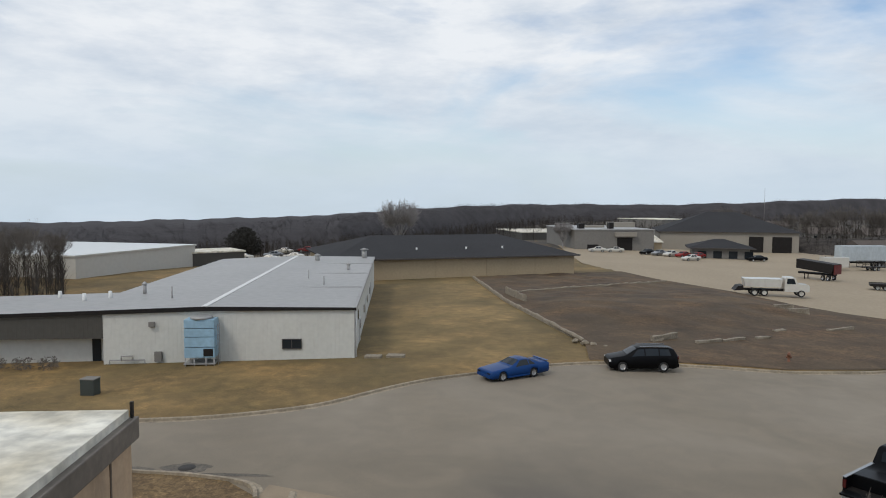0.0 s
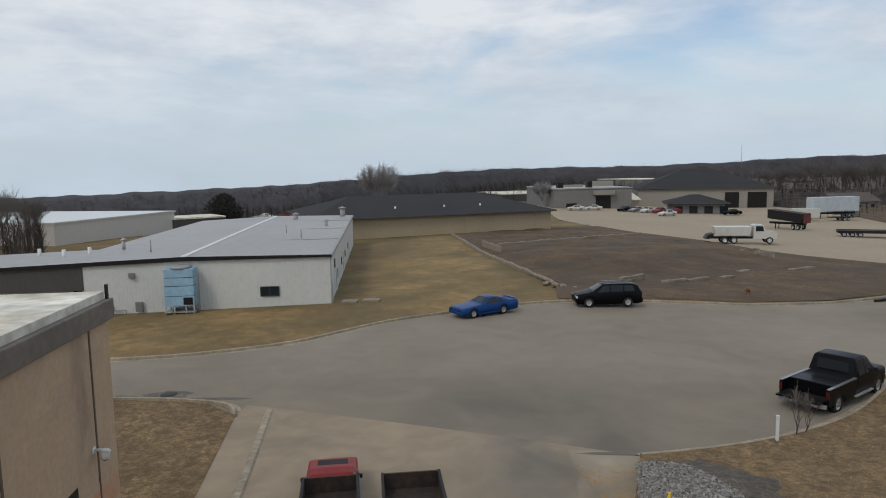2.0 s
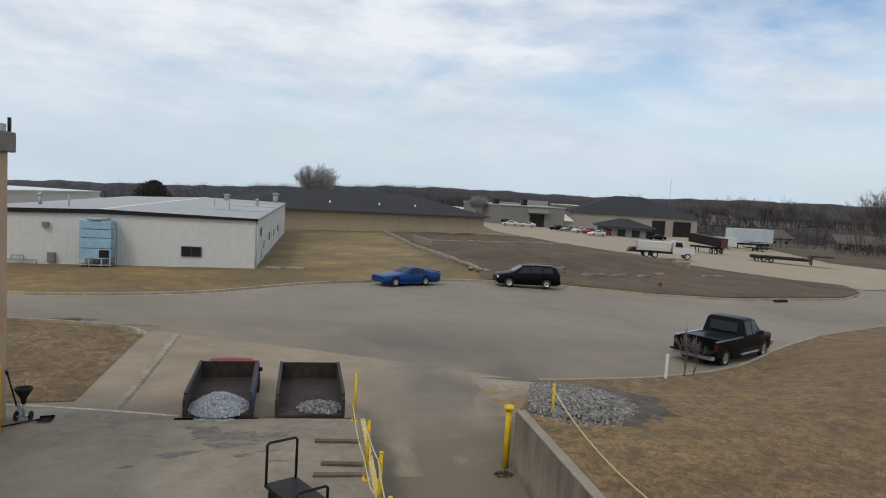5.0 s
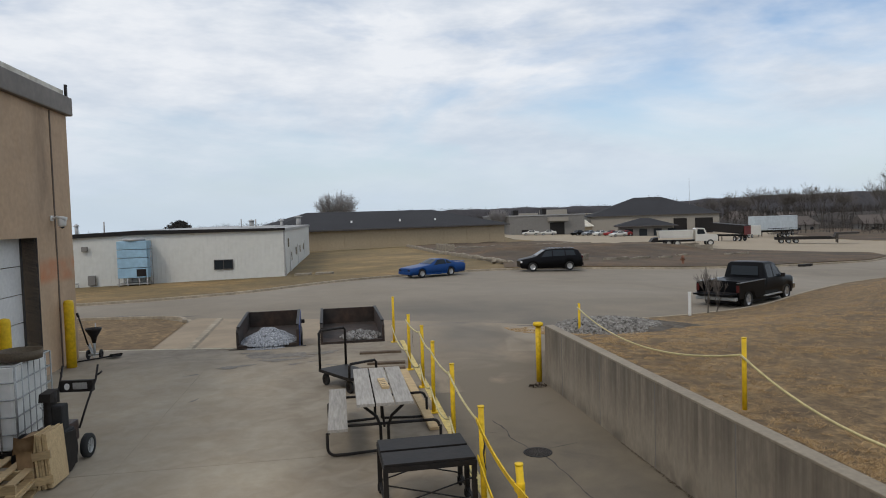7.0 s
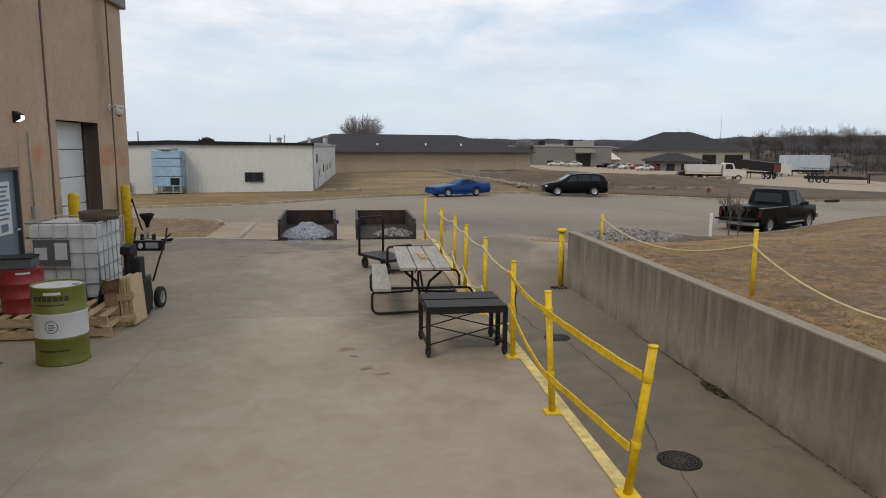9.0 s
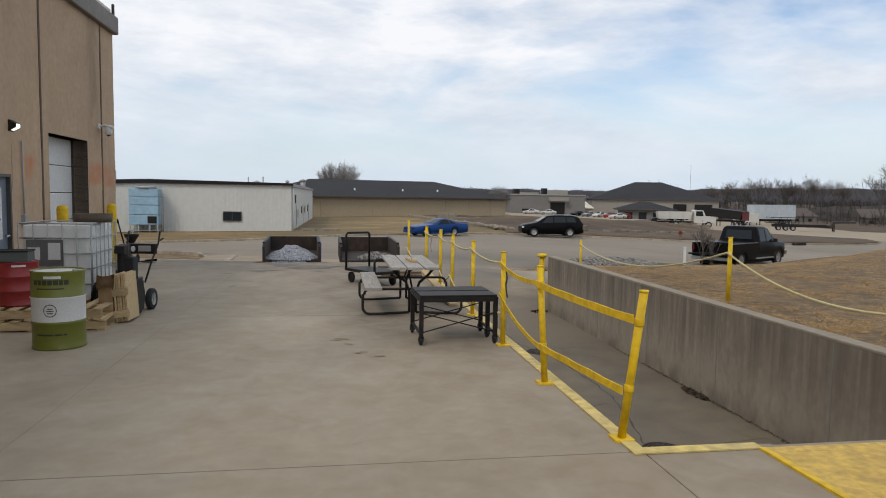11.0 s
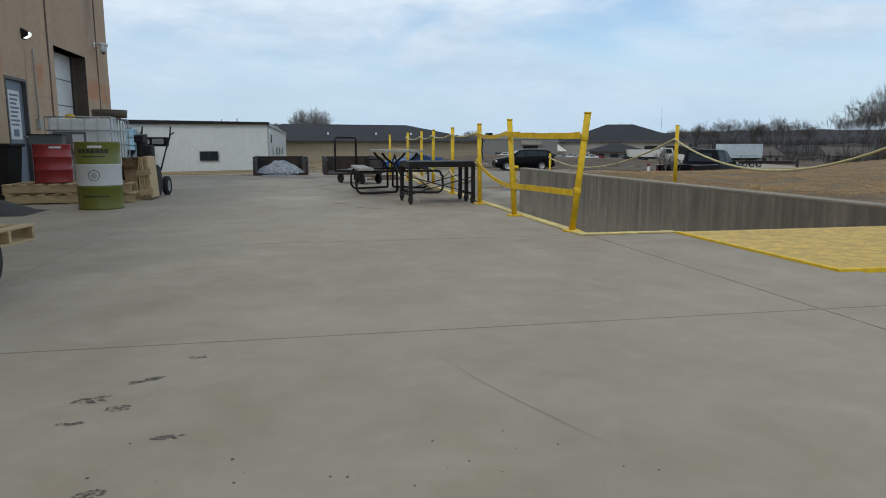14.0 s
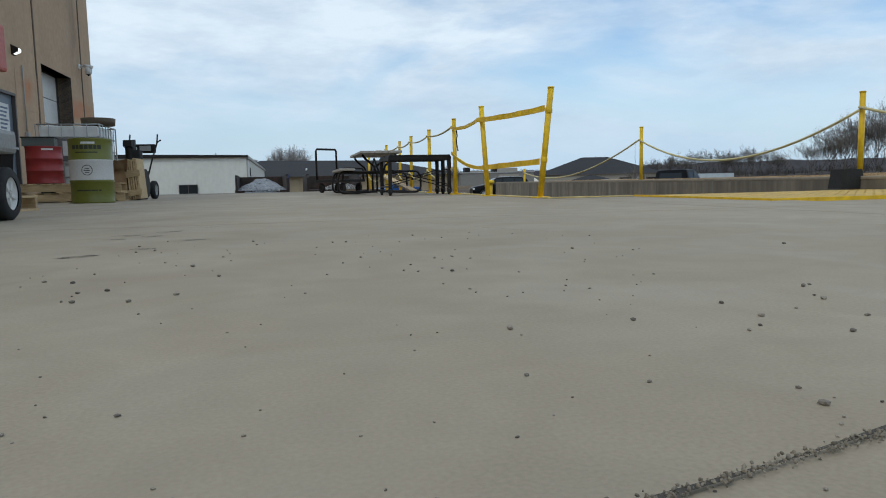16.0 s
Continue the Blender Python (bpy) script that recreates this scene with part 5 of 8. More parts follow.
def drum(m, shell, label, white_band=False):
    th = thing("steel_drum", m, label, "drum")
    bm = BM()
    R = 0.286
    prof = [(R - 0.02, 0.02), (R + 0.004, 0.0), (R + 0.006, 0.015), (R, 0.03), (R, 0.285), (R + 0.012, 0.3), (R, 0.315), (R, 0.575), (R + 0.012, 0.59), (R, 0.605), (R, 0.85), (R + 0.006, 0.868), (R + 0.006, 0.885), (R - 0.012, 0.885), (R - 0.014, 0.868), (0.02, 0.866)]
    lathe(bm, prof, 40, cap=True)
    part("shell", bm, shell, th)
    bm = BM()
    cyl(bm, (0.19, 0.02, 0.86), (0.19, 0.02, 0.884), 0.035)
    part("bung", bm, M_GALV, th)
    bm = BM()
    lathe(bm, [(R - 0.016, 0.8685), (0.02, 0.8685)], 40, cap=False)
    part("lid", bm, M_PALEWRAP if white_band else shell, th)
    if white_band:
        bm = BM()
        lathe(bm, [(R + 0.002, 0.318), (R + 0.002, 0.572), (R + 0.013, 0.59), (R + 0.003, 0.6)], 40, cap=False)
        part("white_band", bm, M_PALEWRAP, th)
        F = -84
        for a, b, z0, z1 in ((-44, -33, 0.735, 0.79), (-31, -22, 0.735, 0.79), (-20, -10, 0.735, 0.79), (-8, 2, 0.735, 0.79), (4, 14, 0.735, 0.79), (16, 24, 0.735, 0.79), (26, 36, 0.735, 0.79), (-34, 26, 0.685, 0.7), (-36, 30, 0.165, 0.185)):
            bm = BM()
            band_on_drum(bm, R + 0.0025, F + a, F + b, z0, z1, 4)
            part("print_bar", bm, M_DARKPRINT, th)
        bm = BM()
        for i in range(26):
            t0, t1 = radians(i * 360 / 26), radians((i + 0.8) * 360 / 26)
            q = []
            for t, rr in ((t0, 0.062), (t1, 0.062), (t1, 0.072), (t0, 0.072)):
                a = radians(F - 4) + rr * math.cos(t) / R
                q.append((math.cos(a) * (R + 0.004), math.sin(a) * (R + 0.004), 0.45 + rr * math.sin(t)))
            quad(bm, *q)
        for dz, w in ((0.02, 0.03), (-0.005, 0.04), (-0.03, 0.03)):
            band_on_drum(bm, R + 0.004, F - 4 - w / R * 57, F - 4 + w / R * 57, 0.445 + dz, 0.455 + dz, 4)
        part("emblem", bm, M_DARKPRINT, th, "round dark emblem")
    bm = BM()
    F = -84
    band_on_drum(bm, R + 0.003, F - 16, F + 20, 0.805 if white_band else 0.79, 0.835 if white_band else 0.83, 6)
    part("sticker", bm, M_PALEWRAP, th, "white sticker")
    return th


drum(at(-2.63, 10.4) @ Matrix.Diagonal((0.96, 0.96, 1, 1)), M_GREEN, "olive green steel drum with a white band and emblem", True)
drum(at(-3.62, 11.7, 0.292, 20) @ Matrix.Diagonal((0.88, 0.88, 0.64, 1)), M_DRUMRED, "red steel drum with a small white sticker on a pallet")

# tray of grey crate on the red drum
crate = thing("plastic_crate", at(-3.66, 11.68, 0.862, 8) @ Matrix.Diagonal((0.8, 0.85, 0.9, 1)), "grey open plastic crate on the red drum", "crate")
bm = BM()
box(bm, -0.26, 0.26, -0.18, 0.18, 0.0, 0.012)
for a in ((-0.27, 0.27, -0.19, -0.178), (-0.27, 0.27, 0.178, 0.19), (-0.27, -0.258, -0.178, 0.178), (0.258, 0.27, -0.178, 0.178)):
    box(bm, a[0], a[1], a[2], a[3], 0.0, 0.15)
part("tray", bm, mat("grey_green_plastic", (0.09, 0.105, 0.095), 0.6, var=0.1), crate)
bm = BM()
for a in ((-0.285, 0.285, -0.205, -0.19), (-0.285, 0.285, 0.19, 0.205), (-0.285, -0.27, -0.19, 0.19), (0.27, 0.285, -0.19, 0.19)):
    box(bm, a[0], a[1], a[2], a[3], 0.135, 0.155)
part("rim", bm, M_BLACK, crate)


def pallet(m, label, L=1.2, Wd=1.0, deck=7, group=""):
    th = thing("pallet", m, label, "pallet", group)
    for i in range(deck):
        bm = BM()
        x = -L / 2 + (L - 0.1) * i / (deck - 1)
        box(bm, x, x + 0.098, -Wd / 2, Wd / 2, 0.122, 0.142, bev=0.003)
        part("deck_board", bm, M_PINE, th)
    for y in (-Wd / 2 + 0.02, -0.02, Wd / 2 - 0.058):
        bm = BM()
        box(bm, -L / 2, L / 2, y, y + 0.038, 0.02, 0.1205, bev=0.003)
        part("stringer", bm, M_PINE, th)
    for x in (-L / 2, -0.05, L / 2 - 0.1):
        bm = BM()
        box(bm, x, x + 0.1, -Wd / 2, Wd / 2, 0.0, 0.0185)
        part("bottom_board", bm, M_PINE, th)
    return th


pallet(at(-3.3, 11.75, 0.0, 4), "rough pine pallet at the bottom of a stack", 1.7, 1.05, 9)
pallet(at(-3.33, 11.78, 0.1435, 2), "rough pine pallet under the red drum", 1.7, 1.05, 9)
pallet(at(-2.82, 6.9, 0.0, -8), "small broken pine pallet lying on the concrete", 0.9, 0.8, 5)

# tote in its cage
tote = thing("bulk_tote", at(-3.57, 13.38, 0.0, 0) @ Matrix.Diagonal((0.93, 0.92, 1.13, 1)), "milky plastic bulk tote in a galvanised wire cage", "bulk tote")
tw, td = 0.53, 0.6
bm = BM()
box(bm, -tw + 0.03, tw - 0.03, -td + 0.03, td - 0.03, 0.16, 1.13, bev=0.05)
part("tank", bm, M_TOTE, tote)
for z in (0.18, 0.36, 0.56, 0.76, 0.96, 1.15):
    bm = BM()
    tube(bm, [(-tw, -td, z), (tw, -td, z), (tw, td, z), (-tw, td, z)], 0.011, 6, True)
    part("hoop", bm, M_GALV, tote)
for i in range(6):
    bm = BM()
    x = -tw + 2 * tw * i / 5
    cyl(bm, (x, -td - 0.012, 0.15), (x, -td - 0.012, 1.15), 0.009, seg=6)
    part("upright", bm, M_GALV, tote)
    bm = BM()
    cyl(bm, (x, td + 0.012, 0.15), (x, td + 0.012, 1.15), 0.009, seg=6)
    part("upright", bm, M_GALV, tote)
for i in range(7):
    bm = BM()
    y = -td + 2 * td * i / 6
    cyl(bm, (tw + 0.012, y, 0.15), (tw + 0.012, y, 1.15), 0.009, seg=6)
    part("upright", bm, M_GALV, tote)
    bm = BM()
    cyl(bm, (-tw - 0.012, y, 0.15), (-tw - 0.012, y, 1.15), 0.009, seg=6)
    part("upright", bm, M_GALV, tote)
bm = BM()
box(bm, -tw, tw, -td, td, 0.11, 0.15)
for x in (-tw, -0.06, tw - 0.12):
    for y in (-td, -0.06, td - 0.12):
        box(bm, x, x + 0.12, y, y + 0.12, 0.0, 0.11)
part("base", bm, M_BLACK, tote)
bm = BM()
box(bm, -0.42, 0.12, -td - 0.024, -td - 0.016, 0.6, 0.94)
part("plate", bm, mat("plate_grey", (0.17, 0.175, 0.18), 0.4, 0.5, var=0.1), tote, "grey metal label plate")
bm = BM()
box(bm, -0.1, 0.08, -td - 0.03, -td - 0.026, 0.68, 0.9)
part("paper_label", bm, M_PALEWRAP, tote, "white paper label")
bm = BM()
box(bm, -0.4, -0.22, -td - 0.03, -td - 0.026, 0.68, 0.84)
part("paper_label", bm, M_PALEWRAP, tote, "white paper label")
pan = thing("steel_pan", at(-3.2, 13.3, 1.312, 0) @ Matrix.Diagonal((0.78, 0.78, 0.85, 1)), "shallow rusty round pan on top of the tote", "pan")
bm = BM()
lathe(bm, [(0.02, 0.012), (0.33, 0.012), (0.345, 0.14), (0.36, 0.145), (0.345, 0.0), (0.02, 0.0)], 32)
part("bowl", bm, mat("rusty_pan", (0.14, 0.11, 0.075), 0.75, 0.3, var=0.25), pan)

# flattened carton and boards standing on edge
carton = thing("carton_bundle", at(-2.45, 11.95, 0.0, -3) @ Matrix.Diagonal((0.7, 0.7, 1.06, 1)), "bundle of pale boards with torn brown cardboard standing on edge", "board bundle")
for i in range(5):
    bm = BM()
    box(bm, 0.02 + i * 0.05, 0.058 + i * 0.05, -0.2 + 0.02 * (i % 2), 0.42, 0.0, 0.62 - 0.012 * (i % 3), Matrix.Rotation(radians(-6), 4, "Y"), bev=0.004)
    part("board", bm, M_PINE, carton)
for z in (0.06, 0.34):
    bm = BM()
    box(bm, 0.0, 0.3, -0.235, -0.205, z, z + 0.09, Matrix.Rotation(radians(-6), 4, "Y"))
    part("cleat", bm, M_PINE, carton)
bm = BM()
box(bm, -0.27, -0.01, -0.2, 0.4, 0.01, 0.58, Matrix.Rotation(radians(-5), 4, "Y"), bev=0.01)
part("box", bm, M_CARD, carton, "brown cardboard box")
bm = BM()
sheet(bm, [0, 1, 2, 3], [0, 1, 2], lambda c, r: (-0.32 + 0.11 * c, -0.21 - 0.03 * r - 0.012 * math.sin(c * 2.1), 0.62 - 0.085 * r - 0.02 * math.sin(c * 1.3 + r)))
bmesh.ops.solidify(bm, geom=bm.faces[:], thickness=0.005)
part("flap", bm, M_CARD, carton, "torn cardboard flap")

# snow blower
blower = thing("snow_blower", at(-2.55, 12.7, 0.0, 174) @ Matrix.Diagonal((0.77, 1, 1, 1)), "black walk-behind snow blower with two wheels", "snow blower")


def wheel(parent, p, r, w, axis="x", rim_m=None, tread=True):
    q = {"x": Matrix.Rotation(math.pi / 2, 4, "Y"), "y": Matrix.Rotation(math.pi / 2, 4, "X")}[axis]
    wh = new("wheel")
    wh.parent = parent
    wh.matrix_local = Matrix.Translation(p) @ q
    bm = BM()
    lathe(bm, [(r * 0.62, -w / 2), (r * 0.9, -w / 2), (r, -w * 0.34), (r, w * 0.34), (r * 0.9, w / 2), (r * 0.62, w / 2)], 28, cap=False)
    part("tyre", bm, M_RUBBER, wh)
    bm = BM()
    lathe(bm, [(r * 0.63, -w * 0.42), (r * 0.56, -w * 0.36), (r * 0.5, -w * 0.2), (r * 0.2, -w * 0.22), (0.01, -w * 0.3)], 28, cap=False)
    lathe(bm, [(r * 0.63, w * 0.42), (r * 0.56, w * 0.36), (r * 0.5, w * 0.2), (r * 0.2, w * 0.22), (0.01, w * 0.3)], 28, cap=False)
    for i in range(5):
        m = Matrix.Rotation(i * 2 * math.pi / 5, 4, "Z")
        box(bm, r * 0.15, r * 0.58, -r * 0.07, r * 0.07, -w * 0.38, w * 0.38, m)
    part("rim", bm, rim_m or M_RIM, wh)
    return wh


wheel(blower, (0.3, -0.28, 0.16), 0.16, 0.11, rim_m=M_GALV)
wheel(blower, (-0.32, -0.28, 0.16), 0.16, 0.11, rim_m=M_GALV)
bm = BM()
prism(bm, [(0.05, 0.05), (0.5, 0.03), (0.52, 0.1), (0.44, 0.42), (0.3, 0.5), (0.05, 0.48)], -0.34, 0.34, "x")
for sx in (-0.36, 0.34):
    cyl(bm, (sx, 0.3, 0.26), (sx + 0.02, 0.3, 0.26), 0.255, seg=24)
part("auger_housing", bm, M_BLACK, blower)
bm = BM()
box(bm, -0.12, 0.3, -0.4, 0.06, 0.22, 0.5, bev=0.04)
cyl(bm, (0.16, -0.15, 0.5), (0.16, -0.15, 0.62), 0.12)
part("engine", bm, mat("dark_red_engine", (0.03, 0.014, 0.013), 0.4, var=0.2), blower)
bm = BM()
lathe(bm, [(0.12, 0.46), (0.1, 0.5), (0.095, 0.9), (0.1, 1.0)], 16, Matrix.Translation((-0.02, 0.16, 0)))
prism(bm, [(0.06, 0.84), (0.3, 0.9), (0.28, 1.0), (0.06, 1.02)], -0.11, 0.07, "x")
part("chute", bm, M_BLACK, blower)
for s in (-1, 1):
    bm = BM()
    tube(bm, [(0.24 * s, -0.2, 0.42), (0.27 * s, -0.42, 0.72), (0.31 * s, -0.62, 0.98), (0.31 * s, -0.7, 1.16)], 0.017, 8)
    tube(bm, [(0.31 * s, -0.66, 1.02), (0.37 * s, -0.72, 1.06)], 0.014, 6)
    part("handlebar", bm, M_BLACK, blower)
bm = BM()
box(bm, -0.29, 0.29, -0.62, -0.54, 0.82, 0.98, bev=0.015)
panel = part("control_panel", bm, M_BLACK, blower)
bm = BM()
box(bm, -0.31, -0.04, 0.02, 0.3, 0.06, 0.52, bev=0.03)
box(bm, -0.25, -0.07, 0.06, 0.24, 0.5, 0.84, bev=0.03)
part("belt_cover", bm, M_RUBBER, blower)
bm = BM()
cyl(bm, (0.15, -0.545, 0.9), (0.15, -0.532, 0.9), 0.045)
part("gauge", bm, M_PALEWRAP, panel, "round white gauge")
bm = BM()
box(bm, -0.2, 0.05, -0.542, -0.534, 0.86, 0.95, bev=0.003)
part("label_plate", bm, M_GALV, panel, "grey label plate")
bm = BM()
tube(bm, [(0.2, -0.3, 0.6), (0.38, -0.35, 0.66), (0.46, -0.35, 0.64), (0.5, -0.35, 0.68)], 0.01, 6)
part("crank", bm, M_GALV, blower)

# bollards by the dock door
for u, v in ((-4.78, 19.35), (-4.8, 16.45)):
    b = thing("bollard", at(u, v), "yellow steel bollard beside the dock door", "bollard", "bollards at the dock door")
    bm = BM()
    lathe(bm, [(0.105, 0.0), (0.105, 1.42), (0.09, 1.48), (0.03, 1.5)], 24)
    part("post", bm, M_YELLOW, b)

# shovel and salt spreader by the corner
sh = thing("shovel", at(-4.75, 20.3), "short-handled shovel leaning on the building", "shovel")
bm = BM()
cyl(bm, (0, 0, 0.3), (-0.16, -0.06, 1.02), 0.018, seg=8)
cyl(bm, (-0.16, -0.06, 1.0), (-0.185, -0.07, 1.1), 0.028, seg=8)
part("handle", bm, M_BLACK, sh)
bm = BM()
sheet(bm, [-2, -1, 0, 1, 2], [0, 1, 2, 3], lambda c, r: (0.12 - 0.04 * r + 0.0, 0.06 * c * (0.6 + 0.13 * r), 0.02 + 0.1 * r + 0.012 * c * c))
bmesh.ops.solidify(bm, geom=bm.faces[:], thickness=0.006)
part("blade", bm, M_GALV, sh)
spr = thing("salt_spreader", at(-4.6, 20.25) @ Matrix.Scale(0.84, 4), "small walk-behind salt spreader with a black hopper", "salt spreader")
bm = BM()
lathe(bm, [(0.05, 0.45), (0.08, 0.6), (0.2, 0.8), (0.22, 0.86), (0.2, 0.86), (0.06, 0.62)], 20)
part("hopper", bm, M_BLACK, spr)
bm = BM()
cyl(bm, (0, 0, 0.12), (0, 0, 0.46), 0.03)
tube(bm, [(0, 0.02, 0.15), (-0.05, 0.3, 0.6), (-0.08, 0.42, 0.95)], 0.016)
box(bm, -0.16, 0.16, -0.05, 0.05, 0.1, 0.14)
part("frame", bm, M_GALV, spr)
wheel(spr, (0.17, 0, 0.13), 0.13, 0.05, rim_m=M_BLACK)
wheel(spr, (-0.17, 0, 0.13), 0.13, 0.05, rim_m=M_BLACK)
scoop = thing("scoop_shovel", at(-4.32, 20.25), "black scoop shovel lying on the concrete", "shovel")
bm = BM()
sheet(bm, [-2, -1, 0, 1, 2], [0, 1, 2, 3], lambda c, r: (0.1 * r, 0.075 * c, 0.012 + 0.012 * c * c + 0.006 * r))
bmesh.ops.solidify(bm, geom=bm.faces[:], thickness=0.006)
part("blade", bm, M_BLACK, scoop)
bm = BM()
cyl(bm, (-0.6, -0.5, 0.03), (0.02, 0, 0.035), 0.016, seg=8)
part("handle", bm, M_BLACK, scoop)

# wheeled bin, hose and tarp by the steel door
binn = thing("wheeled_bin", at(-4.6, 12.2), "black wheeled rubbish bin beside the steel door", "bin")
bm = BM()
prism(bm, [(-0.22, 0.06), (0.22, 0.0), (0.3, 0.82), (-0.3, 0.82)], -0.26, 0.26)
part("body", bm, M_BLACK, binn)
bm = BM()
box(bm, -0.33, 0.34, -0.3, 0.3, 0.82, 0.87, bev=0.02)
part("lid", bm, M_BLACK, binn)
tarp = thing("folded_tarp", at(-3.85, 9.9), "crumpled dark tarpaulin on the concrete", "tarpaulin")
bm = BM()
sheet(bm, [i / 14 for i in range(15)], [i / 10 for i in range(11)], lambda a, b: (-0.6 + 1.2 * a, -0.45 + 0.9 * b, max(0.004, 0.17 * math.sin(math.pi * a) * math.sin(math.pi * b) * (1 + 0.5 * noise.noise((a * 6, b * 6, 3))))))
part("cloth", bm, mat("dark_tarp", (0.045, 0.043, 0.04), 0.7, var=0.3, grain=20), tarp, fix=False)

# wall lamp, camera, box on the facade
lamp = thing("wall_lamp", at(FU, 14.85, 2.88) @ Matrix.Scale(0.6, 4), "dark wall-pack lamp with a lit clear lens", "wall lamp")
bm = BM()
prism(bm, [(0.0, -0.16), (0.2, -0.05), (0.2, 0.06), (0.0, 0.17)], -0.15, 0.15)
part("housing", bm, M_BLACK, lamp)
M_LENS = bpy.data.materials.new("lamp_lens")
M_LENS.use_nodes = True
M_LENS.node_tree.nodes["Principled BSDF"].inputs["Base Color"].default_value = (0.8, 0.78, 0.7, 1)
M_LENS.node_tree.nodes["Principled BSDF"].inputs["Emission Color"].default_value = (1, 0.95, 0.85, 1)
M_LENS.node_tree.nodes["Principled BSDF"].inputs["Emission Strength"].default_value = 1.2
bm = BM()
prism(bm, [(0.05, -0.135), (0.205, -0.055), (0.215, 0.02), (0.205, 0.05)], -0.11, 0.11)
part("lens", bm, M_LENS, lamp, "lit clear lens")
seccam = thing("security_camera", at(FU, 19.25, 3.3), "white security camera on a wall bracket", "security camera")
bm = BM()
box(bm, 0, 0.03, -0.06, 0.06, -0.06, 0.06, bev=0.008)
tube(bm, [(0.02, 0, 0), (0.14, 0, 0.01), (0.2, 0, -0.02)], 0.025, 8)
part("bracket", bm, M_WHITE, seccam)
bm = BM()
lathe(bm, [(0.02, -0.16), (0.075, -0.15), (0.085, -0.08), (0.085, 0.02), (0.06, 0.04)], 20, pose(0.22, 0, -0.03))
cyl(bm, (0.12, -0.05, 0.02), (0.34, -0.05, -0.02), 0.04)
part("housing", bm, M_WHITE, seccam)
bm = BM()
lathe(bm, [(0.055, -0.165), (0.005, -0.2)], 16, pose(0.22, 0, -0.03))
part("dome", bm, M_GLASS, seccam, "dark glass dome")
wb = thing("wall_switch_box", at(FU, 15.2, 1.25), "small grey switch box with conduit on the wall", "switch box")
bm = BM()
box(bm, 0.0, 0.07, -0.06, 0.06, -0.1, 0.1, bev=0.008)
cyl(bm, (0.03, 0, 0.1), (0.03, 0, 1.4), 0.013, seg=8)
part("box", bm, M_GREYROOF, wb)

# ---- steel table on castors ----
table = thing("steel_work_table", at(1.96, 10.45, 0.0, 1.5) @ Matrix.Diagonal((1, 0.95, 0.77, 1)), "black steel welding table on castors", "work table")
bm = BM()
box(bm, -0.47, 0.47, -0.42, -0.03, 0.75, 0.785, bev=0.004)
part("top_plate", bm, M_BLACK, table)
bm = BM()
box(bm, -0.47, 0.47, 0.03, 0.42, 0.75, 0.785, bev=0.004)
part("top_plate", bm, M_BLACK, table)
bm = BM()
for a in ((-0.48, 0.48, -0.435, -0.405), (-0.48, 0.48, 0.405, 0.435), (-0.48, -0.44, -0.405, 0.405), (0.44, 0.48, -0.405, 0.405), (-0.44, 0.44, -0.03, 0.03)):
    box(bm, a[0], a[1], a[2], a[3], 0.68, 0.75)
part("top_frame", bm, M_BLACK, table)
for x in (-0.455, 0.455):
    for y in (-0.4, 0.0, 0.4) if x > 0 else (-0.4, 0.4):
        bm = BM()
        box(bm, x - 0.025, x + 0.025, y - 0.025, y + 0.025, 0.13, 0.68)
        leg = part("leg", bm, M_BLACK, table)
        bm = BM()
        lathe(bm, [(0.02, -0.016), (0.055, -0.016), (0.06, -0.008), (0.06, 0.008), (0.055, 0.016), (0.02, 0.016)], 18, pose(x, y + 0.02, 0.062, 0, 90, 0))
        box(bm, x - 0.03, x - 0.02, y - 0.02, y + 0.04, 0.05, 0.13)
        box(bm, x + 0.02, x + 0.03, y - 0.02, y + 0.04, 0.05, 0.13)
        part("castor", bm, M_RUBBER, leg)
bm = BM()
for y in (-0.4, 0.4):
    tube(bm, [(-0.44, y, 0.2), (0.44, y, 0.5)], 0.01, 6)
    tube(bm, [(-0.44, y, 0.5), (0.44, y, 0.2)], 0.01, 6)
for x in (-0.455, 0.455):
    box(bm, x - 0.015, x + 0.015, -0.38, 0.38, 0.16, 0.19)
part("brace", bm, M_BLACK, table)

# ---- picnic table ----
pic = thing("picnic_table", at(1.64, 12.84, 0.0, 0), "weathered grey picnic table on a black tube frame", "picnic table")
for i in range(3):
    bm = BM()
    box(bm, -0.355 + i * 0.245, -0.13 + i * 0.245, -1.04, 1.04, 0.715, 0.755, bev=0.005)
    part("tabletop_board", bm, M_GREYWOOD, pic)
bm = BM()
box(bm, -0.725, -0.475, -1.04, 1.04, 0.42, 0.46, bev=0.005)
part("bench_board", bm, M_GREYWOOD, pic)
for y in (-0.72, 0.72):
    bm = BM()
    for s in (-1, 1):
        pts = arc((s * 0.02, y, 0.62), 0.2, 90 if s > 0 else 90, 90, 1)
        tube(bm, [(s * 0.3, y, 0.7), (s * 0.24, y, 0.62), (s * 0.1, y, 0.5), (s * 0.05, y, 0.36), (s * 0.05, y, 0.05)], 0.02, 8)
        tube(bm, [(s * 0.05, y, 0.05)] + [(s * 0.5, y, 0.03)] + arc((s * 0.64, y, 0.13), 0.1, -90, -90 + 90 * s, 5) + [(s * 0.74, y, 0.32)] + arc((s * 0.64, y, 0.32), 0.08, 0 if s > 0 else 180, 90, 4) + [(s * 0.5, y, 0.4)], 0.02, 8)
    tube(bm, [(-0.5, y, 0.4), (0.5, y, 0.4)], 0.02, 8)
    part("end_frame", bm, M_BLACK, pic)
bm = BM()
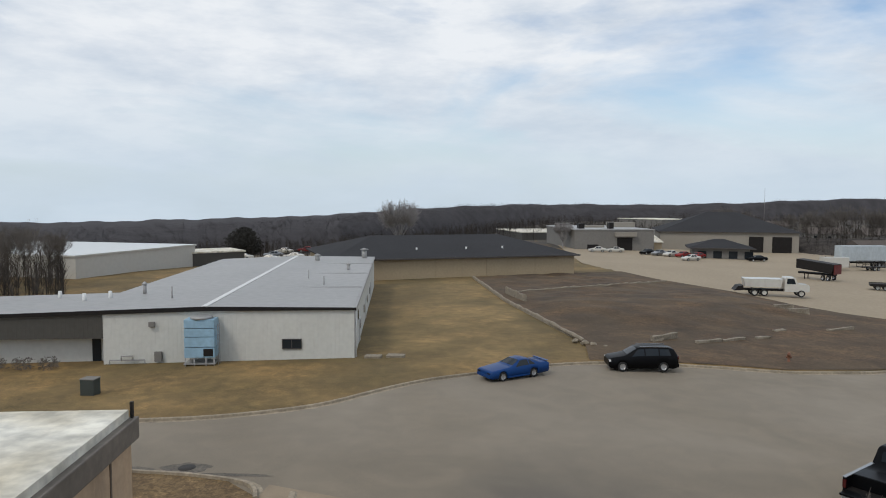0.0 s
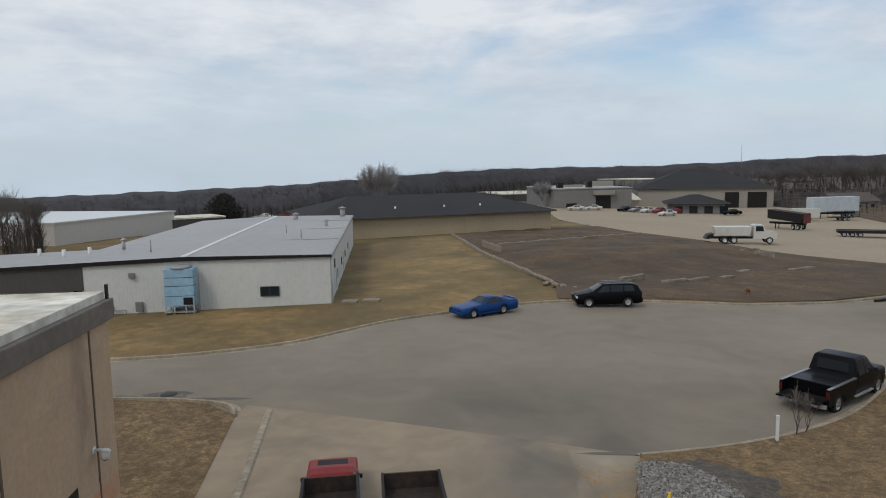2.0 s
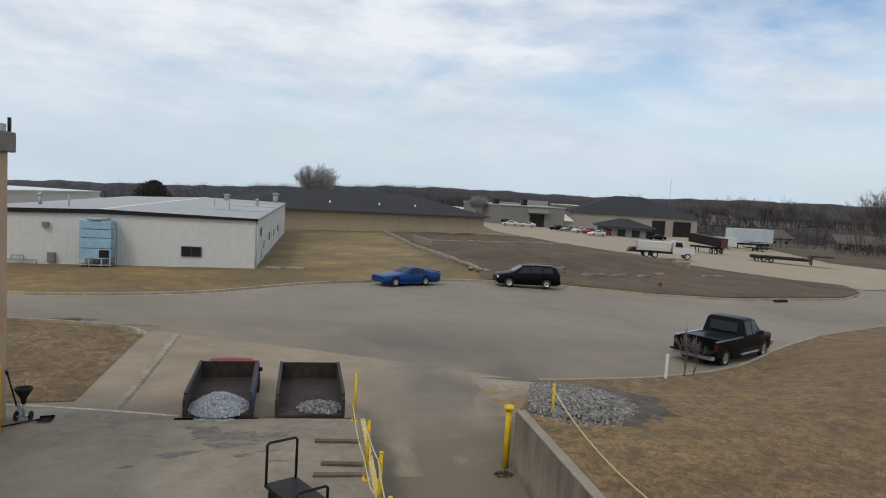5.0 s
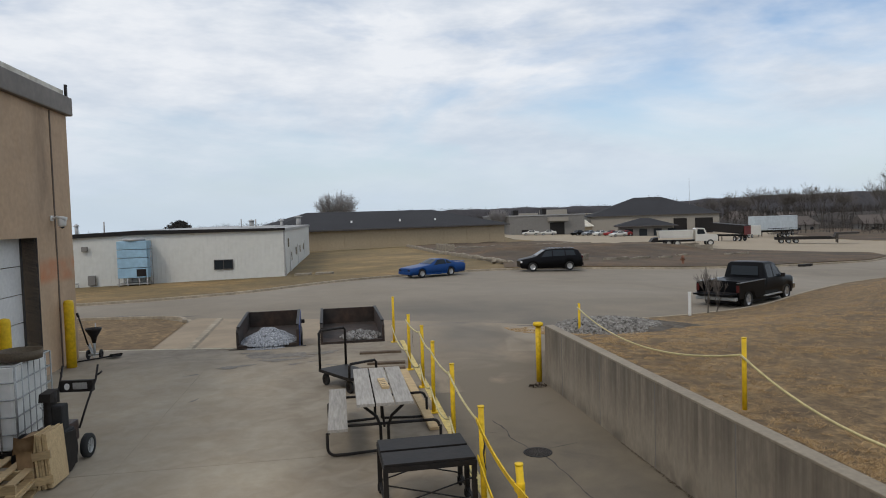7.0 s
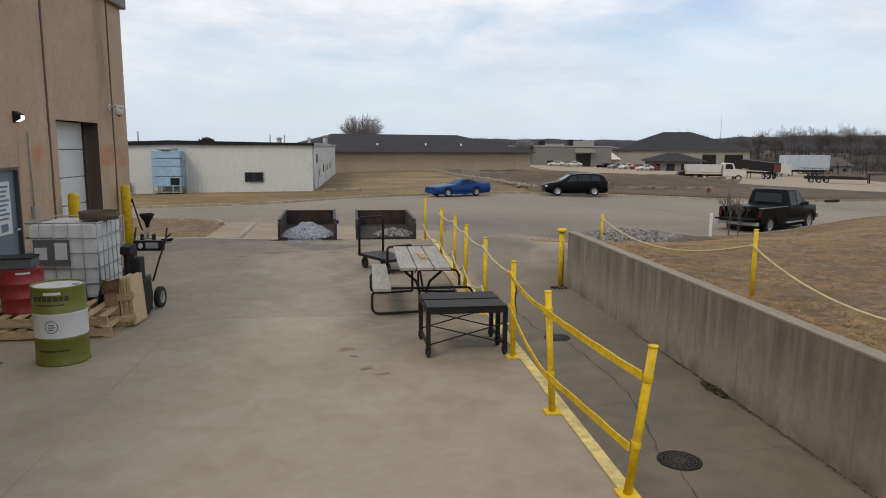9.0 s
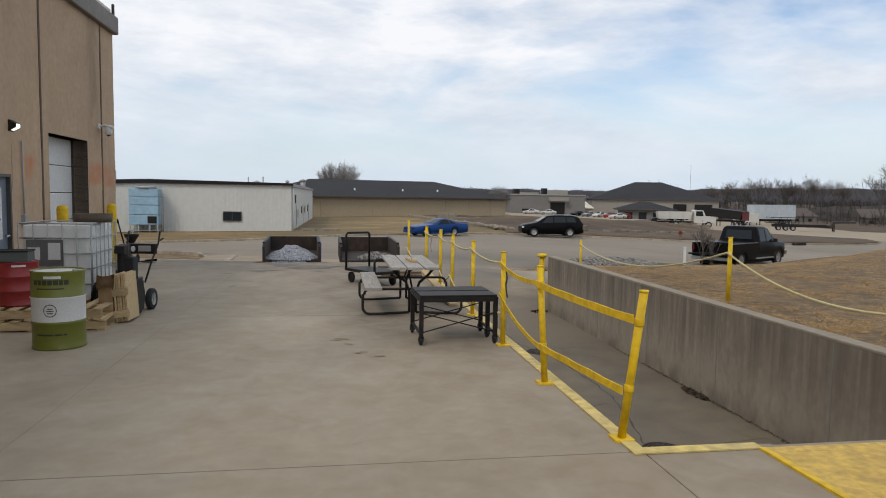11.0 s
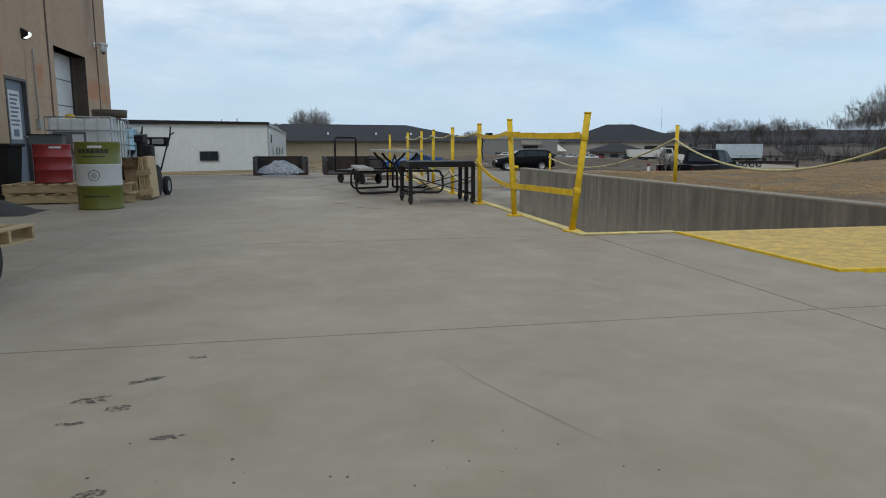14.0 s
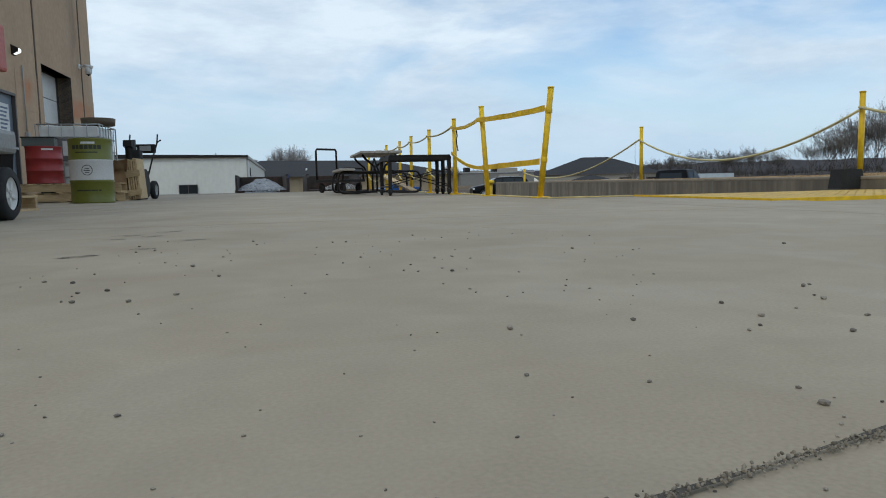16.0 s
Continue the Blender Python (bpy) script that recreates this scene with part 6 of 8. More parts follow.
tube(bm, [(0, -0.72, 0.36), (0, 0, 0.66), (0, 0.72, 0.36)], 0.015, 6)
part("centre_brace", bm, M_BLACK, pic)
block = thing("wood_offcut", at(1.68, 12.75, 0.757, 4), "short pale wooden offcut lying on the picnic table", "offcut")
bm = BM()
box(bm, -0.05, 0.05, -0.26, 0.26, 0.0, 0.035, bev=0.003)
part("stick", bm, M_PINE, block)
bm = BM()
for k in range(4):
    box(bm, -0.045, 0.03, -0.2 + k * 0.1, -0.185 + k * 0.1, 0.0355, 0.037)
part("mark", bm, M_CRACK, block)

# ---- flat platform cart ----
cart = thing("platform_cart", at(1.22, 15.85, 0.0, 30), "black steel platform cart with end handles", "platform cart")
bm = BM()
box(bm, -0.3, 0.3, -0.56, 0.56, 0.24, 0.3, bev=0.01)
part("deck", bm, M_BLACK, cart)
bm = BM()
tube(bm, [(-0.28, 0.53, 0.28), (-0.28, 0.53, 0.97), (-0.25, 0.53, 1.01), (0.25, 0.53, 1.01), (0.28, 0.53, 0.97), (0.28, 0.53, 0.28)], 0.024, 8)
part("handle", bm, M_BLACK, cart)
bm = BM()
tube(bm, [(-0.28, -0.53, 0.28), (-0.28, -0.53, 0.5), (-0.25, -0.53, 0.54), (0.25, -0.53, 0.54), (0.28, -0.53, 0.5), (0.28, -0.53, 0.28)], 0.024, 8)
part("handle", bm, M_BLACK, cart)
for x in (-0.22, 0.22):
    for y in (-0.42, 0.42):
        wheel(cart, (x, y, 0.11), 0.11, 0.05, rim_m=M_BLACK)

for i, (u, v, rz, L) in enumerate(((2.0, 18.85, 86, 0.95), (1.95, 17.15, 88, 0.9), (2.05, 17.65, 84, 0.8), (2.3, 14.15, 4.7, 2.5))):
    t = thing("timber", YARD @ pose(u, v, 0.165 if i == 3 else 0.0, 7.4 if i == 3 else 0, 0, rz), "old brown timber lying on the concrete" if i != 3 else "long pale plank lying beside the picnic table", "timber", "timbers by the rail")
    bm = BM()
    box(bm, -0.07, 0.07, -L / 2, L / 2, 0.0, 0.045, bev=0.004)
    part("board", bm, M_PINE if i == 3 else M_OLDWOOD, t)

# ---- lift at the yard's west side ----
M_LIFTGREY = mat("lift_grey_paint", (0.25, 0.25, 0.24), 0.5, var=0.12)
M_LIFTRED = mat("lift_red_paint", (0.45, 0.1, 0.075), 0.5, var=0.12)
lift = thing("boom_lift", at(-2.22, 4.15, 0.0, 0), "grey and red wheeled personnel lift", "personnel lift")
bm = BM()
box(bm, -0.5, 0.39, -1.3, 0.88, 0.2, 0.42, bev=0.03)
part("chassis", bm, M_LIFTGREY, lift)
bm = BM()
box(bm, -0.45, 0.5, -1.2, 0.9, 0.43, 0.58, bev=0.03)
part("counterweight", bm, M_LIFTGREY, lift)
for x, y in ((0.46, 0.72), (-0.56, 0.72), (0.46, -1.0), (-0.56, -1.0)):
    wheel(lift, (x, y, 0.17), 0.17, 0.1, rim_m=M_PALEWRAP)
bm = BM()
box(bm, -0.2, 0.05, 0.45, 0.7, 0.58, 0.97)
part("mast", bm, M_BLACK, lift)
bm = BM()
tube(bm, [(0.46, 0.72, 1.24), (0.47, 0.72, 2.3), (0.48, 0.72, 3.4)], 0.03, 8)
tube(bm, [(0.34, 0.72, 1.24), (0.46, 0.72, 2.0)], 0.022, 8)
part("basket_post", bm, M_LIFTRED, lift)
bm = BM()
tube(bm, [(-0.4, 0.72, 2.6), (0.46, 0.72, 2.1)], 0.03, 8)
tube(bm, [(-0.4, 0.72, 2.22), (0.6, 0.74, 2.0)], 0.03, 8)
part("basket_rail", bm, M_LIFTGREY, lift)
bm = BM()
box(bm, -0.45, 0.48, 0.45, 0.9, 0.96, 1.26, bev=0.02)
part("basket", bm, M_LIFTRED, lift)

# ---- vehicles ----
def car_shell(st):
    """Stations of x, half width, sill, belt, top, roof half width. Gives the skin by x and height fraction."""
    def get(x):
        for a, b in zip(st, st[1:]):
            if x <= b[0] + 1e-9:
                t = (x - a[0]) / (b[0] - a[0])
                return [p + (q - p) * t for p, q in zip(a, b)]
        return list(st[-1])

    def side(x, s, sgn=1, off=0.0):
        _, w, zb, zs, zt, wr = get(x)
        y, z = w + (wr - w) * s, zs + (zt - zs) * s
        n = Vector((0, zt - zs, w - wr))
        n = n.normalized() if n.length > 1e-6 else Vector((0, 1, 0))
        return (x, sgn * (y + n.y * off), z + n.z * off)

    def roof(x, q, off=0.0):
        _, w, zb, zs, zt, wr = get(x)
        return (x, q * wr, zt + off + 0.02 * (1 - q * q))
    return get, side, roof


def car_body(bm, st, arches=(), sub=0.12):
    get, side, roof = car_shell(st)
    xs = sorted({s[0] for s in st} | {st[0][0] + i * sub for i in range(int((st[-1][0] - st[0][0]) / sub))} | {a + d for a, r in arches for d in (-r, -r * 0.7, 0, r * 0.7, r)})
    rows = []
    for x in xs:
        _, w, zb, zs, zt, wr = get(x)
        lift = zb
        for a, r in arches:
            if abs(x - a) < r:
                lift = max(lift, math.sqrt(r * r - (x - a) ** 2) + 0.30)
        lift = min(lift, zs - 0.06)
        half = [(w * 0.86, zb), (w * 0.97, lift + 0.0), (w, max(lift + 0.05, (zb + zs) / 2)), (w * 0.995, zs), (wr + (w - wr) * 0.06, zt - (zt - zs) * 0.05), (wr * 0.9, zt + 0.012), (0, zt + 0.022)]
        half[0] = (w * 0.86, max(zb, lift - 0.04))
        ring = [(x, y, z) for y, z in half] + [(x, -y, z) for y, z in half[-2::-1]]
        rows.append([bm.verts.new(p) for p in ring])
    for A, B in zip(rows, rows[1:]):
        for i in range(len(A) - 1):
            bm.faces.new((A[i], A[i + 1], B[i + 1], B[i])).smooth = True
        bm.faces.new((A[-1], A[0], B[0], B[-1]))
    bm.faces.new(rows[0])
    bm.faces.new(rows[-1][::-1])


def glass_side(bm, st, x0, x1, s0, s1, sgn, rake0=0.0, rake1=0.0, n=8):
    get, side, roof = car_shell(st)
    rows = []
    for i in range(n + 1):
        t = i / n
        lo = side(x0 + (x1 - x0) * t, s0, sgn, 0.006)
        hi = side(x0 + rake0 + (x1 + rake1 - x0 - rake0) * t, s1, sgn, 0.006)
        rows.append((bm.verts.new(lo), bm.verts.new(hi)))
    for A, B in zip(rows, rows[1:]):
        bm.faces.new((A[0], B[0], B[1], A[1]))


def glass_slope(bm, st, x0, x1, q=0.9, off=0.012, n=6):
    get, side, roof = car_shell(st)
    rows = [[bm.verts.new(roof(x0 + (x1 - x0) * i / n, q * k, off)) for k in (-1, -0.6, 0, 0.6, 1)] for i in range(n + 1)]
    for A, B in zip(rows, rows[1:]):
        for k in range(4):
            bm.faces.new((A[k], A[k + 1], B[k + 1], B[k])).smooth = True


def car(name, m, st, paint, label, wheels, r, windows, front_glass, rear_glass, track, extras=(), category="car", group=""):
    """A car whose nose points along +x from 0."""
    th = thing(name, m, label, category, group)
    bm = BM()
    car_body(bm, st, [(x, r + 0.06) for x in wheels])
    part("body", bm, paint, th)
    for x0, x1, s0, s1, a, b in windows:
        for sgn in (1, -1):
            bm = BM()
            glass_side(bm, st, x0, x1, s0, s1, sgn, a, b)
            part("side_window", bm, M_GLASS, th, fix=False)
    for nm, g in (("windscreen", front_glass), ("rear_window", rear_glass)):
        if g:
            bm = BM()
            glass_slope(bm, st, *g)
            part(nm, bm, M_GLASS, th, fix=False)
    for x in wheels:
        for y in (track, -track):
            wheel(th, (x, y, r), r, 0.2, "y")
    for nm, b, mt in extras:
        bm = BM()
        box(bm, *b, bev=0.012)
        part(nm, bm, mt, th)
    bm = BM()
    box(bm, wheels[0] - 0.5 if wheels[0] < wheels[1] else wheels[1] - 0.5, max(wheels) + 0.5, -track + 0.12, track - 0.12, 0.2, 0.34)
    part("underbody", bm, M_BLACK, th)
    return th


def on_road(x, y, heading, dz=0.03):
    return Matrix.Translation((x, y, terrain(x, y) + dz)) @ Matrix.Rotation(radians(heading), 4, "Z")


# blue coupe: nose to the left
COUPE = [(0.0, 0.80, 0.3, 0.62, 0.66, 0.66), (0.15, 0.86, 0.22, 0.66, 0.72, 0.76), (0.9, 0.9, 0.2, 0.74, 0.8, 0.8), (1.65, 0.91, 0.2, 0.8, 0.88, 0.82), (1.75, 0.91, 0.2, 0.82, 0.92, 0.78), (2.45, 0.91, 0.2, 0.84, 1.24, 0.58), (2.85, 0.91, 0.2, 0.85, 1.28, 0.56), (3.3, 0.92, 0.2, 0.86, 1.22, 0.58), (4.15, 0.92, 0.22, 0.88, 0.96, 0.74), (4.75, 0.89, 0.26, 0.86, 0.92, 0.76), (4.88, 0.84, 0.36, 0.82, 0.86, 0.72)]
car("sports_coupe", on_road(-2.7, 49.66, 35.5) @ Matrix.Scale(0.94, 4), COUPE, M_CARBLUE, "bright blue older sports coupe parked at the kerb", (0.98, 3.54), 0.31, [(1.98, 3.1, 0.12, 0.88, 0.5, 0.0), (3.16, 3.62, 0.15, 0.85, 0.02, -0.28)], (1.8, 2.4, 0.94), (3.38, 4.1, 0.9), 0.78,
    (("tail_lamp", (4.84, 4.9, -0.75, 0.75, 0.62, 0.76), M_TAIL), ("spoiler", (4.62, 4.86, -0.78, 0.78, 0.98, 1.02), M_CARBLUE), ("front_bumper", (-0.04, 0.1, -0.78, 0.78, 0.28, 0.46), M_CARBLUE), ("headlight", (-0.01, 0.06, 0.42, 0.72, 0.52, 0.62), M_BLACK), ("headlight", (-0.01, 0.06, -0.72, -0.42, 0.52, 0.62), M_BLACK), ("skirt", (1.35, 3.15, -0.93, 0.93, 0.2, 0.3), M_CARBLUE)))

VAN = [(0.0, 0.76, 0.36, 0.72, 0.78, 0.62), (0.18, 0.86, 0.24, 0.8, 0.92, 0.74), (0.95, 0.92, 0.22, 0.98, 1.06, 0.78), (1.25, 0.92, 0.22, 1.02, 1.14, 0.76), (2.05, 0.92, 0.22, 1.05, 1.62, 0.62), (2.9, 0.92, 0.22, 1.07, 1.7, 0.62), (4.2, 0.92, 0.22, 1.09, 1.66, 0.62), (4.62, 0.91, 0.24, 1.1, 1.54, 0.6), (4.84, 0.88, 0.3, 1.08, 1.2, 0.66), (4.9, 0.82, 0.4, 0.95, 1.0, 0.66)]
car("minivan", on_road(5.5, 54.17, 4.5) @ Matrix.Scale(0.95, 4), VAN, M_CARBLACK, "glossy black crossover parked at the kerb", (0.97, 3.86), 0.345, [(1.62, 2.5, 0.1, 0.85, 0.42, 0.0), (2.58, 3.5, 0.1, 0.85, 0.0, 0.0), (3.58, 4.35, 0.12, 0.82, 0.0, -0.12)], (1.3, 1.98, 0.92), (4.64, 4.8, 0.8), 0.8,
    (("headlight", (0.02, 0.22, 0.5, 0.84, 0.68, 0.82), M_LAMPGLASS), ("headlight", (0.02, 0.22, -0.84, -0.5, 0.68, 0.82), M_LAMPGLASS), ("tail_lamp", (4.76, 4.9, 0.6, 0.88, 0.9, 1.12), M_TAIL), ("tail_lamp", (4.76, 4.9, -0.88, -0.6, 0.9, 1.12), M_TAIL), ("roof_rail", (2.2, 4.3, 0.58, 0.62, 1.7, 1.74), M_CHROME), ("roof_rail", (2.2, 4.3, -0.62, -0.58, 1.7, 1.74), M_CHROME), ("rear_bumper", (4.8, 4.96, -0.84, 0.84, 0.32, 0.58), M_CARBLACK)))


def pickup(name, m, paint, label, bed=True, bed_open=True):
    """Nose along +x from 0: hood, cab and an open bed."""
    st = [(0.0, 0.86, 0.42, 1.0, 1.06, 0.8), (0.2, 0.96, 0.36, 1.08, 1.16, 0.86), (1.05, 1.0, 0.36, 1.14, 1.24, 0.9), (1.22, 1.0, 0.36, 1.16, 1.3, 0.86), (1.85, 1.0, 0.36, 1.18, 1.9, 0.78), (2.2, 1.0, 0.36, 1.18, 1.97, 0.8), (2.98, 1.0, 0.36, 1.18, 1.97, 0.8), (3.14, 1.0, 0.36, 1.18, 1.92, 0.8), (3.2, 1.0, 0.36, 1.18, 1.22, 0.88)]
    th = car(name, m, st, paint, label, (0.85, 4.75), 0.41, [(1.6, 2.3, 0.1, 0.86, 0.4, 0.0), (2.38, 2.95, 0.1, 0.86, 0.0, 0.0)], (1.27, 1.82, 0.92), None, 0.86,
        (("headlight", (-0.02, 0.2, 0.6, 0.9, 0.86, 1.04), M_LAMPGLASS), ("headlight", (-0.02, 0.2, -0.9, -0.6, 0.86, 1.04), M_LAMPGLASS), ("front_bumper", (-0.12, 0.12, -0.94, 0.94, 0.5, 0.74), M_CHROME), ("side_step", (1.7, 3.4, 0.98, 1.1, 0.42, 0.48), M_GALV), ("side_step", (1.7, 3.4, -1.1, -0.98, 0.42, 0.48), M_GALV), ("side_mirror", (1.5, 1.6, 0.98, 1.16, 1.2, 1.38), M_BLACK), ("side_mirror", (1.5, 1.6, -1.16, -0.98, 1.2, 1.38), M_BLACK)), category="pickup")
    bm = BM()
    quad(bm, (3.208, -0.66, 1.36), (3.208, 0.66, 1.36), (3.168, 0.62, 1.8), (3.168, -0.62, 1.8))
    part("rear_window", bm, M_GLASS, th)
    if bed:
        for sgn in (1, -1):
            bm = BM()
            prism(bm, [(3.24, 0.45), (4.2, 0.45), (4.28, 0.7), (4.46, 0.86), (4.75, 0.92), (5.04, 0.86), (5.22, 0.7), (5.3, 0.48), (5.72, 0.5), (5.74, 1.2), (3.24, 1.2)], sgn * 0.9, sgn * 1.0)
            part("bed_side", bm, paint, th)
            # the highlight along the rail is painted in as a grey strip
            bm = BM()
            box(bm, 3.24, 5.74, sgn * 0.95 - 0.07, sgn * 0.95 + 0.07, 1.2, 1.235, bev=0.01)
            part("bed_rail", bm, M_CARGREY, th, "bed rail in grey for its highlight")
        bm = BM()
        box(bm, 3.24, 5.72, -0.9, 0.9, 0.66, 0.72)
        part("bed_floor", bm, M_BLACK, th)
        bm = BM()
        box(bm, 3.22, 3.26, -0.9, 0.9, 0.72, 1.19)
        part("bed_front", bm, M_BLACK, th)
        bm = BM()
        if bed_open:
            box(bm, 5.74, 6.28, -0.88, 0.88, 0.66, 0.74, bev=0.012)
        else:
            box(bm, 5.7, 5.78, -0.88, 0.88, 0.6, 1.2, bev=0.012)
        part("tailgate", bm, paint, th, "lowered tailgate" if bed_open else "")
        bm = BM()
        box(bm, 5.76, 5.94, -0.95, 0.95, 0.42, 0.58, bev=0.02)
        part("rear_bumper", bm, M_GALV, th, "dull chrome rear bumper")
        for sgn in (1, -1):
            bm = BM()
            box(bm, 5.7, 5.76, sgn * 0.94 - 0.06, sgn * 0.94 + 0.06, 0.8, 1.12)
            part("tail_lamp", bm, M_TAIL, th)
    return th


# heading: nose away, up the curve of the kerb
ang = 41.0
px, py = 12.98, 33.78   # rear axle
hx, hy = math.cos(radians(ang)), math.sin(radians(ang))
pickup("pickup_truck", on_road(px + 4.55 * hx - 0.15, py + 4.55 * hy, ang + 180) @ Matrix.Diagonal((0.97, 0.97, 0.95, 1)), M_CARBLACK, "glossy black pickup with its tailgate lowered at the kerb")


def heap(name, m, rx, ry, h, n, stone, material, label, category, seed, kind="stuff"):
    """Loose lumps piled in a rounded heap."""
    rnd = random.Random(seed)
    vs, fs = [], []
    tmpl = bmesh.new()
    bmesh.ops.create_icosphere(tmpl, subdivisions=1, radius=1.0)
    tv, tf = [v.co.copy() for v in tmpl.verts], [[v.index for v in f.verts] for f in tmpl.faces]
    tmpl.free()
    for i in range(n):
        a, r = rnd.uniform(0, 6.283), math.sqrt(rnd.random())
        z = h * max(0.0, (1 - r ** 1.6)) * (0.85 + 0.3 * noise.noise((r * math.cos(a) * 3, r * math.sin(a) * 3, seed)))
        s = stone * rnd.uniform(0.45, 1.25)
        q = Euler((rnd.uniform(0, 6), rnd.uniform(0, 6), rnd.uniform(0, 6))).to_matrix()
        sc = Vector((s, s * rnd.uniform(0.6, 0.9), s * rnd.uniform(0.45, 0.8)))
        base, k = Vector((rx * r * math.cos(a), ry * r * math.sin(a), z)), len(vs)
        vs += [tuple(base + q @ Vector((c.x * sc.x, c.y * sc.y, c.z * sc.z)) * (0.8 + 0.4 * rnd.random())) for c in tv]
        fs += [[k + j for j in f] for f in tf]
    k, nr, na = len(vs), 8, 28
    for i in range(nr + 1):
        for j in range(na):
            r, a = 0.97 * i / nr, 2 * math.pi * j / na
            vs.append((rx * r * math.cos(a), ry * r * math.sin(a), h * max(0.0, (1 - r ** 1.6)) * (0.85 + 0.3 * noise.noise((r * math.cos(a) * 3, r * math.sin(a) * 3, seed))) - stone * 0.25))
    fs += [[k + i * na + j, k + (i + 1) * na + j, k + (i + 1) * na + (j + 1) % na, k + i * na + (j + 1) % na] for i in range(nr) for j in range(na)]
    me = bpy.data.meshes.new(name)
    me.from_pydata(vs, [], fs)
    me.materials.append(material)
    ob = new(name, me)
    ob.matrix_world = m
    return tagged(ob, label, category, kind=kind)


def island_mat(name, cols, rough=0.9):
    """Colour that differs from lump to lump."""
    m = bpy.data.materials.new(name)
    m.use_nodes = True
    nt = m.node_tree
    g = nt.nodes.new("ShaderNodeNewGeometry")
    ramp = nt.nodes.new("ShaderNodeValToRGB")
    ramp.color_ramp.elements[0].color, ramp.color_ramp.elements[1].color = (*cols[0], 1), (*cols[-1], 1)
    for i, c in enumerate(cols[1:-1]):
        e = ramp.color_ramp.elements.new((i + 1) / (len(cols) - 1))
        e.color = (*c, 1)
    nt.links.new(g.outputs["Random Per Island"], ramp.inputs[0])
    b = nt.nodes["Principled BSDF"]
    nt.links.new(ramp.outputs[0], b.inputs["Base Color"])
    b.inputs["Roughness"].default_value = rough
    return m


M_SALT = island_mat("dirty_snow_and_stone", ((0.1, 0.105, 0.112), (0.36, 0.38, 0.41), (0.24, 0.255, 0.28), (0.5, 0.52, 0.55)))
M_STONE = island_mat("broken_limestone", ((0.05, 0.045, 0.04), (0.19, 0.178, 0.16), (0.33, 0.315, 0.29), (0.11, 0.1, 0.088), (0.24, 0.225, 0.2)))
M_DARKLOAD = island_mat("dark_rubble", ((0.07, 0.065, 0.06), (0.2, 0.19, 0.18), (0.32, 0.32, 0.31)))
M_RUSTBOX = mat("dark_rusty_steel", (0.028, 0.023, 0.02), 0.8, 0.1, var=0.35, grain=6, blotch=1.6, tint=(0.062, 0.034, 0.022), smear=0.25, smear_scale=1.2)


def dump_box(th, x0, x1, y0, y1, z0, z1, zr, wall=0.06, rim=M_GALV, skin=M_RUSTBOX):
    """An open-backed steel box; its back end is at y0."""
    bm = BM()
    box(bm, x0, x1, y0, y1, z0 - 0.08, z0)
    part("bed_floor", bm, skin, th)
    for xa, xb in ((x0 - wall, x0), (x1, x1 + wall)):
        bm = BM()
        prism(bm, [(y0, z0 - 0.1), (y1, z0 - 0.1), (y1, z1), (y0 + 0.2, z1), (y0, zr)], xa, xb, "x")
        part("bed_side", bm, skin, th)
        bm = BM()
        box(bm, xa - 0.008, xb + 0.008, y0 + 0.18, y1 + wall, z1, z1 + 0.02)
        part("side_rail", bm, rim, th)
    bm = BM()
    box(bm, x0 - wall, x1 + wall, y1, y1 + wall, z0 - 0.1, z1)
    part("bulkhead", bm, skin, th)
    bm = BM()
    box(bm, x0 - wall - 0.16, x1 + wall + 0.16, y0 - 0.16, y0 - 0.02, z0 - 0.12, z0 - 0.06)
    part("tailgate_lip", bm, M_BLACK, th)


GZ = -0.93
M_BLUESTEEL = mat("scuffed_blue_steel", (0.02, 0.045, 0.16), 0.5, var=0.25, grain=12, blotch=3)
dt = thing("dump_pickup", at(-0.67, 20.45, 0.0, 2.4), "small red pickup with a blue-sided dump bed backed to the yard", "dump truck")
dump_box(dt, -0.68, 0.7, 0.0, 3.1, 0.06, 0.49, 0.4, skin=M_RUSTBOX, rim=M_BLACK)
bm = BM()
box(bm, 0.763, 0.785, 0.02, 3.05, -0.1, 0.5)
part("blue_panel", bm, M_BLUESTEEL, dt, "blue painted outer side panel")
CAB = [(0.0, 0.72, -0.5, 0.0, 0.05, 0.66), (0.55, 0.68, -0.5, 0.04, 0.5, 0.6), (0.9, 0.7, -0.5, 0.04, 0.54, 0.6), (1.15, 0.7, -0.5, 0.04, 0.5, 0.58), (1.6, 0.76, -0.5, 0.04, 0.1, 0.66), (2.7, 0.74, -0.48, 0.0, 0.03, 0.64), (2.85, 0.7, -0.4, -0.06, -0.04, 0.6)]
cabm = Matrix.Translation((0.0, 3.22, -0.24)) @ Matrix.Rotation(math.pi / 2, 4, "Z")
bm = BM()
car_body(bm, CAB)
bmesh.ops.transform(bm, matrix=cabm, verts=bm.verts)
cab = part("cab", bm, M_CARRED, dt, "red painted cab")
bm = BM()
quad(bm, (-0.56, 3.28, -0.1), (0.56, 3.28, -0.1), (0.52, 3.68, 0.235), (-0.52, 3.68, 0.235))
part("rear_window", bm, M_GLASS, cab)
for sgn in (-1, 1):
    bm = BM()
    glass_side(bm, CAB, 0.5, 1.2, 0.1, 0.85, sgn, 0.1, -0.12)
    bmesh.ops.transform(bm, matrix=cabm, verts=bm.verts)
    part("side_window", bm, M_GLASS, cab, fix=False)
    bm = BM()
    box(bm, sgn * 0.78 - 0.09, sgn * 0.78 + 0.09, 4.05, 4.12, -0.05, 0.07, bev=0.02)
    part("side_mirror", bm, M_BLACK, cab)
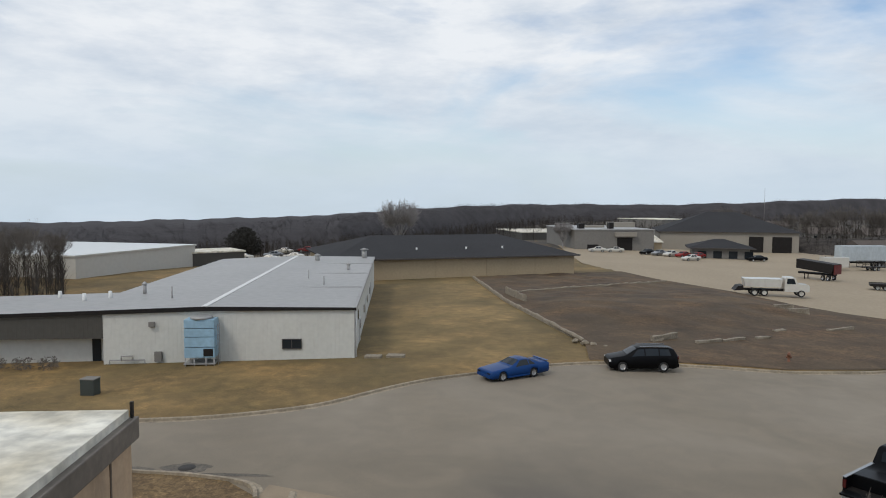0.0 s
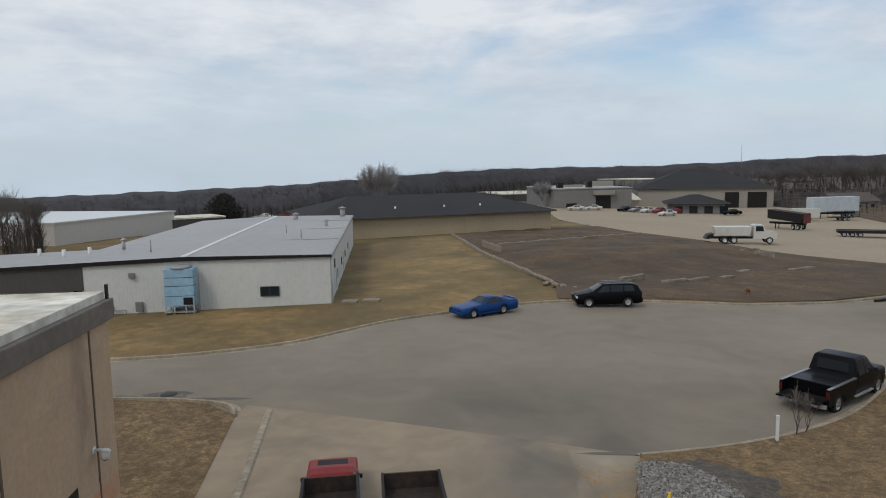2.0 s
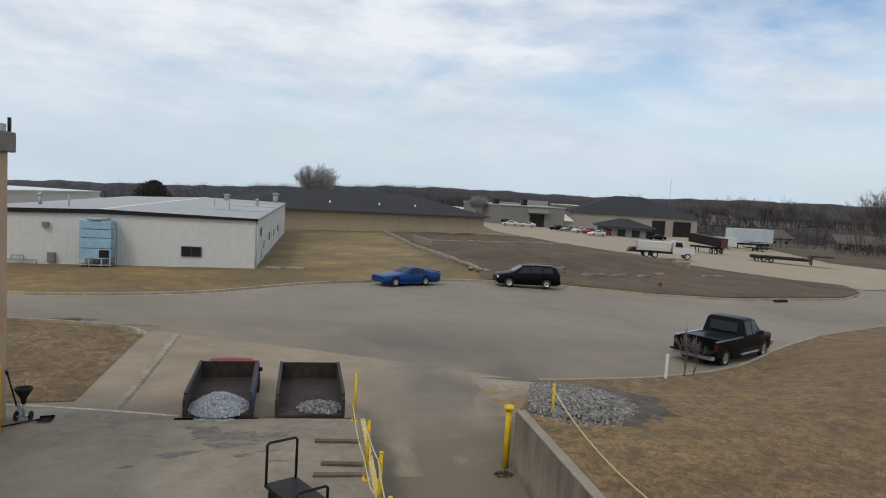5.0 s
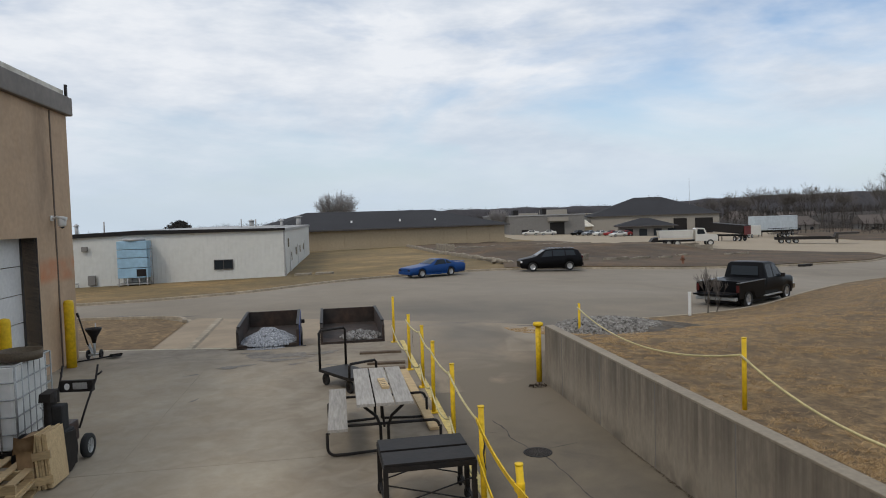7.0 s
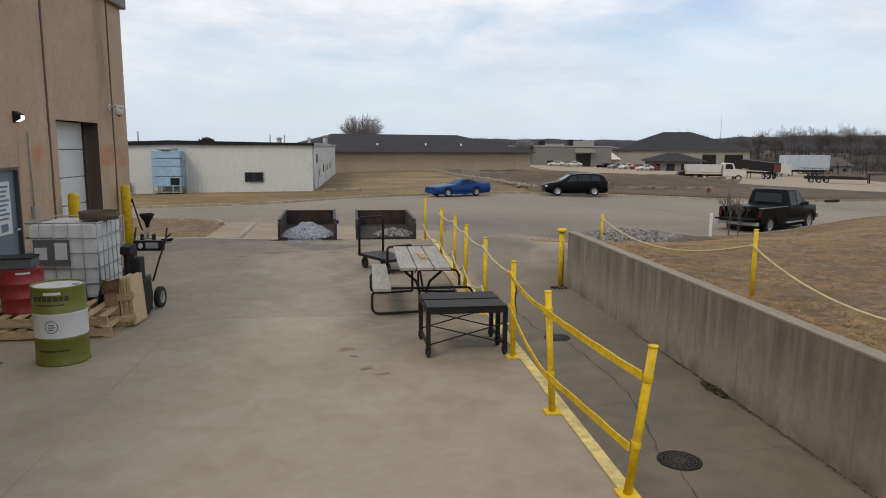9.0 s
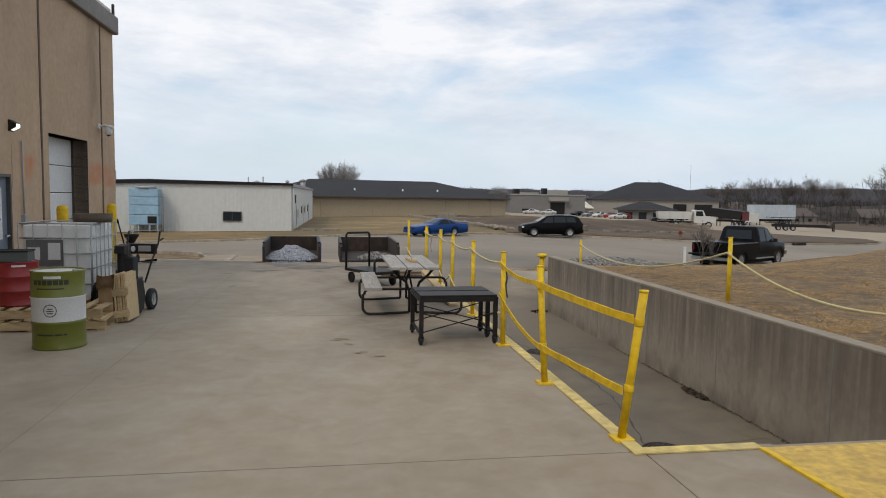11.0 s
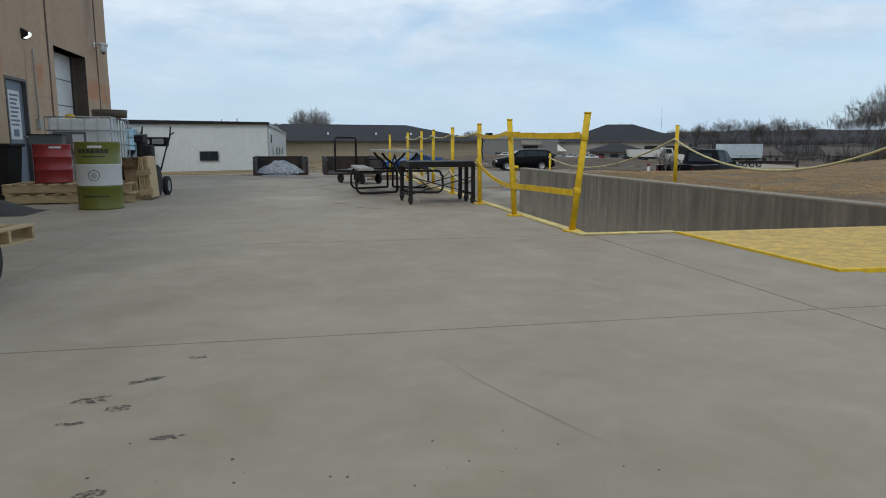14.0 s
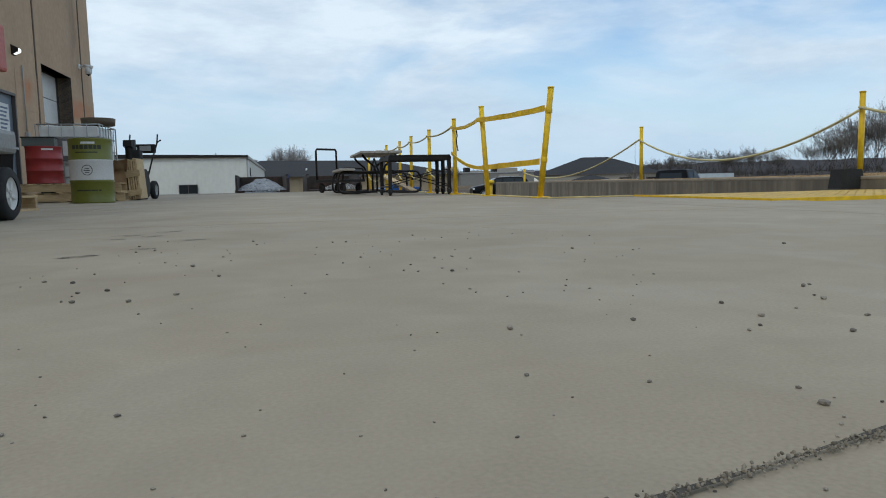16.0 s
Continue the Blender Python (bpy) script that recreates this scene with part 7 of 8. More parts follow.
for y in (0.95, 4.95):
    for x in (-0.68, 0.68):
        wheel(dt, (x, y, GZ + 0.33), 0.33, 0.2, "x")
bm = BM()
box(bm, -0.45, 0.45, 0.1, 5.6, -0.55, -0.1)
part("chassis", bm, M_BLACK, dt)
heap("salt_load", at(-0.69, 21.0, 0.055), 0.68, 0.78, 0.36, 5200, 0.036, M_SALT, "heap of pale grey crushed stone in the dump bed", "gravel load", 5)
heap("spilled_stone", at(-0.7, 20.28, 0.0), 0.45, 0.16, 0.03, 300, 0.02, M_SALT, "spilled pale stone on the yard edge", "gravel", 6)

tr = thing("dump_trailer", at(1.41, 20.45, 0.0, 0.8), "black rusty dump trailer backed to the yard edge", "dump trailer")
dump_box(tr, -0.74, 0.74, 0.0, 3.1, 0.04, 0.48, 0.4, rim=M_BLACK)
bm = BM()
box(bm, -0.4, 0.4, 0.0, 3.1, -0.5, -0.06)
tube(bm, [(-0.4, 3.1, -0.4), (0, 4.2, -0.45), (0.4, 3.1, -0.4)], 0.05)
part("chassis", bm, M_BLACK, tr)
for y in (0.9, 1.75):
    for x in (-0.66, 0.66):
        wheel(tr, (x, y, GZ + 0.33), 0.33, 0.2, "x")
bm = BM()
cyl(bm, (0, 4.1, GZ), (0, 4.1, -0.3), 0.04)
part("jack", bm, M_GALV, tr)
heap("rubble_load", at(1.65, 20.95, 0.055), 0.55, 0.45, 0.16, 700, 0.045, M_DARKLOAD, "dark rubble and slush left in the trailer", "rubble load", 7)

# stone heap at the end of the lawn
def stone_bed():
    rnd = random.Random(11)
    vs, fs = [], []
    tmpl = bmesh.new()
    bmesh.ops.create_icosphere(tmpl, subdivisions=1, radius=1.0)
    tv, tf = [v.co.copy() for v in tmpl.verts], [[v.index for v in f.verts] for f in tmpl.faces]
    tmpl.free()
    for i in range(13000):
        a, r = rnd.uniform(0, 6.283), math.sqrt(rnd.random()) * 1.0
        r *= 1 + 0.12 * math.sin(3 * a + 1)
        u, v = 9.0 + 2.1 * r * math.cos(a) + 0.3 * r * math.sin(a), 23.2 + 3.1 * r * math.sin(a)
        if u < 6.75 + 0.36 * max(0, v - 20.7):
            continue
        x, y = W(u, v)
        z = lawn_z(x, y) + 0.42 * max(0, 1 - r * r)
        s = rnd.choice((0.025, 0.035, 0.035, 0.045, 0.06, 0.075)) * rnd.uniform(0.8, 1.2) * (1.0 if r < 0.85 else 0.7)
        q = Euler((rnd.uniform(0, 6), rnd.uniform(0, 6), rnd.uniform(0, 6))).to_matrix()
        k = len(vs)
        vs += [tuple(Vector((x, y, z)) + q @ Vector((c.x * s, c.y * s * 0.75, c.z * s * 0.6)) * rnd.uniform(0.8, 1.15)) for c in tv]
        fs += [[k + j for j in f] for f in tf]
    me = bpy.data.meshes.new("stone_riprap")
    me.from_pydata(vs, [], fs)
    me.materials.append(M_STONE)
    tagged(new("stone_riprap", me), "bed of broken grey limestone at the lawn edge", "riprap", kind="stuff")


stone_bed()
M_DIRT = mat("dark_soil", (0.115, 0.093, 0.068), 0.95, var=0.4, grain=14, blotch=2.5, tint=(0.06, 0.05, 0.038), smear=0.25, smear_scale=3)
bm = BM()
ring = []
for i in range(120):
    t = 2 * math.pi * i / 120
    k = 1 + 0.07 * math.sin(3 * t) + 0.05 * math.sin(7 * t + 1) + 0.16 * noise.noise((3 * math.cos(t), 3 * math.sin(t), 4)) + 0.13 * noise.noise((9 * math.cos(t), 9 * math.sin(t), 8))
    ring.append((9.7 + 2.2 * k * math.cos(t), 23.5 + 2.9 * k * math.sin(t)))
vs = []
for f in (1.0, 0.75, 0.5, 0.25):
    row = []
    for u, v in ring:
        u2, v2 = 9.7 + (u - 9.7) * f, 23.5 + (v - 23.5) * f
        u2 = max(u2, 6.75 + 0.42 * max(0, v2 - 20.7))
        x, y = W(u2, v2)
        row.append(bm.verts.new((x, y, lawn_z(x, y) + 0.03 + 0.3 * (1 - f * f))))
    vs.append(row)
for A, B in zip(vs, vs[1:]):
    for i in range(120):
        bm.faces.new((A[i], A[(i + 1) % 120], B[(i + 1) % 120], B[i]))
bm.faces.new(vs[-1])
solid("soil_patch", bm, M_DIRT, "bare dark soil round the stones", "soil", kind="structure")

# earth bank between the lawn's edge and the lower drive
bm = BM()
A0, A1 = Vector(W(6.45, 20.5)), Vector((4.62, 28.1))


def bank_p(s, r):
    p = A0.lerp(A1, s)
    q = p + Vector((0.5, 0.1)) * (1 - 0.8 * s)
    z0, z1 = drive_z(p.x, p.y) - 0.12, min(lawn_z(q.x, q.y) + 0.03, drive_z(q.x, q.y) - 0.06 + 0.6 * (1 - s))
    p = p.lerp(q, r)
    return p.x, p.y, z0 * (1 - r) + z1 * r + 0.04 * noise.noise((p.x * 2, p.y * 2, 5))


sheet(bm, [i / 30 for i in range(31)], [i / 6 for i in range(7)], bank_p)
solid("earth_bank", bm, M_DIRT, "short earth bank between lawn and drive", "bank", kind="structure", fix=False)

# ---- trucks and trailers in the far lot ----
def far_pose(x, y, heading, dz=0.06):
    return Matrix.Translation((x, y, terrain(x, y) + dz)) @ Matrix.Rotation(radians(heading), 4, "Z")


wt = thing("dump_truck", far_pose(30.3, 103.35, -8) @ Matrix.Scale(0.93, 4), "white dump truck standing on the concrete lot", "dump truck")
bm = BM()
prism(bm, [(0.6, 1.35), (5.4, 1.35), (5.6, 2.5), (0.4, 2.5)], -1.2, 1.2)
part("dump_body", bm, M_CARWHITE, wt)
for x in (1.2, 2.2, 3.2, 4.2, 5.2):
    for sgn in (-1, 1):
        bm = BM()
        box(bm, x - 0.06, x + 0.06, sgn * 1.24 - 0.04, sgn * 1.24 + 0.04, 1.35, 2.5)
        part("rib", bm, M_CARWHITE, wt)
bm = BM()
prism(bm, [(5.9, 0.75), (9.1, 0.75), (9.2, 1.55), (9.0, 1.75), (7.6, 1.9), (7.25, 2.75), (6.05, 2.8), (5.9, 2.6)], -1.1, 1.1)
wcab = part("cab", bm, M_CARWHITE, wt)
for sgn in (-1, 1):
    bm = BM()
    prism(bm, [(6.15, 1.85), (7.35, 1.85), (7.1, 2.6), (6.2, 2.6)], sgn * 1.105, sgn * 1.115)
    part("side_window", bm, M_GLASS, wcab)
bm = BM()
quad(bm, (7.62, -0.95, 1.95), (7.62, 0.95, 1.95), (7.29, 0.85, 2.68), (7.29, -0.85, 2.68))
part("windscreen", bm, M_GLASS, wcab)
bm = BM()
box(bm, -0.3, 9.0, -0.45, 0.45, 0.7, 1.0)
part("chassis", bm, M_BLACK, wt)
bm = BM()
prism(bm, [(-0.9, 0.7), (0.3, 0.8), (0.35, 1.5), (-0.4, 1.35)], -1.2, 1.2)
part("spreader", bm, M_BLACK, wt, "black spreader box on the tail")
for x in (1.9, 3.2, 8.1):
    for y in (-0.98, 0.98):
        wheel(wt, (x, y, 0.5), 0.5, 0.32, "y", rim_m=M_CARWHITE)

ts = thing("end_dump_trailer", far_pose(50.97, 134.65, -50) @ Matrix.Diagonal((0.68, 1, 1, 1)), "black end-dump trailer with red tail lights on the lot", "dump trailer")
bm = BM()
prism(bm, [(0.0, 1.9), (9.0, 1.3), (9.6, 2.9), (0.0, 3.5)], -1.25, 1.25)
part("dump_body", bm, M_BLACK, ts)
bm = BM()
box(bm, 0.0, 9.2, -0.5, 0.5, 0.9, 1.25)
cyl(bm, (1.8, 0.6, 0.0), (1.8, 0.6, 1.2), 0.1)
cyl(bm, (1.8, -0.6, 0.0), (1.8, -0.6, 1.2), 0.1)
part("chassis", bm, M_BLACK, ts)
bm = BM()
box(bm, 9.5, 9.7, -1.2, 1.2, 1.2, 2.8)
part("tailgate", bm, mat("dark_red_tailgate", (0.13, 0.015, 0.015), 0.5), ts, "dark red tailgate")
for x in (6.8, 8.1):
    for y in (-1, 1):
        wheel(ts, (x, y, 0.5), 0.5, 0.4, "y", rim_m=M_CHROME)

fb = thing("lowboy_trailer", far_pose(54.8, 118.5, -22), "empty flatbed equipment trailer with a raised gooseneck", "flatbed trailer")
bm = BM()
prism(bm, [(0.0, 0.62), (8.7, 0.62), (9.1, 0.7), (9.3, 1.35), (12.2, 1.45), (12.2, 1.72), (9.0, 1.66), (8.75, 0.95), (0.0, 0.95)], -1.25, 1.25)
part("deck", bm, mat("trailer_deck_wood", (0.05, 0.042, 0.036), 0.9, var=0.25), fb)
bm = BM()
box(bm, 0.0, 8.4, -1.32, -1.26, 0.7, 1.04)
box(bm, 0.0, 8.4, 1.26, 1.32, 0.7, 1.04)
part("side_rail", bm, M_BLACK, fb)
for x in (1.0, 2.1, 3.2):
    for y in (-1.05, 1.05):
        wheel(fb, (x, y, 0.4), 0.4, 0.3, "y", rim_m=M_GALV)
bm = BM()
cyl(bm, (9.2, -0.9, 0.0), (9.2, -0.9, 1.2), 0.09)
cyl(bm, (9.2, 0.9, 0.0), (9.2, 0.9, 1.2), 0.09)
part("landing_leg", bm, M_BLACK, fb)

bt = thing("box_trailer", far_pose(71.9, 166.0, 10) @ Matrix.Diagonal((0.74, 1.0, 1.2, 1)), "long white box trailer parked behind the lot", "box trailer")
bm = BM()
box(bm, 0, 15.0, -1.3, 1.3, 1.2, 4.0, bev=0.05)
part("box", bm, mat("bluish_white_trailer_sheet", (0.46, 0.51, 0.54), 0.5, var=0.12, grain=1.5, blotch=0.4), bt)
bm = BM()
box(bm, 15.01, 15.1, -1.2, 1.2, 1.3, 3.9)
part("rear_doors", bm, M_GREYBLOCK, bt)
for x in (12.0, 13.3):
    for y in (-1.1, 1.1):
        wheel(bt, (x, y, 0.5), 0.5, 0.3, "y")
bm = BM()
box(bm, 0.5, 14.5, -0.5, 0.5, 0.8, 1.19)
cyl(bm, (3, 0.6, 0), (3, 0.6, 1.0), 0.12)
cyl(bm, (3, -0.6, 0), (3, -0.6, 1.0), 0.12)
part("chassis", bm, M_BLACK, bt)
sm = thing("enclosed_trailer", far_pose(64.6, 157.0, 5) @ Matrix.Diagonal((0.78, 1, 1, 1)), "small white enclosed cargo trailer", "cargo trailer")
bm = BM()
box(bm, 0, 6.5, -1.1, 1.1, 0.6, 2.7, bev=0.06)
part("box", bm, M_CARWHITE, sm)
for x in (2.8, 3.8):
    for y in (-1.12, 1.12):
        wheel(sm, (x, y, 0.36), 0.36, 0.24, "y")
ut = thing("utility_trailer", far_pose(72.6, 158.0, 8) @ Matrix.Diagonal((0.85, 1, 1, 1)), "open utility trailer with steel side rails", "utility trailer")
bm = BM()
box(bm, 0, 7.0, -1.0, 1.0, 0.7, 0.85)
part("deck", bm, M_BLACK, ut)
for z in (1.4, 2.0):
    for y in (-1, 1):
        bm = BM()
        cyl(bm, (0, y, z), (7, y, z), 0.05, seg=6)
        part("rail", bm, M_BLACK, ut)
for x in (0, 2.3, 4.6, 7.0):
    for y in (-1, 1):
        bm = BM()
        cyl(bm, (x, y, 0.8), (x, y, 2.0), 0.05, seg=6)
        part("upright", bm, M_BLACK, ut)
for x in (3.0, 4.0):
    for y in (-1.05, 1.05):
        wheel(ut, (x, y, 0.38), 0.38, 0.25, "y")

SEDAN = [(0.0, 0.72, 0.34, 0.62, 0.68, 0.6), (0.15, 0.84, 0.24, 0.7, 0.78, 0.7), (1.05, 0.88, 0.22, 0.86, 0.92, 0.74), (1.3, 0.88, 0.22, 0.88, 0.98, 0.72), (2.0, 0.88, 0.22, 0.9, 1.4, 0.58), (3.1, 0.88, 0.22, 0.92, 1.42, 0.58), (3.8, 0.88, 0.24, 0.94, 1.05, 0.7), (4.4, 0.84, 0.28, 0.9, 0.98, 0.7), (4.55, 0.78, 0.36, 0.84, 0.88, 0.66)]


def sedan(x, y, heading, paint, label):
    return car("parked_car", far_pose(x, y, heading), SEDAN, paint, label, (0.9, 3.6), 0.32, [(1.62, 2.5, 0.1, 0.86, 0.35, 0.0), (2.58, 3.3, 0.1, 0.86, 0.0, -0.2)], (1.35, 1.95, 0.92), (3.2, 3.75, 0.9), 0.76, group="cars parked in the lot")


for x, y, h, p, w in ((33, 186, 40, M_CARBLACK, "black"), (35.5, 184, 40, M_CARGREY, "grey"), (38, 182, 40, M_CARWHITE, "white"), (40.5, 180, 40, M_CARRED, "red"), (43.5, 178, 40, M_CARRED, "dark red"), (39, 168.5, 25, M_CARWHITE, "white"), (56, 176, 10, M_CARBLACK, "black"), (20, 190, 0, M_CARWHITE, "white"), (25, 192, 5, M_CARWHITE, "white")):
    sedan(x, y, h, p, "small %s car parked in the far lot" % w)

# ---- the far side: field, lot, low walls ----
LEFT_B = [(58, 4.6), (62.6, 4.9), (85.5, -1.3), (113, -6.6), (122, -8)]
RIGHT_B = [(74, 46.0), (77.5, 46.3), (79.5, 41.5), (86, 36), (91.5, 33.4), (104.5, 30), (119.5, 22.5), (131, 19)]


def field_p(s, r):
    yl, yr = 57.5 + 55 * r, 75 + 56 * r
    L = Vector((lerp_curve(LEFT_B, yl), yl))
    R = Vector((lerp_curve(RIGHT_B, yr), yr))
    p = L.lerp(R, s)
    bx = 4.6 + 41.4 * s
    B = Vector((bx, lerp_curve(FAR_KERB, bx) + 0.5))
    p0 = Vector((lerp_curve(LEFT_B, 57.5), 57.5)).lerp(Vector((46.0, 75.0)), s)
    p += (B - p0) * (1 - r) ** 3
    ins = min(1.0, s * 5, (1 - s) * 5)
    rise = 0.75 * smooth01((r - 0.17) / 0.16) * smooth01((0.62 - r) / 0.24) * smooth01(ins)
    rough = 0.05 + 0.2 * smooth01((r - 0.16) / 0.1)
    return p.x, p.y, terrain(p.x, p.y) + 0.27 + rise + rough * noise.noise((p.x * 0.3, p.y * 0.3, 1)) * (r > 0.02) * ins - 0.06 * (r < 0.02)


bm = BM()
sheet(bm, [i / 90 for i in range(91)], [i / 90 for i in range(91)], field_p)
solid("weed_field", bm, M_FIELD, "rough field of brown winter weeds", "field", kind="structure", fix=False)
bm = BM()
sheet(bm, [77, 78, 79, 80, 82, 84, 86, 89, 92, 96, 100, 104, 110, 116, 122, 128, 137, 150, 165, 180, 200, 220, 240], [i / 14 for i in range(15)], lambda y, s: (lambda x: (x, y, terrain(x, y) + 0.07))(lerp_curve(LOT_L, y) * (1 - s) + lerp_curve(LOT_R, y) * s))
solid("concrete_lot", bm, M_LOT, "pale concrete truck lot", "lot", kind="structure", fix=False)
M_PALEBLOCK = mat("pale_concrete_block", (0.29, 0.25, 0.19), 0.9, var=0.3, grain=6, blotch=1.0, tint=(0.17, 0.14, 0.1))


def low_wall(pts, h, w, label):
    bm = BM()
    strip(bm, dense(pts, 0.8), [(-w / 2, -0.3), (-w * 0.42, h * 0.8), (-w * 0.2, h), (w * 0.3, h * 0.95), (w / 2, h * 0.6), (w / 2, -0.3)], lambda x, y: terrain(x, y) + 0.2 + 0.16 * noise.noise((x * 0.9, y * 0.9, 4)))
    return solid("low_wall", bm, M_PALEBLOCK, label, "low wall", kind="structure")


low_wall([(4.9, 62.6), (-1.3, 85.5), (-6.6, 113)], 0.3, 0.3, "pale low concrete border wall of the field")
low_wall([(-1.4, 93), (6, 100), (23.3, 115.5)], 0.24, 0.4, "pale low concrete wall across the field")
low_wall([(-1.4, 93), (0.8, 85)], 0.9, 0.3, "pale low concrete wall across the field")
for (x0, y0), (x1, y1), h in (((10.6, 63.9), (12.9, 65.9), 0.4), ((14.1, 63.8), (16.4, 65.2), 0.2), ((16.5, 65.2), (18.7, 66.7), 0.16), ((20.0, 67.3), (21.3, 68.0), 0.16), ((23.1, 71.6), (24.3, 72.5), 0.14), ((28.0, 84.9), (30.2, 85.6), 0.5), ((28.9, 83.4), (31.2, 83.9), 0.34), ((28.7, 73.6), (31.7, 75.4), 0.16)):
    m, L = rect_frame((x0, y0), (x1, y1))
    m = m.copy()
    m.translation.z = terrain(x0, y0) + (0.6 if y0 > 80 else 0.24)
    th = thing("concrete_block", m, "broken pale concrete slab lying in the weeds", "concrete slab", "slabs in the field")
    bm = BM()
    box(bm, 0, L, -0.2, 0.2, -0.5, h)
    bmesh.ops.subdivide_edges(bm, edges=bm.edges[:], cuts=3, use_grid_fill=True)
    for v in bm.verts:
        v.co += Vector((0.16 * noise.noise((v.co.x * 1.7, v.co.y * 3, x0)), 0.14 * noise.noise((v.co.x * 1.3, y0, v.co.z * 2)), 0.09 * noise.noise((v.co.x * 1.5 + y0, v.co.y, 3))))
    part("slab", bm, M_PALEBLOCK, th)


def boulder(x, y, s, z=None):
    rnd = random.Random(int(x * 97 + y))
    bm = BM()
    bmesh.ops.create_icosphere(bm, subdivisions=2, radius=s)
    for v in bm.verts:
        v.co *= 0.8 + 0.35 * noise.noise(v.co * (1.2 / s) + Vector((x, y, 0)))+ 0.1 * rnd.random()
        v.co.z *= 0.7
    solid("boulder", bm, M_PALEBLOCK, "pale limestone boulder in the grass", "boulder", "boulders", m=pose(x, y, terrain(x, y) + 0.2 + 0.25 * s))


for x, y, s in ((4.9, 61.6, 0.42), (5.5, 61.2, 0.36), (4.2, 62.4, 0.33), (6.4, 60.9, 0.2)):
    boulder(x, y, s)

# hydrant, kerb inlet, marker post, manhole
hyd = thing("fire_hydrant", Matrix.Translation((19.1, 58.3, terrain(19.1, 58.3) + 0.15)), "faded orange fire hydrant in the verge", "hydrant")
M_HYD = mat("hydrant_orange", (0.2, 0.085, 0.045), 0.6, var=0.2)
bm = BM()
lathe(bm, [(0.16, 0.0), (0.16, 0.06), (0.1, 0.08), (0.1, 0.55), (0.14, 0.57), (0.14, 0.62), (0.09, 0.74), (0.03, 0.82)], 16)
part("barrel", bm, M_HYD, hyd)
for a in (0, 90, 180):
    bm = BM()
    c, s = math.cos(radians(a)), math.sin(radians(a))
    cyl(bm, (0.08 * c, 0.08 * s, 0.45), (0.2 * c, 0.2 * s, 0.45), 0.06)
    part("nozzle", bm, M_HYD, hyd)
inl = thing("kerb_inlet", Matrix.Translation((28.9, 58.35, terrain(28.9, 58.35) + 0.03)) @ Matrix.Rotation(radians(28), 4, "Z"), "dark storm drain inlet in the kerb", "drain inlet")
# solid black box; the shade inside the inlet is its colour
bm = BM()
box(bm, -0.75, 0.75, -0.12, 0.12, 0.0, 0.19)
part("opening", bm, M_BLACK, inl)
mp = thing("marker_post", Matrix.Translation((9.6, 29.5, terrain(9.6, 29.5) + 0.1)), "white plastic utility marker post by the kerb", "marker post")
bm = BM()
box(bm, -0.047, 0.047, -0.045, 0.045, 0.0, 0.9, bev=0.01)
part("post", bm, M_WHITE, mp)
bm = BM()
box(bm, -0.055, 0.055, -0.052, 0.052, 0.902, 0.96, bev=0.01)
part("cap", bm, M_WHITE, mp)
mh = thing("manhole_cover", Matrix.Translation((-14.7, 34.35, terrain(-14.7, 34.35) + 0.032)), "round iron manhole cover in a patched street", "manhole cover")
bm = BM()
lathe(bm, [(0.36, 0.0), (0.36, 0.006), (0.02, 0.008)], 28)
part("lid", bm, mat("dark_iron", (0.06, 0.055, 0.05), 0.7, 0.4, var=0.2), mh)
M_PATCH = mat("dark_asphalt_patch", (0.105, 0.092, 0.076), 0.92, var=0.3, grain=9, blotch=2.0, tint=(0.17, 0.15, 0.12))
for cx, cy, ra, rb, sd in ((-14.75, 34.3, 1.0, 0.62, 1), (-16.9, 34.0, 0.9, 0.3, 2), (-12.4, 33.75, 1.5, 0.17, 3)):
    rnd = random.Random(sd)
    ph = [rnd.uniform(0, 6.28) for _ in range(3)]
    bm = BM()
    ring = []
    for i in range(30):
        t = 2 * math.pi * i / 30
        k = 1 + 0.1 * math.sin(2 * t + ph[0]) + 0.09 * math.sin(5 * t + ph[1]) + 0.06 * math.sin(9 * t + ph[2])
        x, y = cx + ra * k * math.cos(t), cy + rb * k * math.sin(t)
        ring.append(bm.verts.new((x, y, terrain(x, y) + 0.027)))
    bm.faces.new(ring)
    solid("street_patch", bm, M_PATCH, "worn dark asphalt patch by the manhole", "road patch", kind="structure", fix=False)
padbox = thing("utility_box", Matrix.Translation((-25.6, 44.6, terrain(-25.6, 44.6) + 0.12)), "dark green utility cabinet on the verge", "utility box")
bm = BM()
box(bm, -0.42, 0.42, -0.35, 0.35, 0.0, 0.95, bev=0.03)
part("cabinet", bm, mat("dark_green_box", (0.045, 0.055, 0.05), 0.6), padbox)
bm = BM()
box(bm, -0.45, 0.45, -0.38, 0.38, 0.95, 1.01, bev=0.02)
part("lid", bm, M_GREYBLOCK, padbox)
for k, (x, y, L) in enumerate(((-10.9, 55.4, 1.2), (-9.3, 55.7, 1.3))):
    st = thing("concrete_pad", Matrix.Translation((x, y, terrain(x, y) + 0.1)), "low weathered concrete pad beside the warehouse", "concrete pad", "pads by the warehouse")
    bm = BM()
    box(bm, -L / 2, L / 2, -0.4, 0.4, -0.1, 0.16, bev=0.03)
    part("slab", bm, M_PALEBLOCK, st)

# ---- trees ----
M_BARK = mat("grey_bark", (0.10, 0.085, 0.07), 0.95, var=0.25, grain=8, blotch=2)
M_TWIGS = mat("winter_twigs", (0.14, 0.122, 0.107), 0.95, var=0.2, grain=3, blotch=0.5, bump=0)
M_EVER = mat("dark_evergreen", (0.03, 0.028, 0.023), 0.9, var=0.3, grain=3, blotch=0.6)


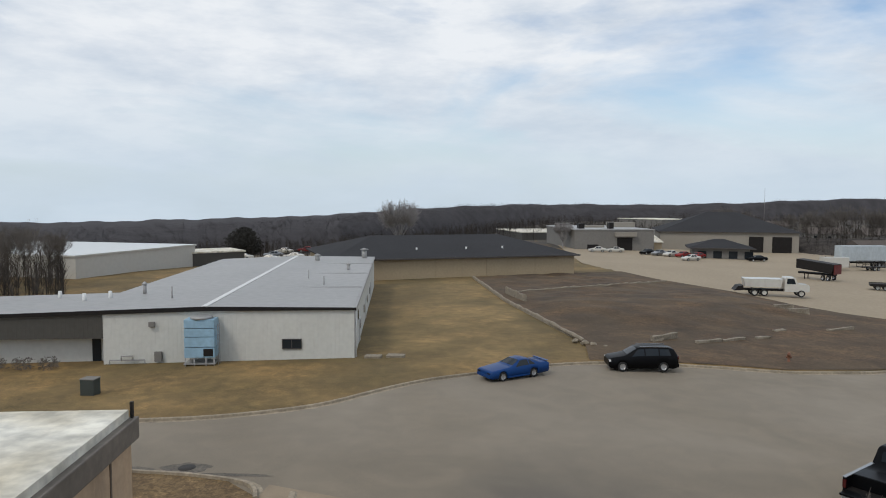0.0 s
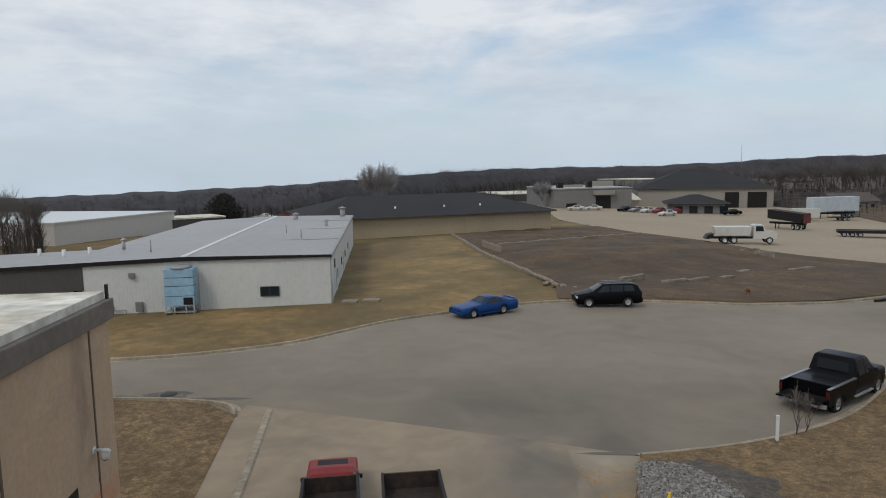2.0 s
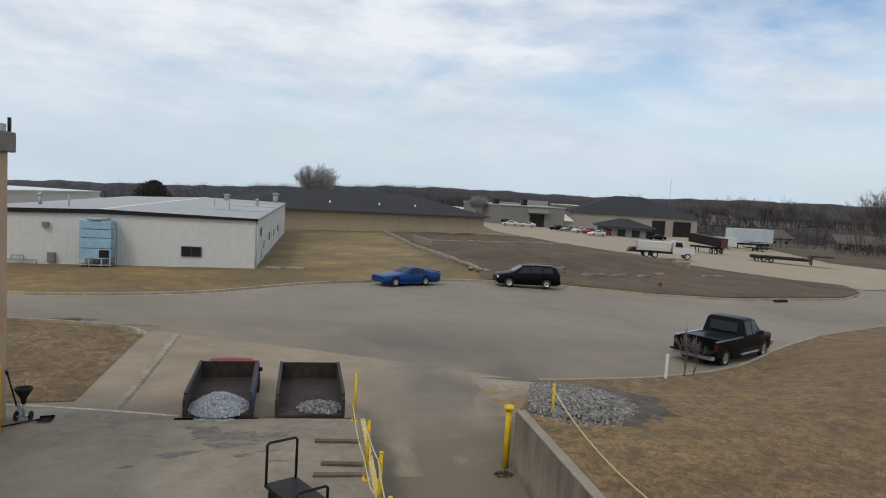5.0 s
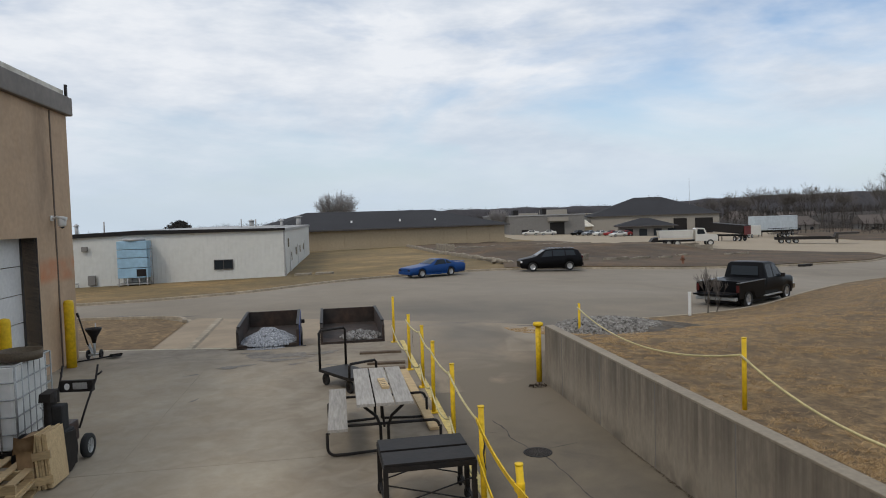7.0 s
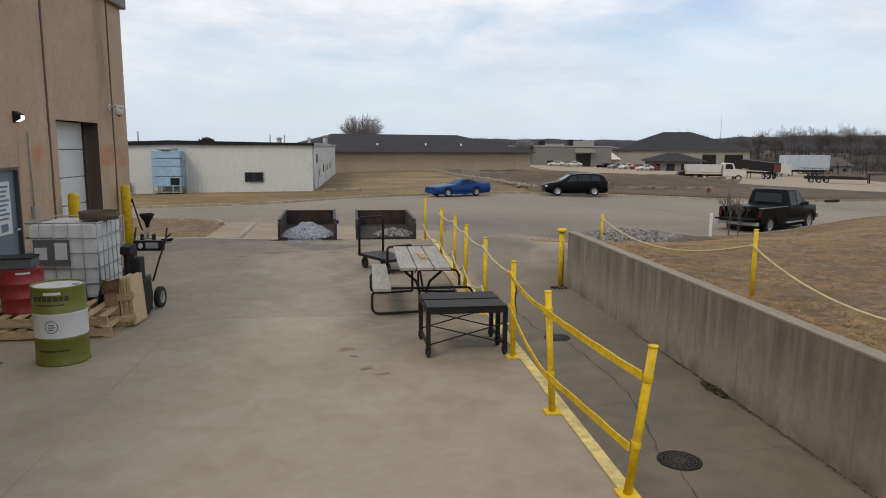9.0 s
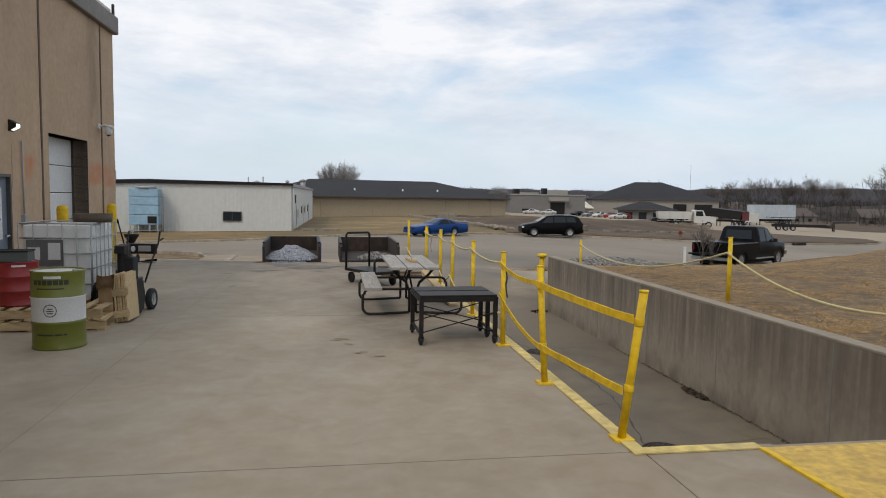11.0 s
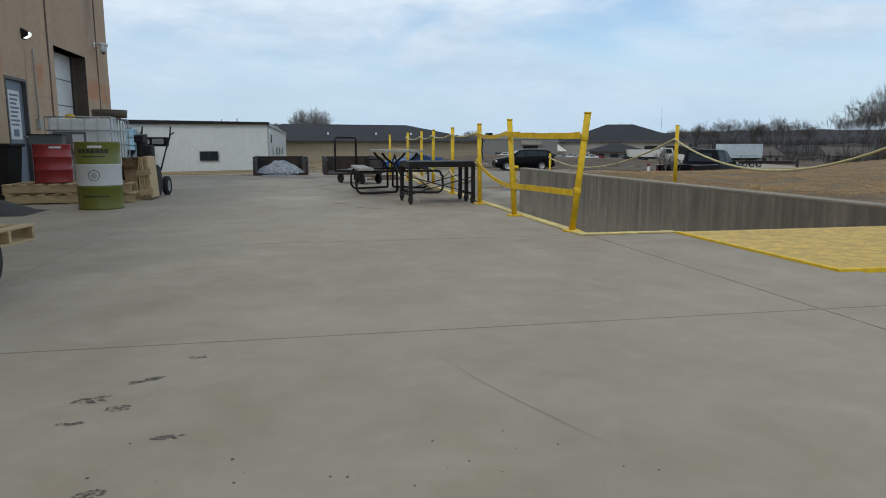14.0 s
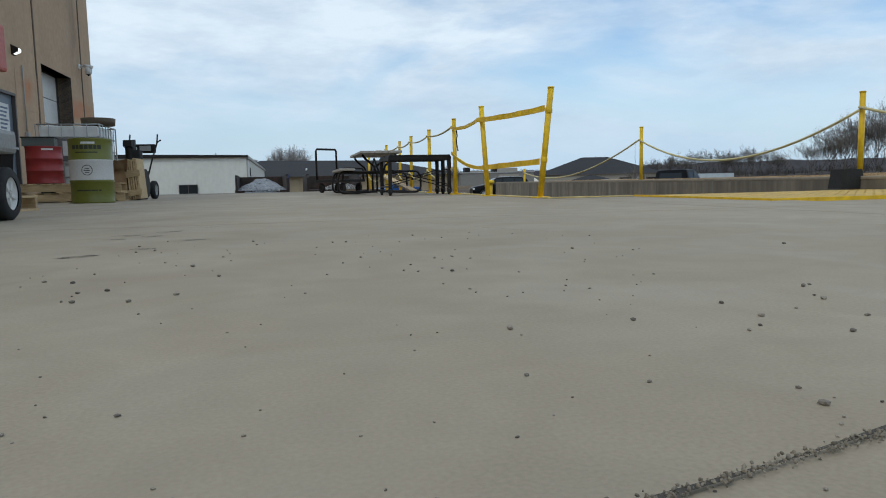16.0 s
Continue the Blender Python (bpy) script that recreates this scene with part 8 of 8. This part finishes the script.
def limb(vs, fs, a, b, r0, r1, seg=5):
    d = (b - a).normalized()
    q = d.to_track_quat("Z", "Y").to_matrix()
    k = len(vs)
    for p, r in ((a, r0), (b, r1)):
        for i in range(seg):
            t = 2 * math.pi * i / seg
            vs.append(tuple(p + q @ Vector((r * math.cos(t), r * math.sin(t), 0))))
    for i in range(seg):
        j = (i + 1) % seg
        fs.append((k + i, k + j, k + seg + j, k + seg + i))


def grow(rnd, wood, twig, p, d, L, r, depth, spread, minr):
    vs, fs = wood if depth > 1 else twig
    n = 2 if depth > 1 else 1
    q = p
    for i in range(n):
        d = (d + Vector((rnd.gauss(0, 0.1), rnd.gauss(0, 0.1), rnd.gauss(0.1, 0.05)))).normalized()
        e = q + d * (L / n)
        limb(vs, fs, q, e, max(minr, r * (1 - 0.3 * i / n)), max(minr * 0.7, r * (1 - 0.3 * (i + 1) / n)), 5 if depth > 1 else 3)
        q = e
    if depth == 0:
        return
    for i in range(rnd.choice((2, 3, 3)) if depth > 1 else 4):
        s = Vector((rnd.gauss(0, 1), rnd.gauss(0, 1), rnd.gauss(0.1, 0.4))).normalized()
        nd = (d * (1.0 - spread * 0.4) + s * spread).normalized()
        grow(rnd, wood, twig, p.lerp(q, rnd.uniform(0.55, 1.0)), nd, L * rnd.uniform(0.66, 0.95), r * 0.6, depth - 1, spread, minr)


def tree_meshes(h, seed, depth=5, spread=0.6, trunk=0.3, minr=0.02, r=None):
    rnd = random.Random(seed)
    wood, twig = ([], []), ([], [])
    base = Vector((0, 0, -0.3))
    top = Vector((rnd.gauss(0, 0.15), rnd.gauss(0, 0.15), h * trunk))
    r = r or h * 0.016
    limb(*wood, base, top, r * 1.25, r, 8)
    for i in range(4):
        a = i * 1.57 + rnd.uniform(-0.4, 0.4)
        d = Vector((math.cos(a) * spread, math.sin(a) * spread, 1.0)).normalized()
        grow(rnd, wood, twig, top - Vector((0, 0, rnd.uniform(0, h * 0.08))), d, h * 0.24, r * 0.62, depth - 1, spread, minr)
    k = h / max(p[2] for p in twig[0])
    wood, twig = [([(p[0] * k, p[1] * k, p[2] * k) for p in vs], fs) for vs, fs in (wood, twig)]
    out = []
    for nm, (vs, fs), mt in (("trunk", wood, M_BARK), ("crown", twig, M_TWIGS)):
        me = bpy.data.meshes.new(nm)
        me.from_pydata(vs, [], fs)
        me.materials.append(mt)
        out.append(me)
    return out


def bare_tree(x, y, z, meshes, scale, rz, label, group=""):
    th = thing("bare_tree", pose(x, y, z, 0, 0, rz) @ Matrix.Scale(scale, 4), label, "tree", group)
    for nm, me in zip(("trunk", "crown"), meshes):
        ob = new(nm, me)
        ob.parent = th
    return th


TREES = [tree_meshes(12.0, s, 7, 0.34, 0.16, 0.011, 0.1) for s in (3, 14, 25)]


def dome_tree(h, seed):
    """Upright limbs that fan into an even, rounded crown of fine twigs."""
    rnd = random.Random(seed)
    wood, twig = ([], []), ([], [])
    top = Vector((0, 0, h * 0.22))
    limb(*wood, Vector((0, 0, -0.3)), top, 0.24, 0.18, 8)
    for i in range(26):
        a = i * 2.4
        tilt = 0.15 + 0.85 * math.sqrt((i + 0.5) / 26)
        end = Vector((math.cos(a) * math.sin(tilt) * h * 0.38, math.sin(a) * math.sin(tilt) * h * 0.38, h * 0.42 + math.cos(tilt) * h * 0.42))
        mid = top.lerp(end, 0.5) + Vector((rnd.gauss(0, 0.25), rnd.gauss(0, 0.25), 0.3))
        limb(*wood, top, mid, 0.06, 0.035)
        limb(*wood, mid, end, 0.035, 0.014)
        for j in range(60):
            f = rnd.random()
            p = mid.lerp(end, f)
            out = (p - Vector((0, 0, h * 0.35))).normalized()
            d = (out + Vector((rnd.gauss(0, 0.55), rnd.gauss(0, 0.55), rnd.gauss(0.15, 0.45)))).normalized()
            q = p + d * rnd.uniform(0.6, 1.9)
            limb(*twig, p, q, 0.02, 0.012, 3)
            for _ in range(4):
                e = (d + Vector((rnd.gauss(0, 0.5), rnd.gauss(0, 0.5), rnd.gauss(0.1, 0.4)))).normalized()
                b = p.lerp(q, rnd.uniform(0.4, 1))
                limb(*twig, b, b + e * rnd.uniform(0.4, 1.1), 0.011, 0.007, 3)
    out = []
    for nm, (vs, fs), mt in (("trunk", wood, M_BARK), ("crown", twig, M_TWIGS)):
        me = bpy.data.meshes.new(nm)
        me.from_pydata(vs, [], fs)
        me.materials.append(mt)
        out.append(me)
    return out


BALL = dome_tree(12.0, 52)
# twigs paled: the haze over the distant crowns is put into their colour
M_HAZETWIG = mat("hazed_grey_twigs", (0.29, 0.275, 0.27), 0.95, var=0.2, grain=3, blotch=0.5, bump=0)
for me in BALL:
    me.materials[0] = M_HAZETWIG
rnd = random.Random(77)
for i, (az, d, h) in enumerate(((32.2, 205, 14), (33.6, 198, 16.5), (34.5, 180, 16.5), (35.3, 186, 19), (36.4, 182, 19.5), (37.8, 178, 21), (39.4, 184, 22), (41, 176, 20), (43, 178, 21))):
    x, y = 0.5 + d * math.sin(radians(az)), 3 + d * math.cos(radians(az))
    bare_tree(x, y, terrain(x, y) - 0.2, TREES[i % 3], h / 12, rnd.uniform(0, 360), "tall bare winter tree with many fine branches", "trees east of the lot")
for i, (az, d, h) in enumerate(((15.8, 300, 14), (16.7, 296, 15), (17.6, 303, 14), (20.8, 262, 12.5), (22.0, 255, 14), (23.2, 258, 14), (24.2, 262, 15.5), (25.9, 250, 14.5), (27.1, 246, 15.5), (28.4, 244, 14), (29.8, 238, 13.5))):
    x, y = 0.5 + d * math.sin(radians(az)), 3 + d * math.cos(radians(az))
    bare_tree(x, y, terrain(x, y) - 0.2, TREES[i % 3], h / 12, rnd.uniform(0, 360), "bare winter tree rising over the far lot", "trees beyond the lot")
for x, y, s, k in ((-61, 84, 0.8, 0), (-66, 89, 0.85, 1), (-64.5, 95, 0.85, 2), (-70, 97, 0.8, 0), (-67, 101, 0.72, 1), (-73, 92, 0.9, 2), (-76, 99, 0.85, 0), (-70, 86, 0.8, 1)):
    bare_tree(x, y, terrain(x, y) - 0.2, TREES[k], s, rnd.uniform(0, 360), "bare winter tree beside the street", "trees west of the warehouse")
bare_tree(-31.0, 192, -4.2, BALL, 1.36, 40, "round-crowned bare tree behind the tan building")
bare_tree(14.5, 205, terrain(14.5, 205) - 0.3, BALL, 0.72, 80, "small round-crowned bare tree beyond the lot")
SAP = tree_meshes(1.7, 9, 4, 0.35, 0.15, 0.006, 0.016)
for x, y, s in ((10.55, 30.25, 1.2), (10.95, 30.5, 1.0)):
    t = thing("sapling", pose(x, y, lawn_z(x, y), 0, 0, x * 77) @ Matrix.Scale(s, 4), "small bare sapling by the kerb", "sapling", "saplings by the kerb")
    for nm, me in zip(("stem", "twigs"), SAP):
        o = new(nm, me)
        o.parent = t


def twig_woods(name, places, label, seed, mt=None, hs=(7, 12), twigs=16, wide=0.32, stems=True):
    """Distant bare woods: many thin stems and twig sprays in one mesh."""
    rnd = random.Random(seed)
    vs, fs = [], []
    for x, y, z in places:
        h = rnd.uniform(*hs)
        w = 0.012 * h
        k = len(vs)
        a = rnd.uniform(0, 3.14)
        c, s = math.cos(a) * w, math.sin(a) * w
        if stems:
            vs += [(x - c, y - s, z - 1), (x + c, y + s, z - 1), (x + c * 0.3, y + s * 0.3, z + h * 0.8), (x - c * 0.3, y - s * 0.3, z + h * 0.8)]
            fs.append((k, k + 1, k + 2, k + 3))
        for i in range(twigs):
            t = rnd.uniform(0.12, 0.78)
            b = rnd.uniform(0, 6.283)
            L = h * rnd.uniform(0.15, 0.42)
            dx, dy, dz = math.cos(b) * wide * L * 1.6, math.sin(b) * wide * L * 1.6, L * rnd.uniform(0.5, 1.1)
            k = len(vs)
            g = w * 0.5
            gx, gy = -math.sin(b + 0.6) * g, math.cos(b + 0.6) * g
            vs += [(x - gx, y - gy, z + h * t), (x + gx, y + gy, z + h * t), (x + dx, y + dy, min(z + h * 1.02, z + h * t + dz))]
            fs.append((k, k + 1, k + 2))
    me = bpy.data.meshes.new(name)
    me.from_pydata(vs, [], fs)
    me.materials.append(mt or M_TWIGS)
    return tagged(new(name, me), label, "woods", kind="stuff")


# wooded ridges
# base colour shifted to blue-grey to paint in the distance haze
M_RIDGE = mat("hazed_ridge", (0.074, 0.07, 0.073), 1.0, var=0.2, grain=0.12, blotch=0.02, bump=0.0, tint=(0.056, 0.053, 0.057), spec=0.1)
bm = BM()
azs = [-80 + 0.5 * i for i in range(321)]


def ridge_p(az, r):
    d = lerp_curve(RD, az) + (0, 0, 30, 80, 240)[r]
    z = (-40, -9, ridge_top(az) - 3.2, ridge_top(az) - 1.2, ridge_top(az) - 1.5)[r] + (0.5 * noise.noise((az * 0.35, r * 3, 0)) if r > 1 else 0)
    return d * math.sin(radians(az)), d * math.cos(radians(az)), z


sheet(bm, azs, [0, 1, 2, 3, 4], ridge_p)
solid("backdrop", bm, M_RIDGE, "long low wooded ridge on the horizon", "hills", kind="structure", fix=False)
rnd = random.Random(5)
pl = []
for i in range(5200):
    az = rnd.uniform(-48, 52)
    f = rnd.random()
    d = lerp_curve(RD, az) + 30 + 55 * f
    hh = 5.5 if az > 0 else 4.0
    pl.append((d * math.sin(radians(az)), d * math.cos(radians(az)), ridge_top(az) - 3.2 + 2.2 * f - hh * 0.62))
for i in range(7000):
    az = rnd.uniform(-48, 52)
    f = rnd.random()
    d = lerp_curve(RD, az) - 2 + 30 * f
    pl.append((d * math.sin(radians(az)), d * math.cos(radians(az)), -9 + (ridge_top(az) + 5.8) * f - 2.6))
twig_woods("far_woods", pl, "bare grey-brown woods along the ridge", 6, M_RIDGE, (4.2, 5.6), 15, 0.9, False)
# middle-distance woods and scrub
M_SCRUB = mat("grey_brown_scrub", (0.078, 0.068, 0.061), 1.0, var=0.45, grain=1.6, blotch=0.2, bump=0.0, smear=0.25, smear_scale=0.5, spec=0.1)
bm = BM()


def mound_p(az, r):
    d = (222, 236, 262, 300)[r] + 14 * math.sin(az * 0.5) + max(0, 24 - az) * 6
    zt = -0.6 + 1.6 * smooth01((az - 24) / 8) + 0.8 * noise.noise((az * 0.7, 3, 0))
    return d * math.sin(radians(az)), d * math.cos(radians(az)), (-7, -2.6, zt, zt - 3)[r] + 0.5 * noise.noise((az * 2.3, r, 1))


sheet(bm, [13 + 0.5 * i for i in range(90)], [0, 1, 2, 3], mound_p)
solid("brush_bank", bm, M_SCRUB, "bank of grey-brown winter brush beyond the lot", "brush", kind="structure", fix=False)
pl = []
for i in range(1100):
    az = rnd.uniform(13.5, 57)
    x, y, z = mound_p(az, 2)
    f = rnd.uniform(0.86, 1.12)
    pl.append((x * f, y * f, -3.6 + 3.0 * min(1, max(0, (f - 0.86) / 0.14))))
twig_woods("bank_brush", pl, "bare brush and young trees on the bank", 12, M_SCRUB, (2.5, 5.0), 26)
pl = []
for i in range(2600):
    az = rnd.uniform(-14, 50)
    d = rnd.uniform(255, 430) if az < 12 else rnd.uniform(270, 640)
    x, y = d * math.sin(radians(az)), d * math.cos(radians(az))
    pl.append((x, y, min(ground_z(x, y), -3) - 0.5))
twig_woods("middle_woods", pl, "bare woods beyond the works", 7, M_SCRUB, (5.5, 9.5), 22)
pl = []
for i in range(800):
    az = rnd.uniform(22, 50)
    d = rnd.uniform(200, 290)
    x, y = d * math.sin(radians(az)), d * math.cos(radians(az))
    if x < 80:
        continue
    pl.append((x, y, terrain(x, y) - 0.4))
twig_woods("roadside_scrub", pl, "grey-brown scrub and young trees east of the lot", 8, M_SCRUB, (1.8, 4.6), 28)
pl = []
for i in range(620):
    x, y = rnd.uniform(-105, -50), rnd.uniform(70, 106)
    if x > -1.8 - 0.69 * (y - 8):
        continue
    pl.append((x, y, terrain(x, y) - 0.4))
twig_woods("west_scrub", pl, "bare scrub woods beside the street", 9, M_SCRUB, (3.5, 7.0), 26)
pl = []
for i in range(900):
    az = rnd.uniform(-34, -6)
    d = rnd.uniform(165, 250)
    x, y = d * math.sin(radians(az)), d * math.cos(radians(az))
    pl.append((x, y, ground_z(x, y) - 0.3))
twig_woods("west_woods", pl, "bare woods beyond the white plant", 10, M_SCRUB, (3.5, 6.5), 16)

# rough weedy ground and brush east of the lot
bm = BM()
sheet(bm, [104, 108, 113, 118, 124, 130, 137, 150, 165, 185, 210, 240], [0, 0.02, 0.05, 0.1, 0.18, 0.3, 0.45, 0.65, 1], lambda y, s: (lambda x: (x, y, terrain(x, y) + 0.14))(lerp_curve(LOT_R, y) * (1 - s) + 260 * s))
solid("rough_ground", bm, M_FIELD, "rough brown weeds east of the truck lot", "field", kind="structure", fix=False)
pl = []
for i in range(700):
    az = rnd.uniform(30.5, 52)
    d = rnd.uniform(186, 232)
    x, y = d * math.sin(radians(az)), d * math.cos(radians(az))
    pl.append((x, y, terrain(x, y) - 0.3))
twig_woods("tree_row_brush", pl, "low brush under the bare trees", 13, M_SCRUB, (1.4, 3.6), 30)

# hedge in front of the warehouse entrance
rnd = random.Random(15)
for i in range(12):
    u = -43 + i * 1.75
    vs, fs = [], []
    for j in range(260):
        a, b = rnd.uniform(0, 6.28), rnd.random()
        d = Vector((math.cos(a) * 0.75 * rnd.uniform(0.3, 1), math.sin(a) * 0.4, 0.72 * b))
        e = d + Vector((rnd.gauss(0, 0.1), rnd.gauss(0, 0.1), rnd.uniform(0.05, 0.18)))
        k = len(vs)
        vs += [tuple(d), tuple(e), tuple(e + Vector((0.05, 0.02, -0.05)))]
        fs.append((k, k + 1, k + 2))
    me = bpy.data.meshes.new("shrub")
    me.from_pydata(vs, [], fs)
    me.materials.append(M_TWIGS)
    sx, sy = W(u, 55.3)
    th = new("shrub", me)
    th.matrix_world = pose(sx, sy, -1.33)
    tagged(th, "clipped brown winter shrub before the warehouse", "shrub", "shrubs before the warehouse")

# dry grass blades on the near lawn
M_BLADE = island_mat("straw_blades", ((0.36, 0.235, 0.108), (0.5, 0.35, 0.185), (0.41, 0.275, 0.135), (0.24, 0.15, 0.065)), 0.95)


def blades(name, n, area, size, seed, label):
    rnd = random.Random(seed)
    vs, fs = [], []
    for i in range(n):
        x, y = area(rnd)
        cl = noise.noise((x * 4.2, y * 4.2, 2)) + 0.7 * noise.noise((x * 1.3, y * 1.3, 7)) + 0.5 * noise.noise((x * 11, y * 11, 9))
        if cl < rnd.uniform(-0.15, 0.3):
            continue
        z = lawn_z(x, y) + 0.012
        a = rnd.uniform(0, 6.283)
        h = size * rnd.uniform(0.4, 1.2)
        w = h * 0.11
        lx, ly = rnd.gauss(0.2, 0.9) * h, rnd.gauss(0, 0.9) * h
        c, s = math.cos(a) * w, math.sin(a) * w
        k = len(vs)
        vs += [(x - c, y - s, z), (x + c, y + s, z), (x + lx, y + ly, z + h * 0.6)]
        fs.append((k, k + 1, k + 2))
    me = bpy.data.meshes.new(name)
    me.from_pydata(vs, [], fs)
    me.materials.append(M_BLADE)
    tagged(new(name, me), label, "grass", kind="stuff")


def near_area(r):
    return W(6.66 + 9 * r.random() ** 1.5, r.uniform(4.5, 26))


def mid_area(r):
    while True:
        u, v = 6.7 + 24 * r.random() ** 1.2, r.uniform(6, 36)
        x, y = W(u, v)
        if y < lerp_curve(NEAR_EDGE, x) - 0.5 and not (6.7 < u < 12.5 and 20.8 < v < 27):
            return x, y


blades("grass_blades", 480000, near_area, 0.042, 1, "short dry straw-coloured grass blades")
blades("grass_tufts", 420000, mid_area, 0.055, 2, "dry straw-coloured grass tufts")

# houses beyond the lot, far low buildings
def house(x, y, rz, L, D, h, label, wall, roof):
    th = thing("far_house", pose(x, y, terrain(x, y) - (1.2 if y < 250 else 0.0), 0, 0, rz), label, "house", "houses beyond the lot")
    bm = BM()
    box(bm, -L / 2, L / 2, -D / 2, D / 2, -0.5, h)
    part("wall", bm, wall, th)
    bm = BM()
    prism(bm, [(-D / 2 - 0.4, h), (D / 2 + 0.4, h), (0, h + D * 0.28)], -L / 2 - 0.4, L / 2 + 0.4, "x")
    part("roof", bm, roof, th)
    for i in range(3):
        bm = BM()
        xx = -L / 2 + L * (i + 0.5) / 3
        box(bm, xx - 0.6, xx + 0.6, -D / 2 - 0.05, -D / 2 - 0.005, 0.9, 2.1)
        part("window", bm, M_GLASS, th)


M_HROOF = mat("brown_roof", (0.11, 0.09, 0.078), 0.9, var=0.15)
M_HPALE = mat("pale_house_wall", (0.2, 0.18, 0.155), 0.8, var=0.1)
for x, y, rz, L, D in ((103, 212, 15, 14, 9), (122, 196, -10, 13, 9), (145, 291, 5, 16, 9), (140, 388, 0, 18, 10), (179, 423, 20, 18, 10), (128, 300, 0, 16, 9), (110, 330, 10, 14, 9), (84, 345, 0, 18, 10)):
    house(x, y, rz, L, D, 2.9, "distant ranch house with a brown roof", M_HPALE if int(x) % 2 else M_GREYBLOCK, M_HROOF)
flat_building("low_shop", (-66.0, 138.0), (-56.5, 146.0), 10, -3.2, -0.2, "low brown shop with a pale flat roof", M_BROWNSID, M_ROOFWHITE)
for x, y, h, p, w in ((-52, 116, 10, M_CARWHITE, "white"), (-57.5, 128, 30, M_CARGREY, "grey"), (-59, 133, 10, M_CARBLACK, "black"), (-54, 140, 10, M_CARBLACK, "black"), (-55, 150, 0, M_CARWHITE, "white"), (-62, 153, 0, M_CARWHITE, "white"), (-58, 161, 20, M_CARGREY, "grey"), (-52, 158, 0, M_CARWHITE, "white"), (-60, 175, 0, M_CARWHITE, "white"), (-56, 181, 10, M_CARRED, "red")):
    sedan(x, y, h, p, "small %s car parked near the low shop" % w)
ev = thing("evergreen_tree", pose(-64, 165, terrain(-64, 165) - 0.4), "broad dark evergreen tree", "tree")
bm = BM()
cyl(bm, (0, 0, -0.5), (0, 0, 5), 0.3, 0.1)
part("trunk", bm, M_BARK, ev)
rnd = random.Random(3)
vs, fs = [], []
for i in range(5200):
    a, b = rnd.uniform(0, 6.283), rnd.random()
    rr = 4.6 * math.sin(math.pi * (0.12 + 0.8 * b)) * (0.75 + 0.25 * math.sin(3 * a + 5 * b)) * rnd.uniform(0.3, 1.12)
    p = Vector((rr * math.cos(a), rr * math.sin(a), 0.4 + 6.6 * b))
    q = Euler((rnd.uniform(0, 6), rnd.uniform(0, 6), 0)).to_matrix()
    k = len(vs)
    vs += [tuple(p + q @ Vector(c)) for c in ((-0.12, 0, 0), (0.12, 0, 0), (0, 0.75, 0))]
    fs.append((k, k + 1, k + 2))
me = bpy.data.meshes.new("crown")
me.from_pydata(vs, [], fs)
me.materials.append(M_EVER)
o = new("crown", me)
o.parent = ev
# slender radio mast
mast = thing("radio_mast", pose(104, 300, -7), "slender grey radio mast", "mast")
bm = BM()
cyl(bm, (0, 0, 0), (0, 0, 24), 0.1, 0.05, seg=6)
part("pole", bm, M_GREYBLOCK, mast)
